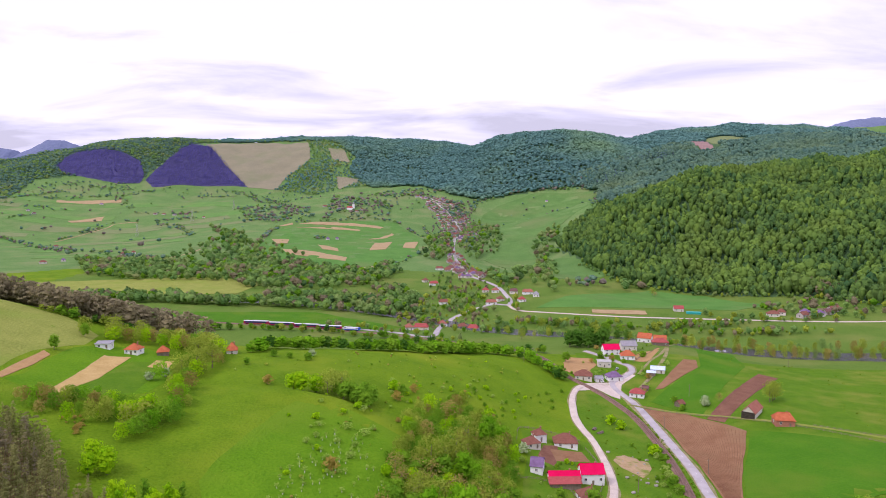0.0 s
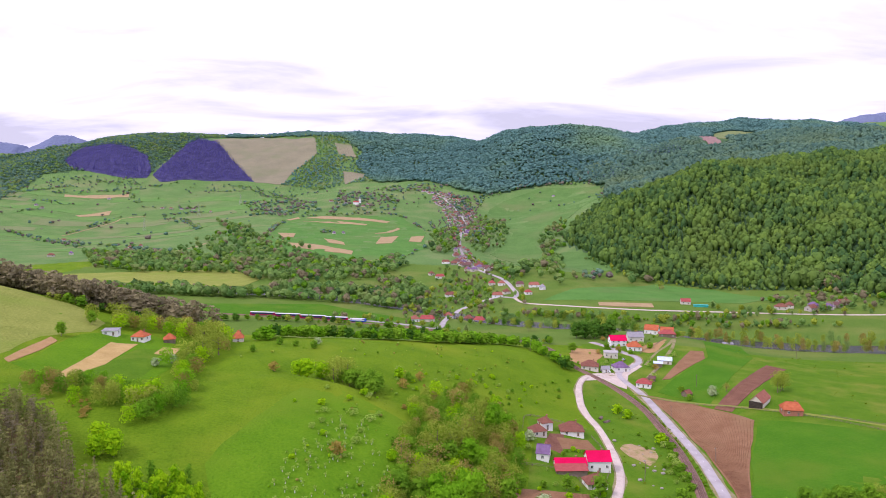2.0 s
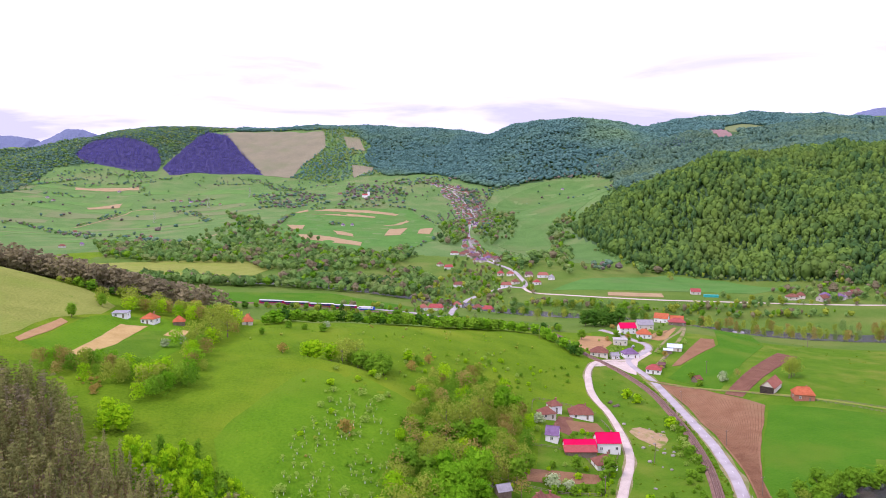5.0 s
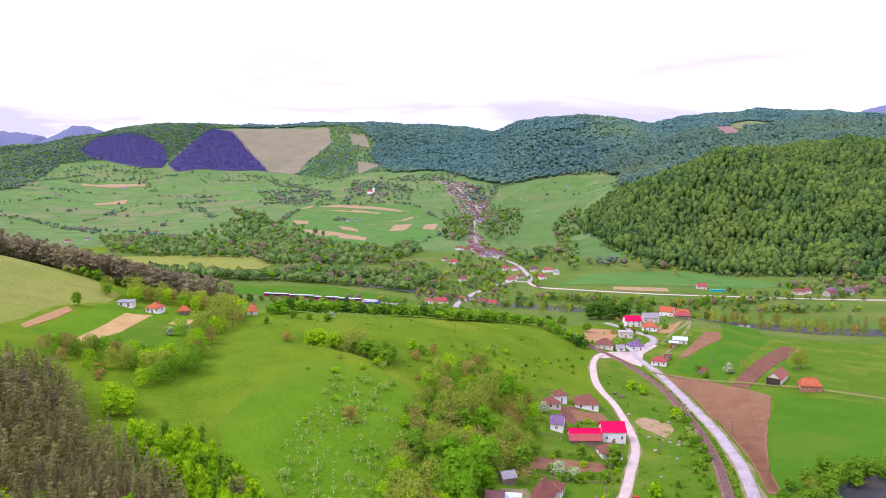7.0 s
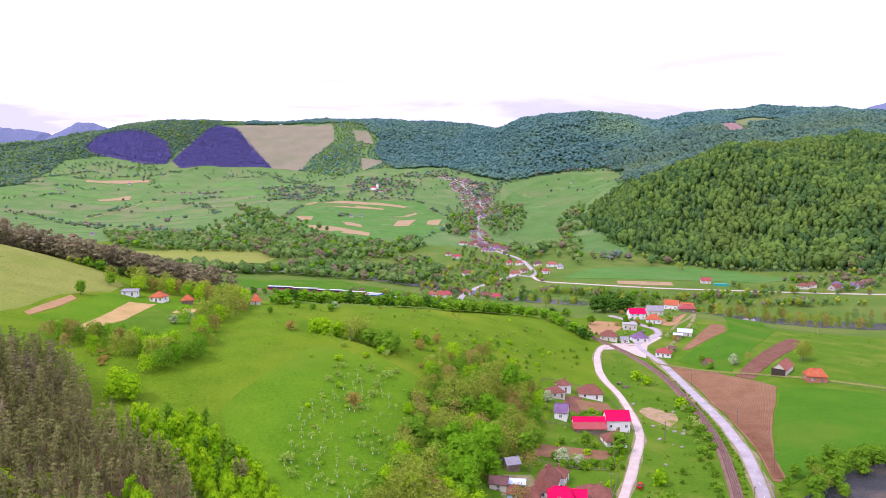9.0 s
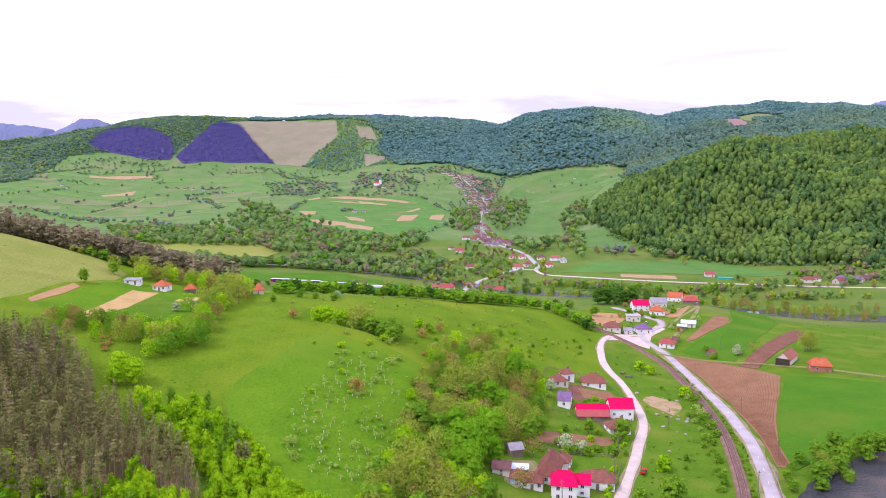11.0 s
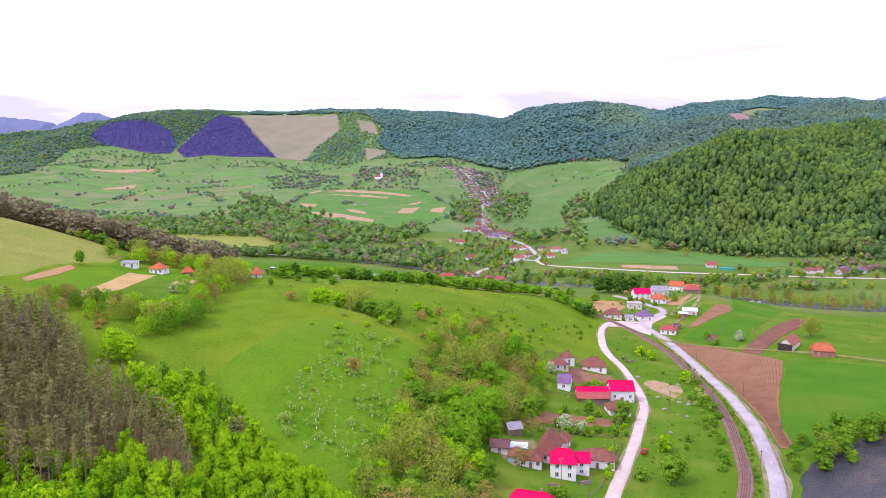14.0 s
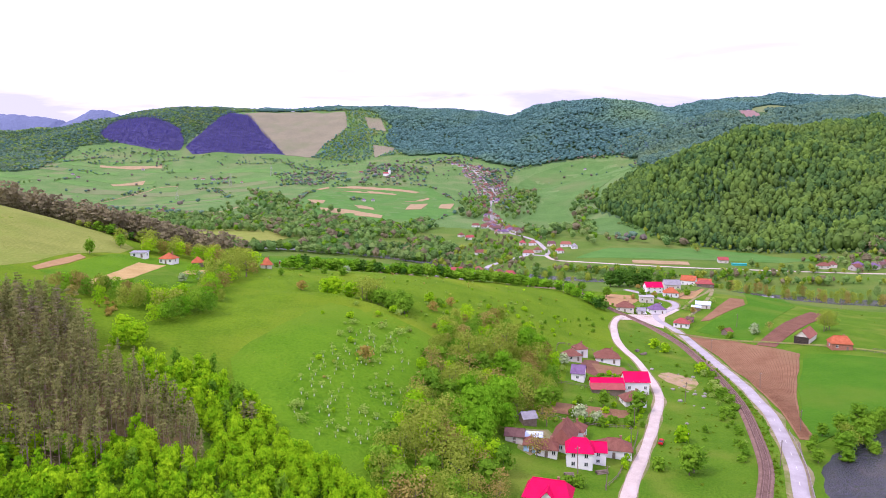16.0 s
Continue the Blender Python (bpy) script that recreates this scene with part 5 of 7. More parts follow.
house(34.5, 246, 70, 7, 5, 3.2, "hip", 1.8, WHITE_WALL, BROWN_TILE, "small white rear building with reddish tiles", name="outhouse", category="outbuilding", front=2)
house(44.5, 233, -8, 11.5, 7.2, 3.2, "hip", 2.6, WHITE_WALL, BROWN_TILE, "low white house with weathered brown hipped roof", front=3)
house(18.5, 190, -14, 12.5, 9.0, 4.6, "half", 3.4, WHITE_WALL, RED_TIN, "white house with large bright red roof and dormer", front=3, storeys=1)
house(18.0, 187, 76, 4.5, 3.0, 5.4, "gable", 1.6, WHITE_WALL, RED_TIN, "red gabled dormer bay on the white house", name="dormer_bay", front=0, chimney=False, door=False, side=0)
house(69.0, 310.5, 2, 10.5, 8.5, 5.4, "gable", 3.2, WHITE_WALL, RED_TIN, "white house with bright red metal gable roof", front=3, side=1)
house(55.5, 306, 2, 14.0, 6.0, 2.9, "gable", 2.3, CREAM_WALL, RED_TIN, "long outbuilding with bright red metal roof", name="barn", category="barn", front=2)
house(55.0, 300.5, 2, 14.0, 4.6, 2.4, "shed", 1.3, OLD_WOOD, DULL_RED, "open lean-to with orange-red sheet roof", name="lean_to", category="shed", front=0, chimney=False, door=False, side=0)
house(63.5, 290, 10, 9.0, 7.5, 3.0, "hip", 2.8, WHITE_WALL, BROWN_TILE, "small white house with brown hipped tile roof", front=2)
house(44.5, 314, -14, 5.6, 9.5, 3.8, "gable", 2.6, WHITE_WALL, PURPLE_TILE, "white house with slate-violet gable roof", front=1, side=2, door=False)
house(64.5, 353, -3, 12.0, 9.0, 3.0, "hip", 3.6, WHITE_WALL, BROWN_TILE, "white cottage with broad brown hipped roof", front=2)
house(45.0, 341, 18, 7.5, 7.0, 3.0, "hip", 2.6, CREAM_WALL, BROWN_TILE, "small cream cottage under brown tiles", front=2)
house(50.5, 352, 18, 6.0, 6.0, 4.2, "hip", 2.2, WHITE_WALL, BROWN_TILE, "narrow white house under a brown roof", front=1, storeys=1)
house(17.0, 249, 20, 5.0, 4.5, 3.0, "gable", 1.6, OLD_WOOD, GREY_TILE, "ramshackle wooden shed with grey roof", name="shed", category="shed", front=0, chimney=False, side=0)
house(11.5, 232, -8, 6.0, 5.0, 2.6, "gable", 1.6, CREAM_WALL, DARK_TILE, "dark-roofed wooden store by the farmyard", name="shed", category="shed", front=1, chimney=False, side=0)
house(17.8, 233.5, -6, 5.6, 3.4, 2.6, "shed", 0.4, OLD_WOOD, BLUE_TIN, "carport with pale metal sheet roof", name="carport", category="shed", front=0, chimney=False, door=False, side=0)

# the hamlet at the crossing
house(131, 453, -22, 9.5, 7.0, 3.2, "hip", 2.6, WHITE_WALL, DULL_RED, "white roadside house with faded red hipped roof", front=3)
house(101, 484, -12, 12, 9, 3.4, "hip", 3.2, CREAM_WALL, BROWN_TILE, "old house with brown hipped roof by the bank", front=3)
house(124, 489, 8, 10.5, 8, 3.4, "hip", 3.2, WHITE_WALL, PURPLE_TILE, "white house with dark violet hipped roof", front=2)
house(111.5, 482, 8, 5.5, 4.5, 2.8, "gable", 1.6, WHITE_WALL, GREY_TILE, "small white outbuilding with grey roof", name="outhouse", category="outbuilding", front=1, chimney=False)
house(125, 523, -6, 10, 7, 4.4, "shed", 0.2, CREAM_WALL, CONCRETE, "unfinished flat concrete house shell", front=3, chimney=False)
house(139, 560, 4, 13, 9, 5.0, "gable", 3.4, WHITE_WALL, RED_TIN, "white two-storey house with pinkish red gable roof", front=3, storeys=2)
house(157, 573, 2, 13, 8, 4.6, "gable", 3.4, CREAM_WALL, GREY_TILE, "long house with grey cement roof", front=3)
house(149, 545, -8, 11, 8, 3.6, "hip", 3.4, WHITE_WALL, ORANGE_TILE, "white house with orange tiled hipped roof", front=3)
house(186, 622, -28, 12, 9, 5.0, "gable", 3.8, WHITE_WALL, ORANGE_TILE, "white house with steep orange tiled roof", front=3)
house(203, 632, -18, 11, 8, 4.6, "gable", 3.2, WHITE_WALL, ORANGE_TILE, "white house with orange gabled roof", front=2)
house(194, 604, -8, 14, 8, 3.8, "hip", 2.8, OLD_WOOD, DULL_RED, "dark wooden house with red roof", front=3)
house(162, 508, -18, 10, 7, 3.0, "gable", 1.8, CREAM_WALL, BLUE_TIN, "low workshop with pale blue sheet roof", name="workshop", category="outbuilding", front=2, chimney=False)
house(155, 501, -18, 6, 5, 2.4, "shed", 0.5, OLD_WOOD, BLUE_TIN, "lean-to shed with pale sheet roof", name="shed", category="shed", front=0, chimney=False, side=0)
house(140, 465, -24, 4, 3.5, 2.4, "gable", 1.2, OLD_WOOD, DARK_TILE, "little tarred shed beside the junction", name="shed", category="shed", front=0, chimney=False, side=0)
house(151, 428, 30, 4.5, 4.5, 2.4, "gable", 1.8, OLD_WOOD, BROWN_TILE, "tiny garden hut with brown roof", name="hut", category="hut", front=0, chimney=False, side=0)
house(183, 397, 52, 17.5, 7.4, 3.8, "gable", 3.6, CREAM_WALL, RUST_TILE, "long barn with dark boarded gable and brown tiled roof", name="barn", category="barn", front=0, chimney=False, side=0, door=False)
barn_ob = scene.objects["barn.001"]
bm = bmesh.new()
box(bm, -8.92, -3.7, -0.3, -8.76, 3.7, 3.9)
part("boarding", bm, DARK_WOOD, barn_ob, "dark boarded gable end")
house(191.5, 377, -10, 10, 8.5, 3.8, "half", 3.2, BRICK, ORANGE_TILE, "brick cottage with orange-brown hipped roof", front=2)
house(265, 645, -4, 9, 5, 3.0, "gable", 1.2, CREAM_WALL, GREY_TILE, "pale shed beside the river trees", name="shed", category="shed", front=0, chimney=False, side=0)
house(283, 815, -8, 11, 8, 3.6, "gable", 3.0, CREAM_WALL, DULL_RED, "cream house with red roof by the valley road", front=2)
house(296, 800, -6, 16, 4, 2.2, "shed", 0.3, TEAL_SHEET, TEAL_SHEET, "long teal tarpaulin shelter beside the house", name="shelter", category="shed", front=0, chimney=False, door=False, side=0)
# the farm on the hill
house(-189, 377, 6, 8, 5.5, 2.8, "shed", 0.6, WHITE_WALL, GREY_TILE, "low white farm shed with flat grey roof", name="shed", category="shed", front=2, chimney=False)
house(-172, 376, -6, 7.6, 7, 3.2, "hip", 2.6, WHITE_WALL, ORANGE_TILE, "white farmhouse with orange hipped roof", front=3)
house(-158, 381, 20, 6, 6, 2.6, "hip", 2.6, OLD_WOOD, ORANGE_TILE, "small wooden barn with orange roof", name="barn", category="barn", front=0, chimney=False, side=0)
house(-125, 400, 15, 6, 6.5, 2.8, "hip", 3.6, CREAM_WALL, ORANGE_TILE, "little cottage with steep orange-brown roof", front=1)
# houses at the bridge
BRIDGE_LOOKS = ((10, 9, RUST_TILE, WHITE_WALL), (-8, 15, DULL_RED, CREAM_WALL), (20, 9, RUST_TILE, WHITE_WALL), (8, 10, BROWN_TILE, CREAM_WALL), (-15, 11, DULL_RED, WHITE_WALL), (12, 12, BROWN_TILE, WHITE_WALL), (30, 8, BROWN_TILE, CREAM_WALL), (10, 13, DULL_RED, WHITE_WALL), (-10, 13, BROWN_TILE, WHITE_WALL), (5, 15, DARK_TILE, WHITE_WALL), (-12, 10, RUST_TILE, CREAM_WALL), (-40, 11, BROWN_TILE, CREAM_WALL), (-20, 11, DARK_TILE, WHITE_WALL), (5, 9, DULL_RED, CREAM_WALL), (0, 10, RUST_TILE, WHITE_WALL), (10, 13, RUST_TILE, WHITE_WALL), (15, 9, BROWN_TILE, CREAM_WALL), (-8, 11, DARK_TILE, CREAM_WALL), (0, 14, RUST_TILE, WHITE_WALL), (10, 9, DULL_RED, WHITE_WALL), (-5, 8, GREY_TILE, WHITE_WALL))
for (hx, hy), (ya, w, tile, wall) in zip(BRIDGE_HOUSES, BRIDGE_LOOKS):
    house(hx, hy, ya, w, 8, 3.6, "hip" if w < 11 else "half", 3.2, wall, tile, "village house near the river bridge", front=2, simple=True, group="houses at the bridge")
DIM_WALL = material("old_plaster", (0.4, 0.36, 0.33), (0.58, 0.53, 0.49), 3, 0.4)
# far village: a few kinds built once, then copied up the valley
rng = random.Random(5)
kinds = [house(0, 1150 + 10 * k, 0, 10 + k, 8, 3.5, "hip" if k % 2 else "gable", 3.2, (DIM_WALL, CREAM_WALL)[k % 2], (BROWN_TILE, PURPLE_TILE, DARK_TILE, BROWN_TILE, BROWN_TILE)[k], "small house in the long valley village", front=2, chimney=False, door=False, simple=True, group="houses of the long village") for k in range(5)]
spots = []
vline = smooth_line(VILLAGE_ROAD, 10)
vline = vline[vline[:, 1] > 1040]
for k, (px, py) in enumerate(vline):
    dense = py > 1650
    for s in (-1, 1):
        for row in range(1 + (2 if dense else 0)):
            if rng.random() < (0.6 if dense else 0.42):
                spots.append((px + s * (12 + row * 17) + rng.uniform(-6, 6), py + rng.uniform(-14, 14)))
spots += [(417, 785), (428, 800), (440, 792), (455, 800), (470, 815), (400, 800), (385, 790), (-1019, 1736), (-1035, 1823), (-769, 1309), (-747, 1340), (-653, 1395), (-640, 1410), (-1029, 2448), (-957, 2440), (-909, 2423), (-818, 2340), (-1456, 2402), (-497, 2331), (-997, 2445), (-942, 2458), (-1311, 2630), (-468, 2371), (-410, 2379), (-278, 2338), (-1407, 2353), (-259, 1671), (-278, 1648), (289, 2744), (385, 2537), (-350, 2310), (-380, 2320), (-290, 2300), (1080, 2940), (1110, 2950)]
taken = []
for px, py in spots:
    if any((px - a) ** 2 + (py - b) ** 2 < 13**2 for a, b in taken):
        continue
    taken.append((px, py))
    kind = rng.choice(kinds)
    m = pose(px, py, float(height(px, py)[0]) + 0.3, 0, 0, rng.uniform(-35, 35) + rng.choice((0, 90)))
    copy_thing(kind, m)
for k, ob in enumerate(kinds):
    px, py = ((8, 1180), (50, 1120), (40, 1230), (75, 1105), (30, 1300))[k]
    ob.matrix_basis = pose(px, py, float(height(px, py)[0]), 0, 0, 20 * k)


def church(x, y):
    ob = tagged(new("church"), "white village church with tower and red roof", "church")
    ob.matrix_basis = pose(x, y, float(height(x, y)[0]), 0, 0, -20)
    part("nave", walls_mesh("gable", 22, 11, 8, 5, 2), WHITE_WALL, ob)
    r = part("roof", roof_mesh("gable", 22, 11, 5), DULL_RED, ob)
    r.location = (0, 0, 8)
    bm = bmesh.new()
    box(bm, 9, -3, -1, 15, 3, 19)
    part("tower", bm, WHITE_WALL, ob)
    bm = bmesh.new()
    limb(bm, (12, 0, 19), (12, 0, 28), 4.0, 0.1, 4)
    part("spire", bm, GREY_TILE, ob)


church(-315, 2329)

# ---- railway and train ----
COACH_BLUE = material("coach_dark_blue", (0.03, 0.03, 0.12), (0.05, 0.05, 0.18), 3, 0.5, rough=0.4)
COACH_RED = material("coach_crimson", (0.3, 0.01, 0.05), (0.42, 0.02, 0.09), 3, 0.5, rough=0.45)
COACH_GREY = material("coach_grey_white", (0.62, 0.62, 0.66), (0.75, 0.75, 0.78), 3, 0.5, rough=0.5)
LOCO_BLUE = material("engine_blue", (0.03, 0.08, 0.45), (0.05, 0.12, 0.6), 3, 0.5, rough=0.35)
UNDER = material("bogie_black", (0.02, 0.02, 0.02), (0.05, 0.045, 0.04), 1, 0.2)

rail_dir = np.gradient(rail_line, axis=0)
rail_dir /= np.linalg.norm(rail_dir, axis=1)[:, None]
rail_side = np.stack([rail_dir[:, 1], -rail_dir[:, 0]], 1)


def rail(offset):
    c = rail_line + rail_side * offset
    prof = [(-0.07, 0.05), (-0.05, 0.2), (0.05, 0.2), (0.07, 0.05)]
    v = np.concatenate([np.stack([c[:, 0] + rail_side[:, 0] * a, c[:, 1] + rail_side[:, 1] * a, rail_z + b], 1)[:, None] for a, b in prof], 1)
    ob = mesh_object("rail", v.reshape(-1, 3), grid_faces(len(c), 4)[:, ::-1], STEEL, bed, smooth=False)
    return ob


for off in (-0.75, 0.75):
    rail(off)
# sleepers, one every 0.65 m, along the nearer stretch
near_line = rail_line[(rail_line[:, 1] > 150) & (rail_line[:, 1] < 620)]
run = np.r_[0, np.cumsum(np.linalg.norm(np.diff(near_line, axis=0), axis=1))]
s = np.arange(0, run[-1], 0.65)
near_ids = np.where((rail_line[:, 1] > 150) & (rail_line[:, 1] < 620))[0]
sx, sy, sz = (np.interp(s, run, q) for q in (near_line[:, 0], near_line[:, 1], rail_z[near_ids]))
dx, dy = (np.interp(s, run, rail_dir[near_ids, k]) for k in (0, 1))
unit = np.array([(a, b, c) for a in (-1.3, 1.3) for b in (-0.13, 0.13) for c in (-0.05, 0.05)])
vx = sx[:, None] + unit[:, 0] * dy[:, None] + unit[:, 1] * dx[:, None]
vy = sy[:, None] - unit[:, 0] * dx[:, None] + unit[:, 1] * dy[:, None]
vz = sz[:, None] + unit[:, 2]
cube = np.array([(0, 1, 3, 2), (4, 6, 7, 5), (0, 4, 5, 1), (2, 3, 7, 6), (1, 5, 7, 3)])
sleepers = mesh_object("sleepers", np.stack([vx, vy, vz], 2).reshape(-1, 3), (cube[None] + (np.arange(len(s)) * 8)[:, None, None]).reshape(-1, 4), SLEEPER, bed, smooth=False)
tagged(sleepers, kind="stuff")


def body_section(bm, x0, x1, half, z0, z1, round_top=0.5):
    """A vehicle body with a rounded roof between x0 and x1."""
    prof = [(-half, z0), (-half, z1 - round_top), (-half * 0.75, z1 - round_top * 0.3), (0, z1), (half * 0.75, z1 - round_top * 0.3), (half, z1 - round_top), (half, z0)]
    a = [bm.verts.new((x0, p, z)) for p, z in prof]
    b = [bm.verts.new((x1, p, z)) for p, z in prof]
    for k in range(len(prof)):
        j = (k + 1) % len(prof)
        bm.faces.new((a[k], a[j], b[j], b[k]))
    bm.faces.new(a[::-1])
    bm.faces.new(b)
    bmesh.ops.recalc_face_normals(bm, faces=bm.faces[:])


def bogie(parent, x):
    bm = bmesh.new()
    box(bm, x - 1.6, -1.1, 0.35, x + 1.6, 1.1, 0.95)
    part("bogie", bm, UNDER, parent)
    for k in (-1.1, 1.1):
        bm = bmesh.new()
        limb(bm, (x + k, -0.85, 0.46), (x + k, 0.85, 0.46), 0.46, 0.46, 10)
        part("wheelset", bm, STEEL, parent)


def coach():
    ob = tagged(new("passenger_coach"), "dark blue and crimson passenger coach with pale roof", "train coach", "coaches of the train")
    bm = bmesh.new()
    body_section(bm, -13.0, 13.0, 1.42, 1.0, 3.5, 0.1)
    part("body", bm, COACH_BLUE, ob)
    bm = bmesh.new()
    body_section(bm, -13.1, 13.1, 1.46, 3.45, 4.2, 0.6)
    part("roof", bm, COACH_GREY, ob)
    bm = bmesh.new()
    body_section(bm, -13.05, 13.05, 1.45, 0.9, 1.75, 0.05)
    part("lower_band", bm, COACH_RED, ob, "crimson lower band")
    for e in (-1, 1):
        bm = bmesh.new()
        body_section(bm, min(e * 11.6, e * 13.2), max(e * 11.6, e * 13.2), 1.48, 0.9, 3.5, 0.1)
        part("end_door", bm, COACH_RED, ob, "crimson end with doors")
    for side_y in (-1, 1):
        for k in range(10):
            w = new("window", COACH_WINDOW)
            w.parent = ob
            w.matrix_basis = pose(-10.2 + k * 2.25, side_y * 1.43, 2.15, 0, 0, 0)
    bogie(ob, -9.5)
    bogie(ob, 9.5)
    return ob


COACH_WINDOW = box_mesh("window", (1.5, 0.06, 0.95), GLASS)


def locomotive():
    ob = tagged(new("locomotive"), "white diesel locomotive with bright blue nose", "locomotive")
    bm = bmesh.new()
    body_section(bm, -8.2, 7.0, 1.45, 1.1, 4.1, 0.7)
    part("body", bm, COACH_GREY, ob)
    bm = bmesh.new()
    body_section(bm, 6.9, 8.5, 1.47, 1.0, 3.9, 0.7)
    part("nose", bm, LOCO_BLUE, ob, "bright blue cab front")
    bm = bmesh.new()
    body_section(bm, -8.25, 6.95, 1.48, 1.0, 1.9, 0.05)
    part("skirt", bm, LOCO_BLUE, ob, "blue lower band")
    for side_y in (-1, 1):
        for px in (5.8, -6.8):
            w = new("window", COACH_WINDOW)
            w.parent = ob
            w.matrix_basis = pose(px, side_y * 1.46, 2.6, 0, 0, 0)
    bm = bmesh.new()
    box(bm, 8.45, -1.0, 2.7, 8.56, 1.0, 3.4)
    part("windscreen", bm, GLASS, ob)
    bogie(ob, -5)
    bogie(ob, 5)
    return ob


def on_track(x):
    """The pose of a vehicle whose middle is at that x on the far side of the hill."""
    k = int(np.argmin(np.abs(rail_line[:, 0] - x) + (rail_line[:, 1] < 600) * 1000))
    a = math.degrees(math.atan2(-rail_dir[k, 1], -rail_dir[k, 0]))
    return pose(rail_line[k, 0], rail_line[k, 1], rail_z[k] + 0.2, 0, 0, a), rail_dir[k, 0]


engine = locomotive()
engine.matrix_basis, _ = on_track(-92)
first = coach()
first.matrix_basis, _ = on_track(-114)
for k in range(3):
    copy_thing(first, on_track(-140 - 26 * k)[0])

# ---- the nearer trees, each a thing ----
grove = Grove()
BRIGHT = [leaf_tree(100 + k, LEAF_BRIGHT, "broadleaved tree in bright yellow-green young leaf", lobes=14, per_lobe=40, leaf=0.026, low=0.14) for k in range(3)]
FRESH = [leaf_tree(106 + k, LEAF_FRESH, "broadleaved tree in vivid fresh green leaf", lobes=16, per_lobe=52, leaf=0.021, low=0.14) for k in range(2)]
MID = [leaf_tree(110 + k, LEAF_MID, "broadleaved tree in fresh green leaf", lobes=16, per_lobe=36, leaf=0.026) for k in range(3)]
DARK = [leaf_tree(120 + k, LEAF_DARK, "dense dark green broadleaved tree", lobes=14, per_lobe=28, width=0.38, low=0.12) for k in range(2)]
OLIVE = [leaf_tree(130 + k, LEAF_OLIVE, "tall tree with thin olive budding crown", lobes=16, per_lobe=44, leaf=0.019, width=0.36, core=0) for k in range(3)]
BRONZE = [leaf_tree(140 + k, LEAF_BROWN, "tree with reddish-brown buds, barely in leaf", lobes=14, per_lobe=30, leaf=0.021, width=0.36, core=0) for k in range(2)]
BUSH = [leaf_tree(150 + k, LEAF_MID, "low green bush in the grass", lobes=9, per_lobe=18, leaf=0.09, width=0.5, low=0.05, name="bush", category="bush") for k in range(2)]
BRIGHT_BUSH = [leaf_tree(155 + k, LEAF_BRIGHT, "bright green leafy bush", lobes=9, per_lobe=20, leaf=0.09, width=0.46, low=0.05, name="bush", category="bush") for k in range(2)]
BROWN_BUSH = [leaf_tree(160, RUST_LEAF, "round russet-brown bush in the meadow", lobes=10, per_lobe=26, leaf=0.055, width=0.5, low=0.08, core=0.3, name="bush", category="bush")]
FLOWERING = [leaf_tree(165, BLOSSOM, "fruit tree in white blossom", lobes=12, per_lobe=24, leaf=0.04, width=0.42, low=0.12)]
LIMEWASH = material("limewashed_bark", (0.84, 0.84, 0.8), (0.92, 0.92, 0.88), 0.5, 0.1)
SAPLING = [leaf_tree(170 + k, LEAF_PALE, "young orchard tree with a white trunk sleeve", lobes=7, per_lobe=10, leaf=0.05, width=0.3, low=0.4, core=0, guard=LIMEWASH, name="fruit_tree", category="fruit tree") for k in range(3)]
PINES = [pine_tree(180 + k, NEEDLE, "slender brownish-green pine in a dense stand", width=0.09 + 0.008 * k, low=0.36 + 0.05 * k) for k in range(4)]


POLE = np.array([(-0.012, 0, -0.03), (0.012, 0, -0.03), (0.008, 0, 0.6), (-0.008, 0, 0.6), (0.0, 0.014, -0.03), (0.0, 0.01, 0.6)])


def line_places(points, step, seed, spread):
    r = np.random.RandomState(seed)
    c = smooth_line(points, step)
    return c + r.normal(size=c.shape) * spread


# bright wood and pine stand on the near slope
bright_spots = scatter(BRIGHT_WOOD, 3.0, 201)
front_row = (bright_spots[:, 1] > 172) & (bright_spots[:, 0] > -92)
grow(grove, BRIGHT, bright_spots[front_row][:110], (5, 8.5), 202, (0.55, 0.8))
woods("bright_wood", np.vstack([bright_spots[front_row][110:], bright_spots[~front_row]]), (4.5, 9), [crown_arrays(k, 9, 26, 0.034, 0.3, 0.14) for k in range(190, 195)], [LEAF_BRIGHT] * 9 + [LEAF_MID], "young wood in bright yellow-green leaf on the slope", 203, (0.55, 0.8))
pine_spots = scatter(PINE_WOOD, 2.75, 203)
near_pines = pine_spots[:, 0] > -128
grow(grove, PINES, pine_spots[near_pines][:300], (8.5, 14.5), 204, (0.85, 1.25))
rest = np.vstack([pine_spots[near_pines][300:], pine_spots[~near_pines]])
slim = [(np.vstack([v, POLE]), np.vstack([f, np.array([[0, 1, 2, 3], [1, 4, 5, 2]]) + len(v)])) for v, f in [tufted_arrays(k, 9, 18, 0.017, 0.11, 0.44 + 0.02 * (k % 3)) for k in range(186, 190)] + [pine_arrays(k, 18, 7, 0.019, 0.1, 0.42, 0.03, 0.15) for k in range(190, 192)]]
woods("pine_stand", rest, (8.5, 14.5), slim, [NEEDLE, NEEDLE, NEEDLE, BROWN_NEEDLE], "dense stand of slender dark pines on the slope", 205, (0.85, 1.25))
grow(grove, BRIGHT[:1] + BRIGHT_BUSH, scatter([(-150, 160), (-100, 156), (-86, 176), (-110, 200), (-150, 235), (-200, 200)], 15, 207, 0.4), (4, 8), 209)
grow(grove, BRIGHT[:1] + FRESH[:1] + BRIGHT_BUSH, scatter([(-150, 160), (-116, 165), (-100, 168), (-97, 176), (-112, 178), (-150, 176)], 3.4, 208, 0.75), (4, 7), 218)
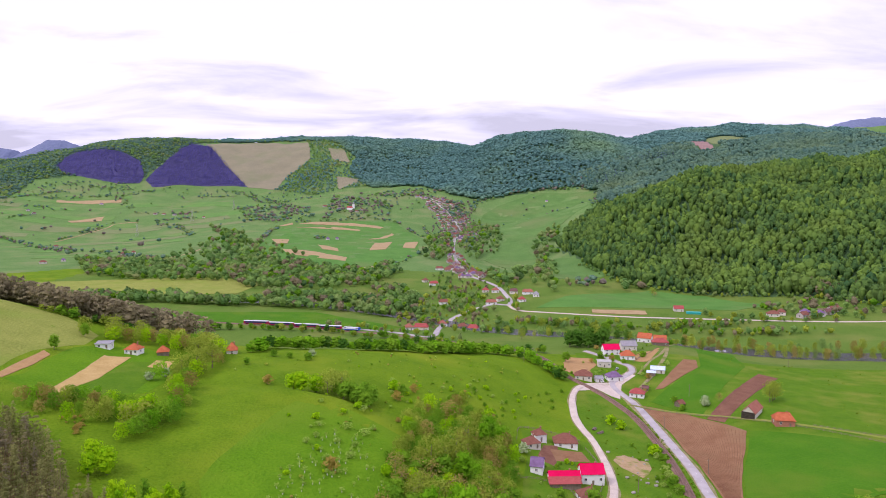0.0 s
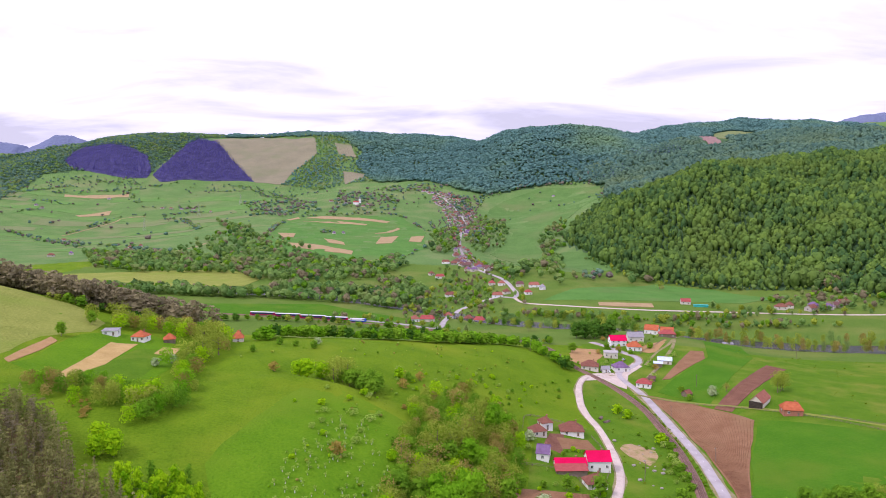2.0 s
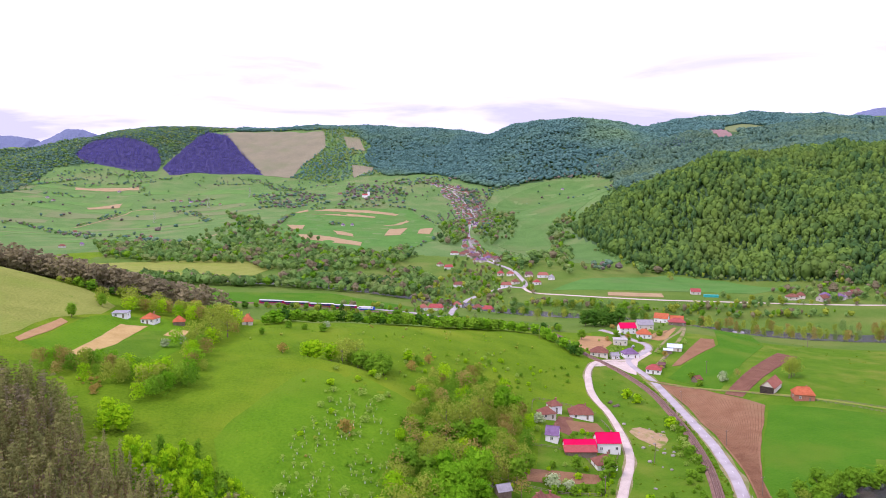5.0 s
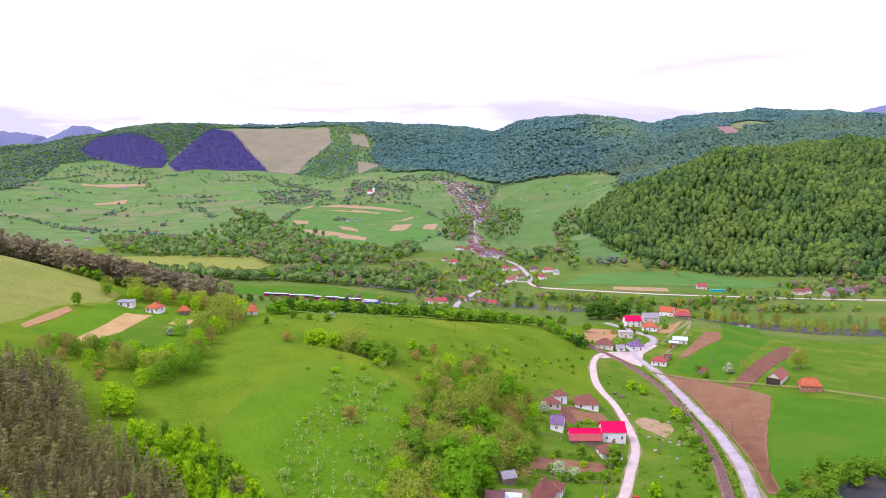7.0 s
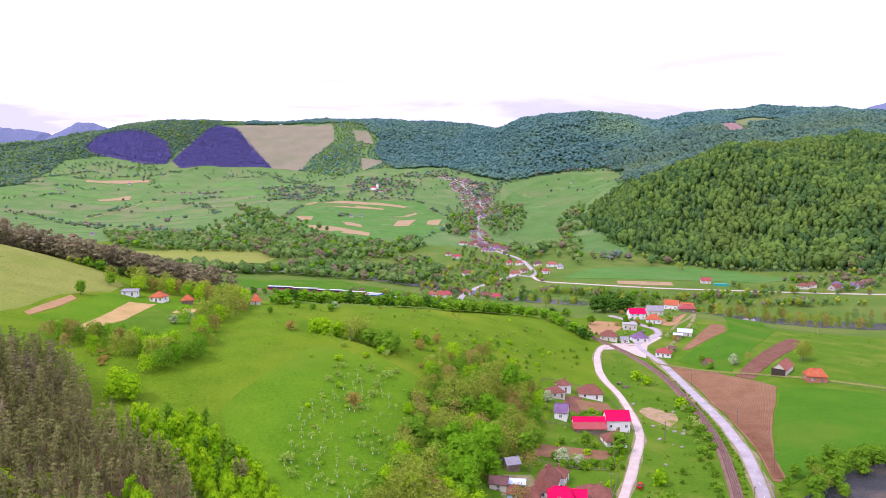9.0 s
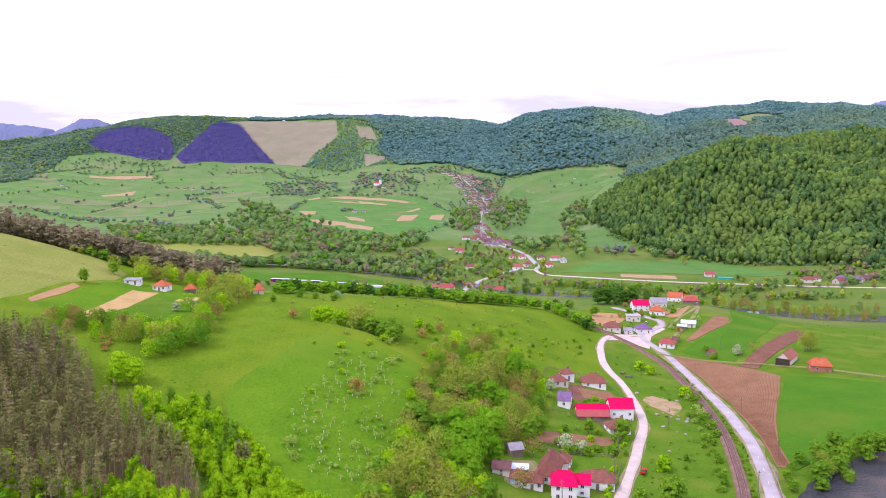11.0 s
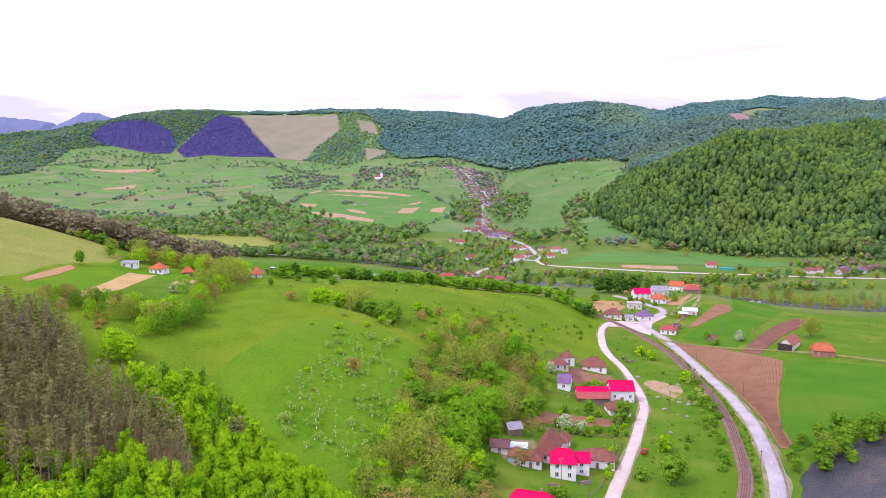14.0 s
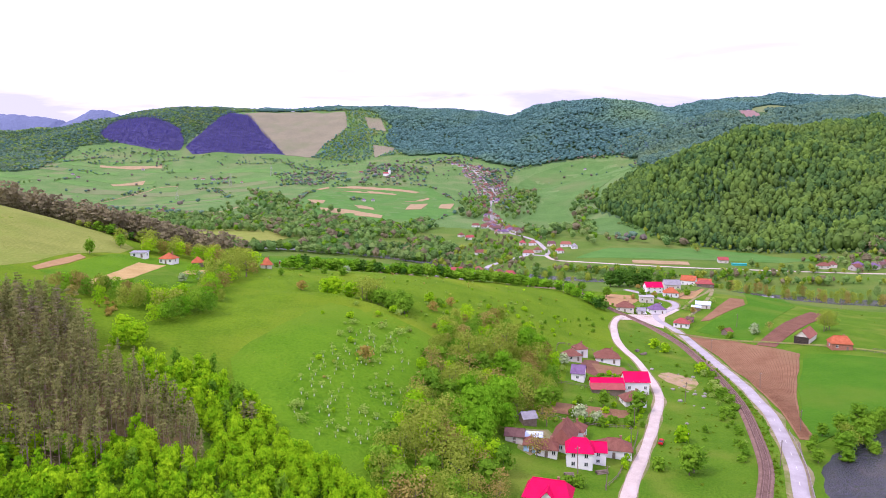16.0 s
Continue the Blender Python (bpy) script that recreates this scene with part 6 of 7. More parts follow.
grow(grove, PINES[:2], np.array([(-67.0, 199.0), (-68.5, 197.5), (-66, 197)]), (9, 10), 206, (1.6, 2.0))
# mixed trees below the farm
for kinds_now, spots_now, tall, seed in (
    (BRIGHT, [(-120, 237), (-124, 281), (-128, 275), (-70, 334), (-75, 336), (-64, 340), (-160, 412)], (9, 12), 210),
    (OLIVE, [(-131, 386), (-137, 378), (-128, 350), (-133, 342), (-195, 402), (-58, 338), (6, 294), (-6, 259), (-16, 212), (26, 316), (208, 424), (205, 421), (211, 427), (78, 668), (-185, 415), (-124, 362), (304, 985)], (11, 15), 211),
    (MID, [(-205, 387), (-204, 354), (-150, 410), (-38, 330), (-134, 355), (-8, 246), (-14, 232), (11, 273), (23, 345), (96, 527), (83, 560), (64, 281), (50, 282)], (7, 10), 212),
    (MID, [(-50, 337), (-44, 333), (-54, 342), (-42, 338), (-37, 336)], (8, 11), 219),
    (DARK, [(126, 586), (134, 592), (118, 590), (142, 598), (131, 602), (112, 596), (122, 604)], (12, 17), 213),
    (BROWN_BUSH, [(-89, 341), (-16, 367), (-44, 263), (-24, 350)], (4, 6), 214),
    (BRIGHT_BUSH, [(-27, 364), (-31, 192), (111, 352), (104, 392), (100, 400), (-23, 272), (72, 250)], (4, 6), 215),
    (BUSH, [(57, 224), (84, 261), (105, 308), (102, 316), (107, 300), (-20, 362), (-22, 367), (-78, 392), (-100, 398), (-90, 395), (113, 345), (150, 436), (150, 420), (-108, 372), (56, 262), (50, 264), (45, 259), (58, 268), (60, 277), (40, 282), (29, 205), (26, 206)], (2.5, 4.5), 216),
    (MID, [(66, 221), (68, 223)], (10, 12), 270),
    (MID, [(113, 241), (116, 246), (119, 251), (112, 234), (124, 256)], (3, 6), 273),
    (BRIGHT, [(-126, 240), (-118, 234), (-123, 231)], (8, 11), 274),
    (OLIVE, [(-52, 346), (-57, 345)], (11, 13), 275),
    (MID, [(-46, 341), (-40, 343), (-36, 340)], (9, 12), 276),
    (FLOWERING, [(-139, 338), (44, 262), (38, 263), (-144, 330), (-78, 402), (165, 422), (40, 330)], (4.5, 8), 217),
    (BRONZE, [(20, 262), (14, 290), (30, 318), (-10, 270), (24, 250), (304, 972), (-165, 420), (32, 300), (176, 428), (18, 222)], (6, 10), 218),
):
    grow(grove, kinds_now, np.array(spots_now, float), tall, seed)
# the wooded gully behind the lane
FEATHER = [crown_arrays(k, 14, 44, 0.026, 0.36, 0.1, 0) for k in range(195, 200)]
GULLY = [(-22, 300), (-16, 345), (6, 370), (27, 362), (37, 335), (37, 300), (31, 272), (24, 260), (12, 246), (9, 232), (8, 214), (8, 192), (2, 165), (-24, 166), (-29, 193), (-25, 234), (-20, 269)]
low_part = scatter(GULLY, 5.8, 220, 0.92)
low_part = low_part[(low_part[:, 1] < 285) & ((low_part[:, 0] < -8) | (low_part[:, 1] < 214) | (low_part[:, 1] > 252))]
grow(grove, MID + OLIVE + OLIVE[:2] + BRIGHT[:2] + BRONZE, low_part, (7, 13), 221, (0.8, 1.15))
high_part = scatter(GULLY, 6.0, 222, 0.88)
high_part = high_part[high_part[:, 1] >= 285]
woods("gully_thicket", high_part, (4.5, 10), FEATHER, [LEAF_OLIVE, LEAF_OLIVE, LEAF_MID, LEAF_MID, LEAF_BRIGHT, LEAF_BROWN], "budding thicket at the top of the gully", 223)
grow(grove, FRESH, np.array([(0, 226), (3, 234), (-3, 238), (5, 246), (-4, 222), (1, 242), (9, 254), (12, 262), (-7, 226), (1, 222), (9, 237), (-5, 246), (5, 258), (14, 284), (9, 287), (28, 330), (24, 338), (20, 326)], float), (10, 15), 271, (0.75, 0.95))
grow(grove, OLIVE, np.array([(1, 293), (6, 300), (-5, 286), (-16, 204), (-20, 212), (12, 318)], float), (14, 18), 272, (0.75, 0.95))
grow(grove, BUSH + BRIGHT_BUSH + BROWN_BUSH[:1], scatter([(-30, 200), (-28, 240), (-26, 290), (-24, 340), (0, 390), (30, 410), (10, 375), (-14, 345), (-20, 300), (-22, 234)], 8, 224, 0.55), (1.2, 3.2), 225)
grow(grove, BUSH[:1] + BRIGHT_BUSH, scatter([(-130, 290), (-60, 300), (-40, 360), (0, 400), (-40, 430), (-110, 400)], 28, 226, 0.4), (0.7, 1.5), 227)
woods("mixed_thicket", np.vstack([scatter([(-190, 286), (-170, 292), (-150, 298), (-129, 284), (-117, 272), (-121, 255), (-140, 268), (-156, 266), (-174, 276)], 5.4, 311, 0.85), line_places([(-118, 268), (-117, 290), (-123, 315), (-133, 340), (-127, 358)], 3.8, 312, 3.2)]), (5, 10.5), FEATHER, [LEAF_OLIVE, LEAF_FRESH, LEAF_MID, LEAF_BRIGHT, LEAF_BROWN], "mixed budding thicket below the hill farm", 313, (0.7, 1.1))
grow(grove, BUSH + BRIGHT_BUSH[:1], scatter([(-20, 300), (-12, 350), (10, 388), (45, 425), (80, 445), (74, 400), (45, 382), (36, 364), (8, 375), (-14, 348)], 6.5, 321, 0.5), (0.7, 2.2), 322)
grow(grove, BROWN_BUSH, scatter([(-158, 282), (-152, 281), (-142, 266), (-141, 258), (-149, 262), (-156, 272)], 3.2, 323, 0.8), (0.8, 1.9), 324, (1.0, 1.8))
# orchard rows
grow(grove, SAPLING, scatter([(-58, 205), (-22, 196), (-16, 226), (-24, 272), (-38, 296), (-54, 296), (-62, 240)], 3.9, 228, 0.62), (1.7, 2.9), 229, (0.9, 1.4))
woods("farm_trees", scatter([(-212, 392), (-192, 412), (-160, 416), (-130, 402), (-118, 372), (-128, 366), (-142, 392), (-195, 392)], 6.6, 260, 0.85), (7, 12), FEATHER, [LEAF_OLIVE, LEAF_OLIVE, LEAF_BRIGHT, LEAF_BROWN], "budding trees round the hill farm", 261)
grow(grove, BUSH + BRIGHT_BUSH, np.vstack([line_places([(36, 258), (46, 261), (57, 260), (61, 272), (66, 282)], 3.0, 262, 1.0), line_places([(45, 222), (50, 238), (54, 250)], 3.0, 263, 0.8), line_places([(8, 240), (12, 256), (30, 256)], 2.6, 265, 1.2), line_places([(55, 322), (60, 328), (72, 326)], 3, 266, 1.0), line_places([(110, 486), (118, 500), (134, 545), (146, 562), (176, 620), (190, 645)], 7, 267, 3.0)]), (1.0, 2.6), 268)
grow(grove, BUSH, line_places([(94, 219), (99, 235), (104, 252), (110, 274), (116, 305), (121, 350), (122.5, 390), (117, 440)], 4.6, 264, 0.5), (0.4, 1.3), 269)
# hedges round the hill crest and along the railway
crest = np.vstack([line_places([(-116, 407), (-100, 440), (-62, 456), (-22, 464), (8, 486), (34, 516), (57, 520), (70, 500), (84, 472)], 1.9, 230, 1.8), line_places([(-100, 449), (-62, 464), (-22, 472), (6, 494), (30, 524)], 3.2, 232, 2.2)])
woods("hedge", crest, (4.5, 9.5), FINE, [LEAF_MID, LEAF_MID, LEAF_FRESH, LEAF_FRESH, LEAF_DARK], "thick green hedge of trees along the hill crest", 231, (0.9, 1.4))
rail_hedge = np.vstack([line_places([(60, 560), (72, 562), (84, 562)], 4, 234, 3.0), line_places([(-260, 655), (-180, 672), (-120, 668), (-60, 650), (0, 620), (50, 575)], 4.5, 250, 3.0), line_places([(-250, 425), (-200, 432), (-160, 425), (-140, 410)], 4.5, 251, 3.0)])
woods("hedge", rail_hedge, (3.5, 8), FINE, [LEAF_MID, LEAF_MID, LEAF_OLIVE, LEAF_DARK], "uneven hedge of trees beside the railway", 252, (0.9, 1.4))
# river trees by the near bend and along the far reach
grow(grove, MID + OLIVE[:2] + MID, np.vstack([line_places([(121, 238), (128, 250), (142, 262), (165, 272), (200, 278)], 4.2, 236, 2.2), line_places([(128, 242), (150, 266), (180, 276)], 6, 237, 2.0)]), (6, 10), 238)
reach = np.vstack([line_places([(232, 640), (280, 628), (340, 616), (400, 604), (450, 590)], 6, 239, 3.0), line_places([(240, 672), (330, 655), (420, 640)], 9, 240, 3.0)])
woods("riverside_trees", reach, (8, 15), FEATHER, [LEAF_OLIVE, LEAF_OLIVE, LEAF_BROWN, MIXED_LEAF], "thin budding trees along the river bank", 241, (0.5, 0.75))
reach = np.vstack([line_places([(50, 712), (110, 690), (170, 668), (232, 638)], 5, 242, 4.0), line_places([(60, 755), (120, 735), (190, 720)], 7, 243, 5.0)])
woods("riverside_trees", reach, (6, 12), FEATHER, [LEAF_MID, MIXED_LEAF, LEAF_OLIVE, LEAF_OLIVE, LEAF_DARK], "mixed green trees along the river bank", 244)
reach = np.vstack([line_places([(310, 790), (370, 775), (450, 770), (520, 800)], 8, 245, 7.0), scatter([(380, 775), (470, 780), (480, 850), (400, 830)], 16, 246, 0.7)])
woods("village_trees", reach, (5, 10), FINE, [LEAF_OLIVE, MIXED_LEAF, MIXED_LEAF, TWIGS], "budding garden trees round the hamlet by the woods", 247)
reach = scatter([(-50, 690), (40, 700), (50, 850), (100, 1000), (60, 1150), (-20, 1150), (-30, 850)], 18, 248, 0.65)
woods("village_trees", clear_of(reach, BRIDGE_HOUSES, 7, 22), (4, 9), FINE, [MIXED_LEAF, MIXED_LEAF, LEAF_MID, TWIGS], "garden trees among the village houses", 249)
# trees along the valley road and round the bridge
rows = np.vstack([scatter([(83, 776), (119, 762), (158, 765), (223, 746), (306, 760), (346, 766), (346, 752), (265, 735), (223, 728), (158, 748), (83, 755)], 5.5, 281, 0.7), scatter([(229, 728), (325, 735), (413, 735), (413, 715), (325, 712), (229, 712)], 6, 282, 0.5), scatter([(-60, 690), (60, 705), (70, 780), (60, 1000), (-10, 1010), (-40, 820)], 11, 283, 0.6), line_places([(90, 830), (95, 940), (75, 1050), (48, 1180), (38, 1330)], 8, 284, 6.0), line_places([(-120, 706), (-60, 690), (-10, 660), (20, 640)], 6, 285, 4.0)])
woods("valley_trees", clear_of(rows, BRIDGE_HOUSES, 7, 22), (3, 10), AIRY, [LEAF_MID, MIXED_LEAF, LEAF_OLIVE, LEAF_OLIVE, TWIGS, MIXED_LEAF], "mixed budding trees along the valley road", 286, (0.7, 1.4))
foot = np.vstack([scatter([(370, 830), (431, 880), (498, 890), (560, 840), (520, 800), (420, 780)], 11, 287, 0.6), scatter([(480, 900), (531, 940), (570, 990), (560, 850), (500, 870)], 10, 288, 0.8)])
edge = line_places([(240, 1190), (262, 1106), (276, 1058), (350, 1012), (418, 973), (474, 920), (538, 826), (598, 795)], 4.5, 290, 4.0)
woods("wood_edge", edge, (3, 9), AIRY, [LEAF, MIXED_LEAF, MIXED_LEAF, LEAF_OLIVE], "bushy green edge at the foot of the woods", 295, (0.8, 1.3))
woods("valley_trees", foot, (4, 11), AIRY, [TWIGS, TWIGS, MIXED_LEAF, LEAF_MID], "russet budding trees at the foot of the woods", 289, (0.9, 1.5))
woods("valley_trees", scatter([(490, 895), (496, 950), (532, 990), (548, 962), (530, 920)], 8, 341, 0.9), (10, 15), AIRY, [TWIGS, TWIGS, TWIGS, MIXED_LEAF], "violet-brown leafless trees against the woods", 342, (0.9, 1.4))
# bushes over the hill meadow and in the gardens
PALE_BUSH = [leaf_tree(157 + k, LEAF_PALE, "pale feathery bush on the meadow", lobes=9, per_lobe=20, leaf=0.06, width=0.5, low=0.08, core=0, name="bush", category="bush") for k in range(2)]
grow(grove, PALE_BUSH + BRIGHT_BUSH[:1], scatter([(-58, 205), (-30, 200), (-26, 240), (-28, 300), (-40, 330), (-60, 320), (-62, 240)], 9, 291, 0.5), (1.4, 3.0), 292, (1.0, 1.7))
grow(grove, PALE_BUSH + BUSH[:1] + BRIGHT_BUSH[:1], scatter([(-40, 340), (-24, 400), (20, 430), (48, 405), (40, 368), (8, 374), (-16, 350)], 10, 293, 0.5), (1.0, 2.6), 294, (1.0, 1.6))
grow(grove, BUSH + PALE_BUSH + BRIGHT_BUSH[:1], scatter([(24, 262), (36, 257), (62, 262), (66, 284), (40, 288), (34, 300), (38, 330), (58, 325), (60, 300), (28, 284)], 6, 295, 0.45), (1.2, 3.2), 296)
grow(grove, BUSH + BROWN_BUSH, scatter([(52, 200), (66, 232), (88, 300), (95, 360), (98, 420), (104, 400), (104, 340), (92, 280), (78, 230)], 12, 297, 0.4), (0.8, 2.2), 298)
grow(grove, BUSH + BUSH[:1] + PALE_BUSH[:1], line_places([(114, 362), (110.5, 337), (108, 318), (103, 295), (98, 273), (92, 250), (86, 232)], 3.6, 331, 1.6), (1.2, 3.4), 332, (1.0, 1.5))
grow(grove, BUSH + PALE_BUSH + BROWN_BUSH + MID[:1], np.array([(143, 532), (158, 556), (163, 550), (170, 575), (178, 590), (183, 596), (205, 618), (212, 628), (118, 505), (113, 498), (108, 492), (117, 531), (110, 528), (135, 540), (148, 500), (150, 492), (152, 512), (168, 515), (175, 526), (138, 460), (142, 470), (94, 492), (176, 640), (165, 590), (150, 585), (131, 576), (128, 548)], float), (2.0, 5.0), 334)
# low scrub over the hill meadow
scrub = np.vstack([scatter([(-70, 335), (-62, 430), (-20, 452), (30, 480), (66, 455), (52, 385), (38, 366), (5, 374), (-18, 350), (-30, 332)], 5.5, 321, 0.45), scatter([(-66, 215), (-34, 198), (-26, 240), (-24, 300), (-34, 332), (-60, 325)], 5, 322, 0.4), scatter([(-112, 300), (-76, 330), (-70, 400), (-105, 400), (-118, 350)], 8, 323, 0.3)])
scrub = scrub[waves(scrub[:, 0], scrub[:, 1], 34, 23) + np.random.RandomState(4).normal(size=len(scrub)) * 0.35 > 0.1]
woods("meadow_scrub", scrub, (0.5, 1.9), AIRY, [LEAF_PALE, LEAF_MID, LEAF_OLIVE, LEAF_PALE, LEAF_BRIGHT, LEAF_BROWN], "low scattered scrub and briars on the hill meadow", 324, (1.0, 2.0))

# ---- small things ----
def utility_pole(x, y, tall, label="weathered wooden utility pole", arm=True, lean=0.0):
    ob = tagged(new("utility_pole"), label, "utility pole", "utility poles of the valley")
    ob.matrix_basis = pose(x, y, float(height(x, y)[0]) - 0.2, lean, lean * 0.6, 20)
    bm = bmesh.new()
    limb(bm, (0, 0, 0), (0, 0, tall), 0.17, 0.11, 8)
    part("post", bm, OLD_WOOD, ob)
    if arm:
        bm = bmesh.new()
        box(bm, -0.8, -0.06, tall - 0.7, 0.8, 0.06, tall - 0.58)
        part("crossarm", bm, OLD_WOOD, ob)
        for dx in (-0.65, 0, 0.65):
            bm = bmesh.new()
            limb(bm, (dx, 0, tall - 0.58), (dx, 0, tall - 0.4), 0.05, 0.03, 6)
            part("insulator", bm, FRAME, ob)
    return ob


for k, (x, y) in enumerate(((128, 321), (119, 262), (98, 230), (37, 205), (129, 390), (290, 566), (60, 500), (70, 526), (30, 214), (58, 262), (163, 445), (88, 300), (52, 240))):
    utility_pole(x, y, 8.0 + (k % 3) * 0.5, lean=(k % 4 - 1.5) * 1.2)


def pylon(x, y, tall):
    """A lattice power pylon."""
    ob = tagged(new("power_pylon"), "grey steel lattice power pylon", "pylon", "power pylons")
    ob.matrix_basis = pose(x, y, float(height(x, y)[0]) - 0.3, 0, 0, 25)
    b, t = tall * 0.11, tall * 0.025
    for sx in (-1, 1):
        for sy in (-1, 1):
            bm = bmesh.new()
            limb(bm, (sx * b, sy * b, 0), (sx * t, sy * t, tall * 0.8), 0.22, 0.16, 4)
            limb(bm, (sx * t, sy * t, tall * 0.8), (0, 0, tall), 0.16, 0.1, 4)
            part("leg", bm, CONCRETE, ob)
    for i in range(7):
        z0, z1 = tall * 0.8 * i / 7, tall * 0.8 * (i + 1) / 7
        r0, r1 = b + (t - b) * i / 7, b + (t - b) * (i + 1) / 7
        for a, c in (((-1, -1), (1, -1)), ((1, -1), (1, 1)), ((1, 1), (-1, 1)), ((-1, 1), (-1, -1))):
            for low, high in ((a, c), (c, a)):
                bm = bmesh.new()
                limb(bm, (low[0] * r0, low[1] * r0, z0), (high[0] * r1, high[1] * r1, z1), 0.1, 0.1, 4)
                part("brace", bm, CONCRETE, ob)
    for z in (0.68, 0.8, 0.9):
        bm = bmesh.new()
        limb(bm, (-tall * 0.13, 0, tall * z), (tall * 0.13, 0, tall * z), 0.16, 0.16, 4)
        part("crossarm", bm, CONCRETE, ob)


for x, y, t in ((-844, 2300, 42), (-760, 2489, 40), (-922, 2059, 42), (22, 1199, 34)):
    pylon(x, y, t)


def fence(points, tall, label, step=2.4, mat=OLD_WOOD, rails=2):
    ob = tagged(new("fence"), label, "fence")
    c = smooth_line(points, step)
    z = height(c[:, 0], c[:, 1])
    post_me = box_mesh("post", (0.16, 0.16, tall + 0.3), mat)
    for (x, y), h in zip(c, z):
        p = new("post", post_me)
        p.parent = ob
        p.location = (x, y, h - 0.3)
    for r in range(rails):
        up = tall * (0.45 + 0.45 * r)
        for k in range(len(c) - 1):
            bm = bmesh.new()
            limb(bm, (*c[k], z[k] + up), (*c[k + 1], z[k + 1] + up), 0.07, 0.07, 4)
            part("fence_rail", bm, mat, ob)
    return ob


fence([(48, 228), (53, 240), (58, 256)], 1.3, "low wooden garden fence along the lane")
fence([(37, 206), (42, 214), (47, 226)], 1.3, "low wooden garden fence below the white house")
fence([(70, 296), (75, 312), (77, 335), (75, 352)], 1.4, "dark wooden yard fence beside the lane")
fence([(122, 434), (150, 410), (178, 387), (230, 345)], 1.1, "long field fence of weathered posts", step=4)
fence([(206, 372), (225, 360), (250, 348)], 1.2, "pale wooden fence behind the brick cottage", step=3)

fence([(30, 300), (44, 303), (56, 298), (58, 288)], 1.4, "weathered yard fence round the red-roofed house")
fence([(12, 262), (26, 260), (40, 258), (56, 260)], 1.3, "dark garden fence behind the farmhouse")
fence([(38, 345), (42, 362), (58, 366), (74, 362)], 1.3, "old board fence round the cottage yards")
patch("yard", [(12, 226), (14, 243), (24, 247), (27, 240), (22, 231), (16, 222)], VERGE, "trodden bare farmyard", up=0.08)
patch("yard", [(46, 328), (52, 346), (60, 350), (58, 334), (54, 322)], DARK_SOIL, "bare trodden yard between the cottages", up=0.08)

fence([(92, 190), (98.9, 209), (105, 226), (110, 243), (115, 262)], 0.8, "low pale parapet along the road above the river", step=2.5, mat=CONCRETE, rails=1)

fence([(150, 532), (158, 545), (172, 562), (186, 585)], 1.2, "weathered yard fence beside the hamlet path")
fence([(141, 473), (149, 486), (156, 497)], 1.3, "rough board fence round the workshop yard")
fence([(116, 497), (122, 502), (132, 505)], 1.2, "low garden fence before the violet-roofed house")

# retaining wall on the river bend
ribbon("river_wall", [(88, 185), (99, 210), (106, 230), (113, 250)], 0.3, OLD_WOOD, "stained concrete retaining wall above the river", "wall", up=0.3, skirt=0.3, step=4)

# painted dashes along the middle of the road
for k in range(8, 60, 3):
    (ax, ay), (bx, by) = road_line[k], road_line[k] * 0.4 + road_line[k + 1] * 0.6
    turn = math.degrees(math.atan2(by - ay, bx - ax))
    dash = new("road_mark", box_mesh("road_mark", (2.6, 0.14, 0.02), LINE_PAINT))
    dash.parent = main_road
    dash.matrix_basis = pose(ax, ay, road_z[k] + 0.04, 0, 0, turn)

# gardens and bare patches
patch("garden_plot", [(24, 276), (42, 280), (61, 281), (58, 272), (40, 267), (25, 265)], SOIL, "dug brown vegetable garden", up=0.12)
patch("garden_plot", [(55, 343), (72, 347), (74, 335), (56, 329)], SOIL, "bare yard in front of the cottage", up=0.1)
patch("bare_patch", [(87, 341), (90, 347), (95, 350), (100, 346), (105, 340), (104, 332), (100, 324), (96, 319), (93, 325), (89, 331)], WORN_GRASS, "bare sandy dirt patch half grown with grass", up=0.12)
patch("bare_patch", [(96, 503), (108, 504), (120, 526), (118, 545), (102, 546), (93, 522)], EARTH, "bare sandy bank behind the old house", up=0.15)
patch("dry_knoll", [(-198, 372), (-202, 398), (-235, 425), (-330, 430), (-360, 300), (-280, 240), (-222, 262), (-207, 290), (-206, 315), (-211, 347)], PALE_GRASS, "pale grazed grass on the round knoll", up=0.07)
patch("river_meadow", [(-480, 735), (-209, 708), (-83, 685), (-40, 720), (-150, 800), (-300, 760), (-420, 740)], FIELD_GREEN, "bright green meadow beyond the railway", up=0.05)
ribbon("lane", [(133, 462), (155, 500), (185, 560), (205, 620)], 2.6, VERGE, "narrow dusty lane between the plots", "road", wob=0.1, up=0.1)
ribbon("field_track", [(120, 437), (150, 413), (178, 391), (205, 372), (260, 340)], 2.2, PALE_GRASS, "worn grassy track between the fields", "track", wob=0.15, up=0.3)

# furrow lines between the long edges of the ploughed fields
def furrow_lines(bm, one, other, count):
    a, b = smooth_line(one, 2.0), smooth_line(other, 2.0)
    t = np.linspace(0.01, 0.99, 34)
    a, b = (np.stack([np.interp(t, np.linspace(0, 1, len(c)), c[:, k]) for k in (0, 1)], 1) for c in (a, b))
    for k in range(count):
        pts = a + (b - a) * (k + 0.6) / (count + 0.2)
        z = height(pts[:, 0], pts[:, 1]) + 0.16
        for i in range(len(pts) - 1):
            limb(bm, (*pts[i], z[i]), (*pts[i + 1], z[i + 1]), 0.22, 0.22, 4)


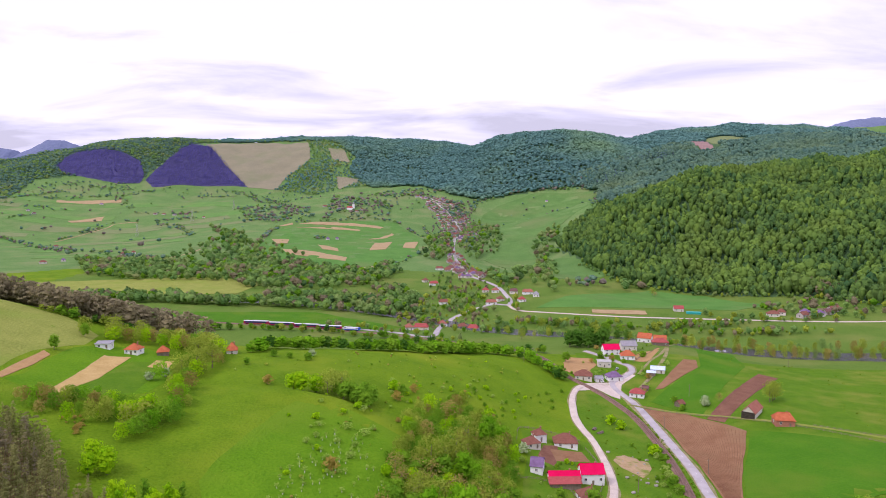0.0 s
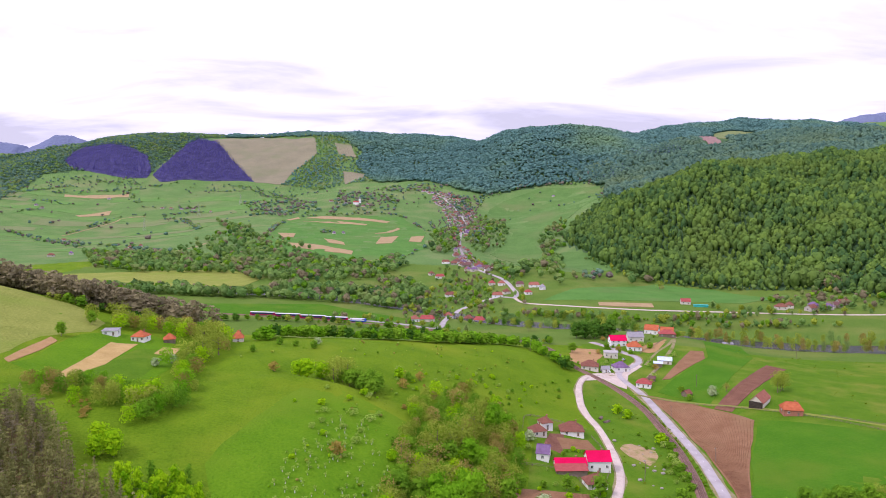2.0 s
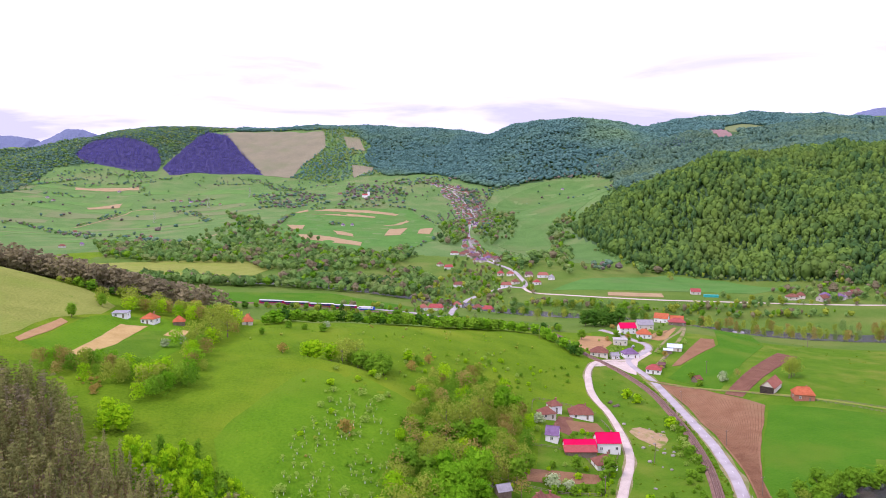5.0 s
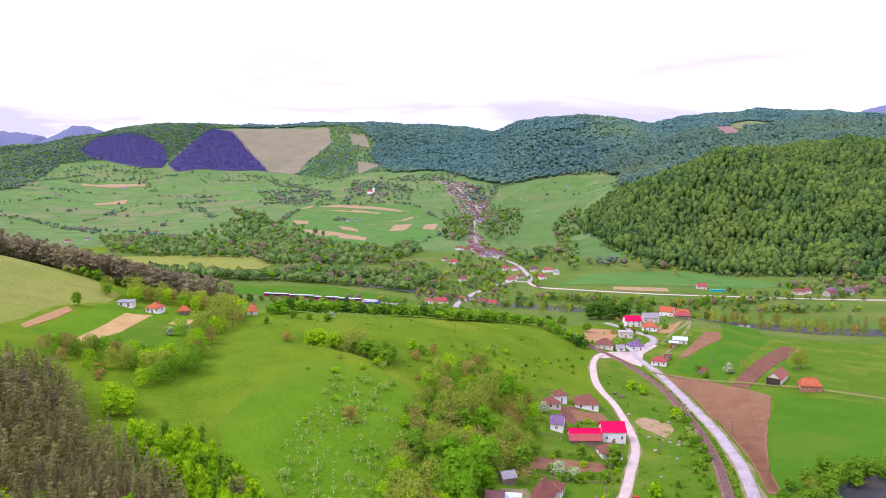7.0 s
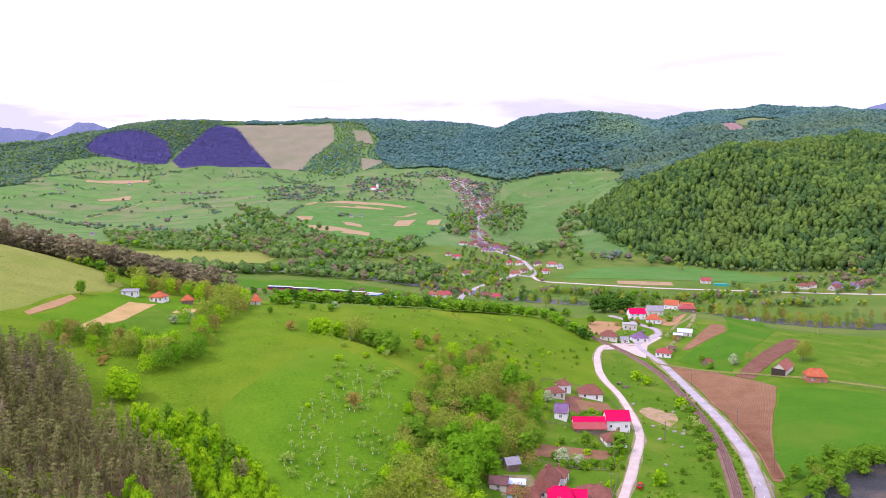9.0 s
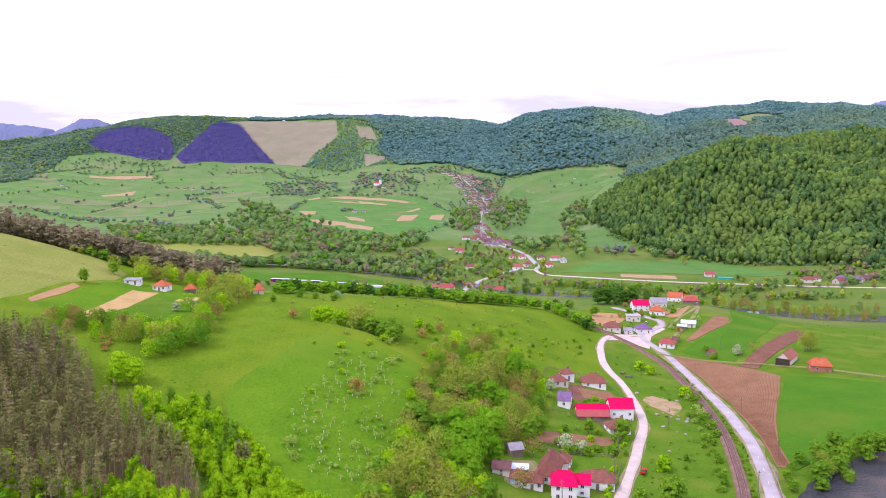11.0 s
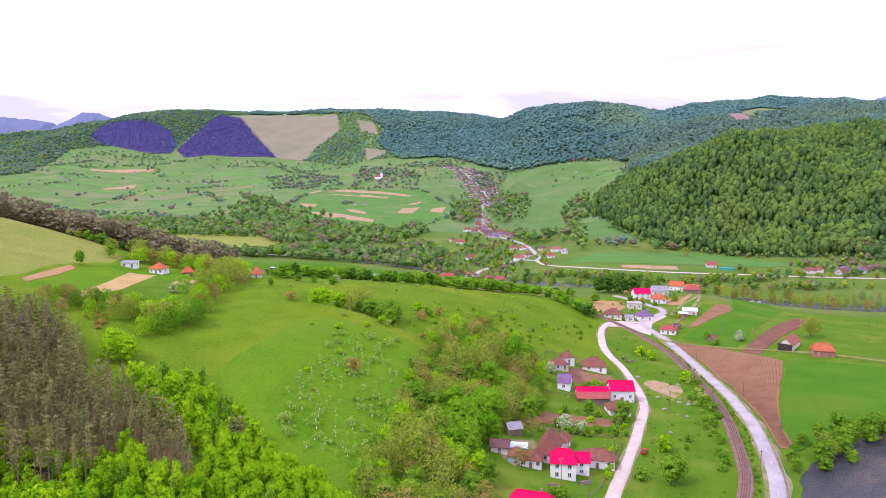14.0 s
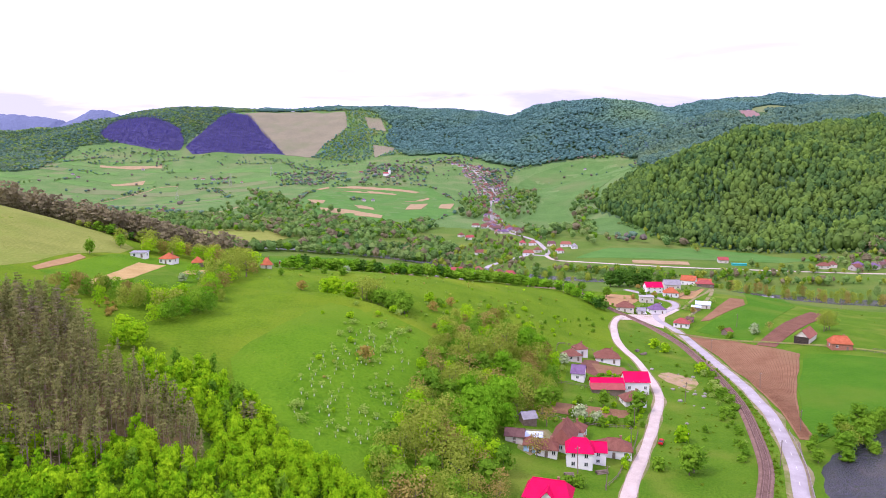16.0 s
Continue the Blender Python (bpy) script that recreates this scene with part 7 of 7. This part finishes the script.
bm = bmesh.new()
furrow_lines(bm, [(115.5, 254), (123.5, 289), (128.5, 331), (131.5, 385), (129, 432)], [(119.5, 254), (126, 278), (141.5, 317), (154.5, 342), (168, 372)], 30)
tagged(part("furrows", bm, FURROW), "long ploughed ridges of brown soil", "furrows", kind="stuff")
bm = bmesh.new()
furrow_lines(bm, [(158, 398), (241, 513)], [(164, 391), (248, 501)], 6)
tagged(part("furrows", bm, FURROW), "straight ridges of the narrow ploughed strip", "furrows", kind="stuff")


# ---- tussocks of grass ----
TUFT = material("grass_tussock", (0.11, 0.22, 0.008), (0.24, 0.33, 0.03), 20, 2.0, tone="tone", per_leaf=0.5, translucent=0.5, spread=0.9)


def tuft_arrays(seed):
    r = np.random.RandomState(seed)
    v = []
    for k in range(4):
        a = r.rand() * 6.28
        d = np.array([math.cos(a), math.sin(a), 0]) * (0.35 + 0.3 * r.rand())
        o = np.array([r.normal() * 0.35, r.normal() * 0.35, -0.05])
        up = np.array([r.normal() * 0.15, r.normal() * 0.15, 0.45 + 0.5 * r.rand()])
        v += [o - d, o + d, o + d * 0.7 + up, o - d * 0.7 + up]
    return np.array(v), np.arange(16).reshape(-1, 4)


TUFTS = [tuft_arrays(k) for k in range(5)]
meadow = scatter([(-150, 240), (-110, 330), (-115, 395), (-60, 448), (0, 460), (40, 490), (70, 450), (45, 360), (10, 300), (-20, 240), (-20, 170), (-60, 190), (-95, 220)], 2.8, 301, 0.25)
meadow = meadow[waves(meadow[:, 0], meadow[:, 1], 28, 9) + np.random.RandomState(3).normal(size=len(meadow)) * 0.5 > 0.05]
woods("grass_tussocks", meadow, (0.15, 0.35), TUFTS, TUFT, "uneven tussocks of grass over the hill meadow", 302, (1.0, 2.2))
verge = np.vstack([scatter([(50, 196), (64, 250), (82, 300), (87, 340), (86, 400), (94, 440), (108, 430), (114, 380), (112, 340), (104, 290), (95, 250), (82, 214)], 2.6, 303, 0.1), scatter([(178, 385), (262, 345), (400, 340), (420, 500), (300, 600), (215, 590), (250, 520)], 7, 304, 0.12), line_places([(88, 208), (100, 245), (110, 285), (117, 330), (121, 380), (119, 425)], 0.7, 305, 1.0)])
woods("grass_tussocks", verge, (0.25, 0.8), TUFTS, TUFT, "rough grass on the verges and pasture", 306, (0.9, 1.8))


# ---- cars, log piles, stones ----
CAR_SILVER = material("car_silver", (0.45, 0.48, 0.52), (0.55, 0.58, 0.62), 2, 0.5, rough=0.3, metal=0.3)
CAR_RED = material("car_red", (0.5, 0.02, 0.02), (0.62, 0.04, 0.03), 2, 0.5, rough=0.35)
CAR_WHITE = material("car_white", (0.75, 0.75, 0.75), (0.82, 0.82, 0.82), 2, 0.5, rough=0.3)


def car(x, y, yaw, paint, label):
    ob = tagged(new("car"), label, "car")
    ob.matrix_basis = pose(x, y, float(height(x, y)[0]) + 0.25, 0, 0, yaw)
    bm = bmesh.new()
    body_section(bm, -2.1, 2.1, 0.85, 0.28, 0.95, 0.12)
    part("body", bm, paint, ob)
    bm = bmesh.new()
    prof = [(-1.7, 0.9), (-1.2, 1.45), (0.45, 1.45), (1.15, 0.9)]
    a, b = [bm.verts.new((px, -0.75 + (pz - 0.9) * 0.18, pz)) for px, pz in prof], [bm.verts.new((px, 0.75 - (pz - 0.9) * 0.18, pz)) for px, pz in prof]
    for k in range(4):
        j = (k + 1) % 4
        bm.faces.new((a[k], a[j], b[j], b[k]))
    bm.faces.new(a[::-1])
    bm.faces.new(b)
    bmesh.ops.recalc_face_normals(bm, faces=bm.faces[:])
    part("cabin", bm, GLASS, ob, "dark glass cabin")
    bm = bmesh.new()
    box(bm, -1.15, -0.6, 1.44, 0.42, 0.6, 1.5)
    part("roof", bm, paint, ob)
    for wx in (-1.3, 1.3):
        for wy in (-0.8, 0.8):
            bm = bmesh.new()
            limb(bm, (wx, wy - 0.1, 0.3), (wx, wy + 0.1, 0.3), 0.31, 0.31, 12)
            part("wheel", bm, UNDER, ob)
    return ob


car(1.5, 209, 10, CAR_SILVER, "silver car parked under the trees")
car(113, 480.5, -20, CAR_WHITE, "white car at the road junction")
car(64, 247, 68, CAR_RED, "red car on the verge of the lane")
car(133, 515, 60, CAR_SILVER, "grey car on the hamlet road")


def log_pile(x, y, yaw, label, n=4, long=3.0):
    ob = tagged(new("log_pile"), label, "log pile")
    ob.matrix_basis = pose(x, y, float(height(x, y)[0]), 0, 0, yaw)
    for row in range(3):
        for k in range(n - row):
            bm = bmesh.new()
            limb(bm, (-long / 2 + 0.1 * ((k * 7 + row) % 3), (k + row * 0.5) * 0.42, 0.2 + row * 0.36), (long / 2 + 0.1 * (k % 2), (k + row * 0.5) * 0.42, 0.2 + row * 0.36), 0.21, 0.2, 8)
            part("log", bm, OLD_WOOD, ob)


log_pile(88, 386, 60, "stack of old logs beside the lane", 5, 4)
log_pile(90, 381, 40, "dark weathered timber heap in the grass", 4, 5)
log_pile(12, 252, 15, "firewood stack behind the shed", 6)
log_pile(38, 216, 20, "planks stacked on the lawn", 4, 4)
log_pile(27, 211, 5, "pale firewood heap by the red-roofed house", 4)
log_pile(168, 519, 10, "timber stack in the workshop yard", 6, 4)


STONE = material("field_stone", (0.26, 0.24, 0.2), (0.4, 0.37, 0.32), 0.8, 0.15, bump=0.5)


def stone(x, y, size, seed):
    r = random.Random(seed)
    bm = bmesh.new()
    bmesh.ops.create_icosphere(bm, subdivisions=2, radius=size)
    for v in bm.verts:
        v.co = v.co * (0.75 + 0.5 * r.random())
        v.co.z *= 0.6
    ob = link_bm("boulder", bm, STONE)
    ob.matrix_basis = pose(x, y, float(height(x, y)[0]) + size * 0.2, 0, 0, r.random() * 360)
    return tagged(ob, "pale grey boulder in the pasture", "boulder", "boulders in the pasture")


for k, (x, y) in enumerate(((92, 322), (95, 325), (88, 318), (90, 294), (93, 291), (86, 300), (97, 335), (80, 270), (76, 258), (99, 348), (70, 240), (87, 352), (98, 318), (101, 314), (96, 312), (94, 316), (103, 321), (99, 309), (92, 341), (102, 338), (105, 344))):
    stone(x, y, 0.5 + 0.25 * (k % 3), k)
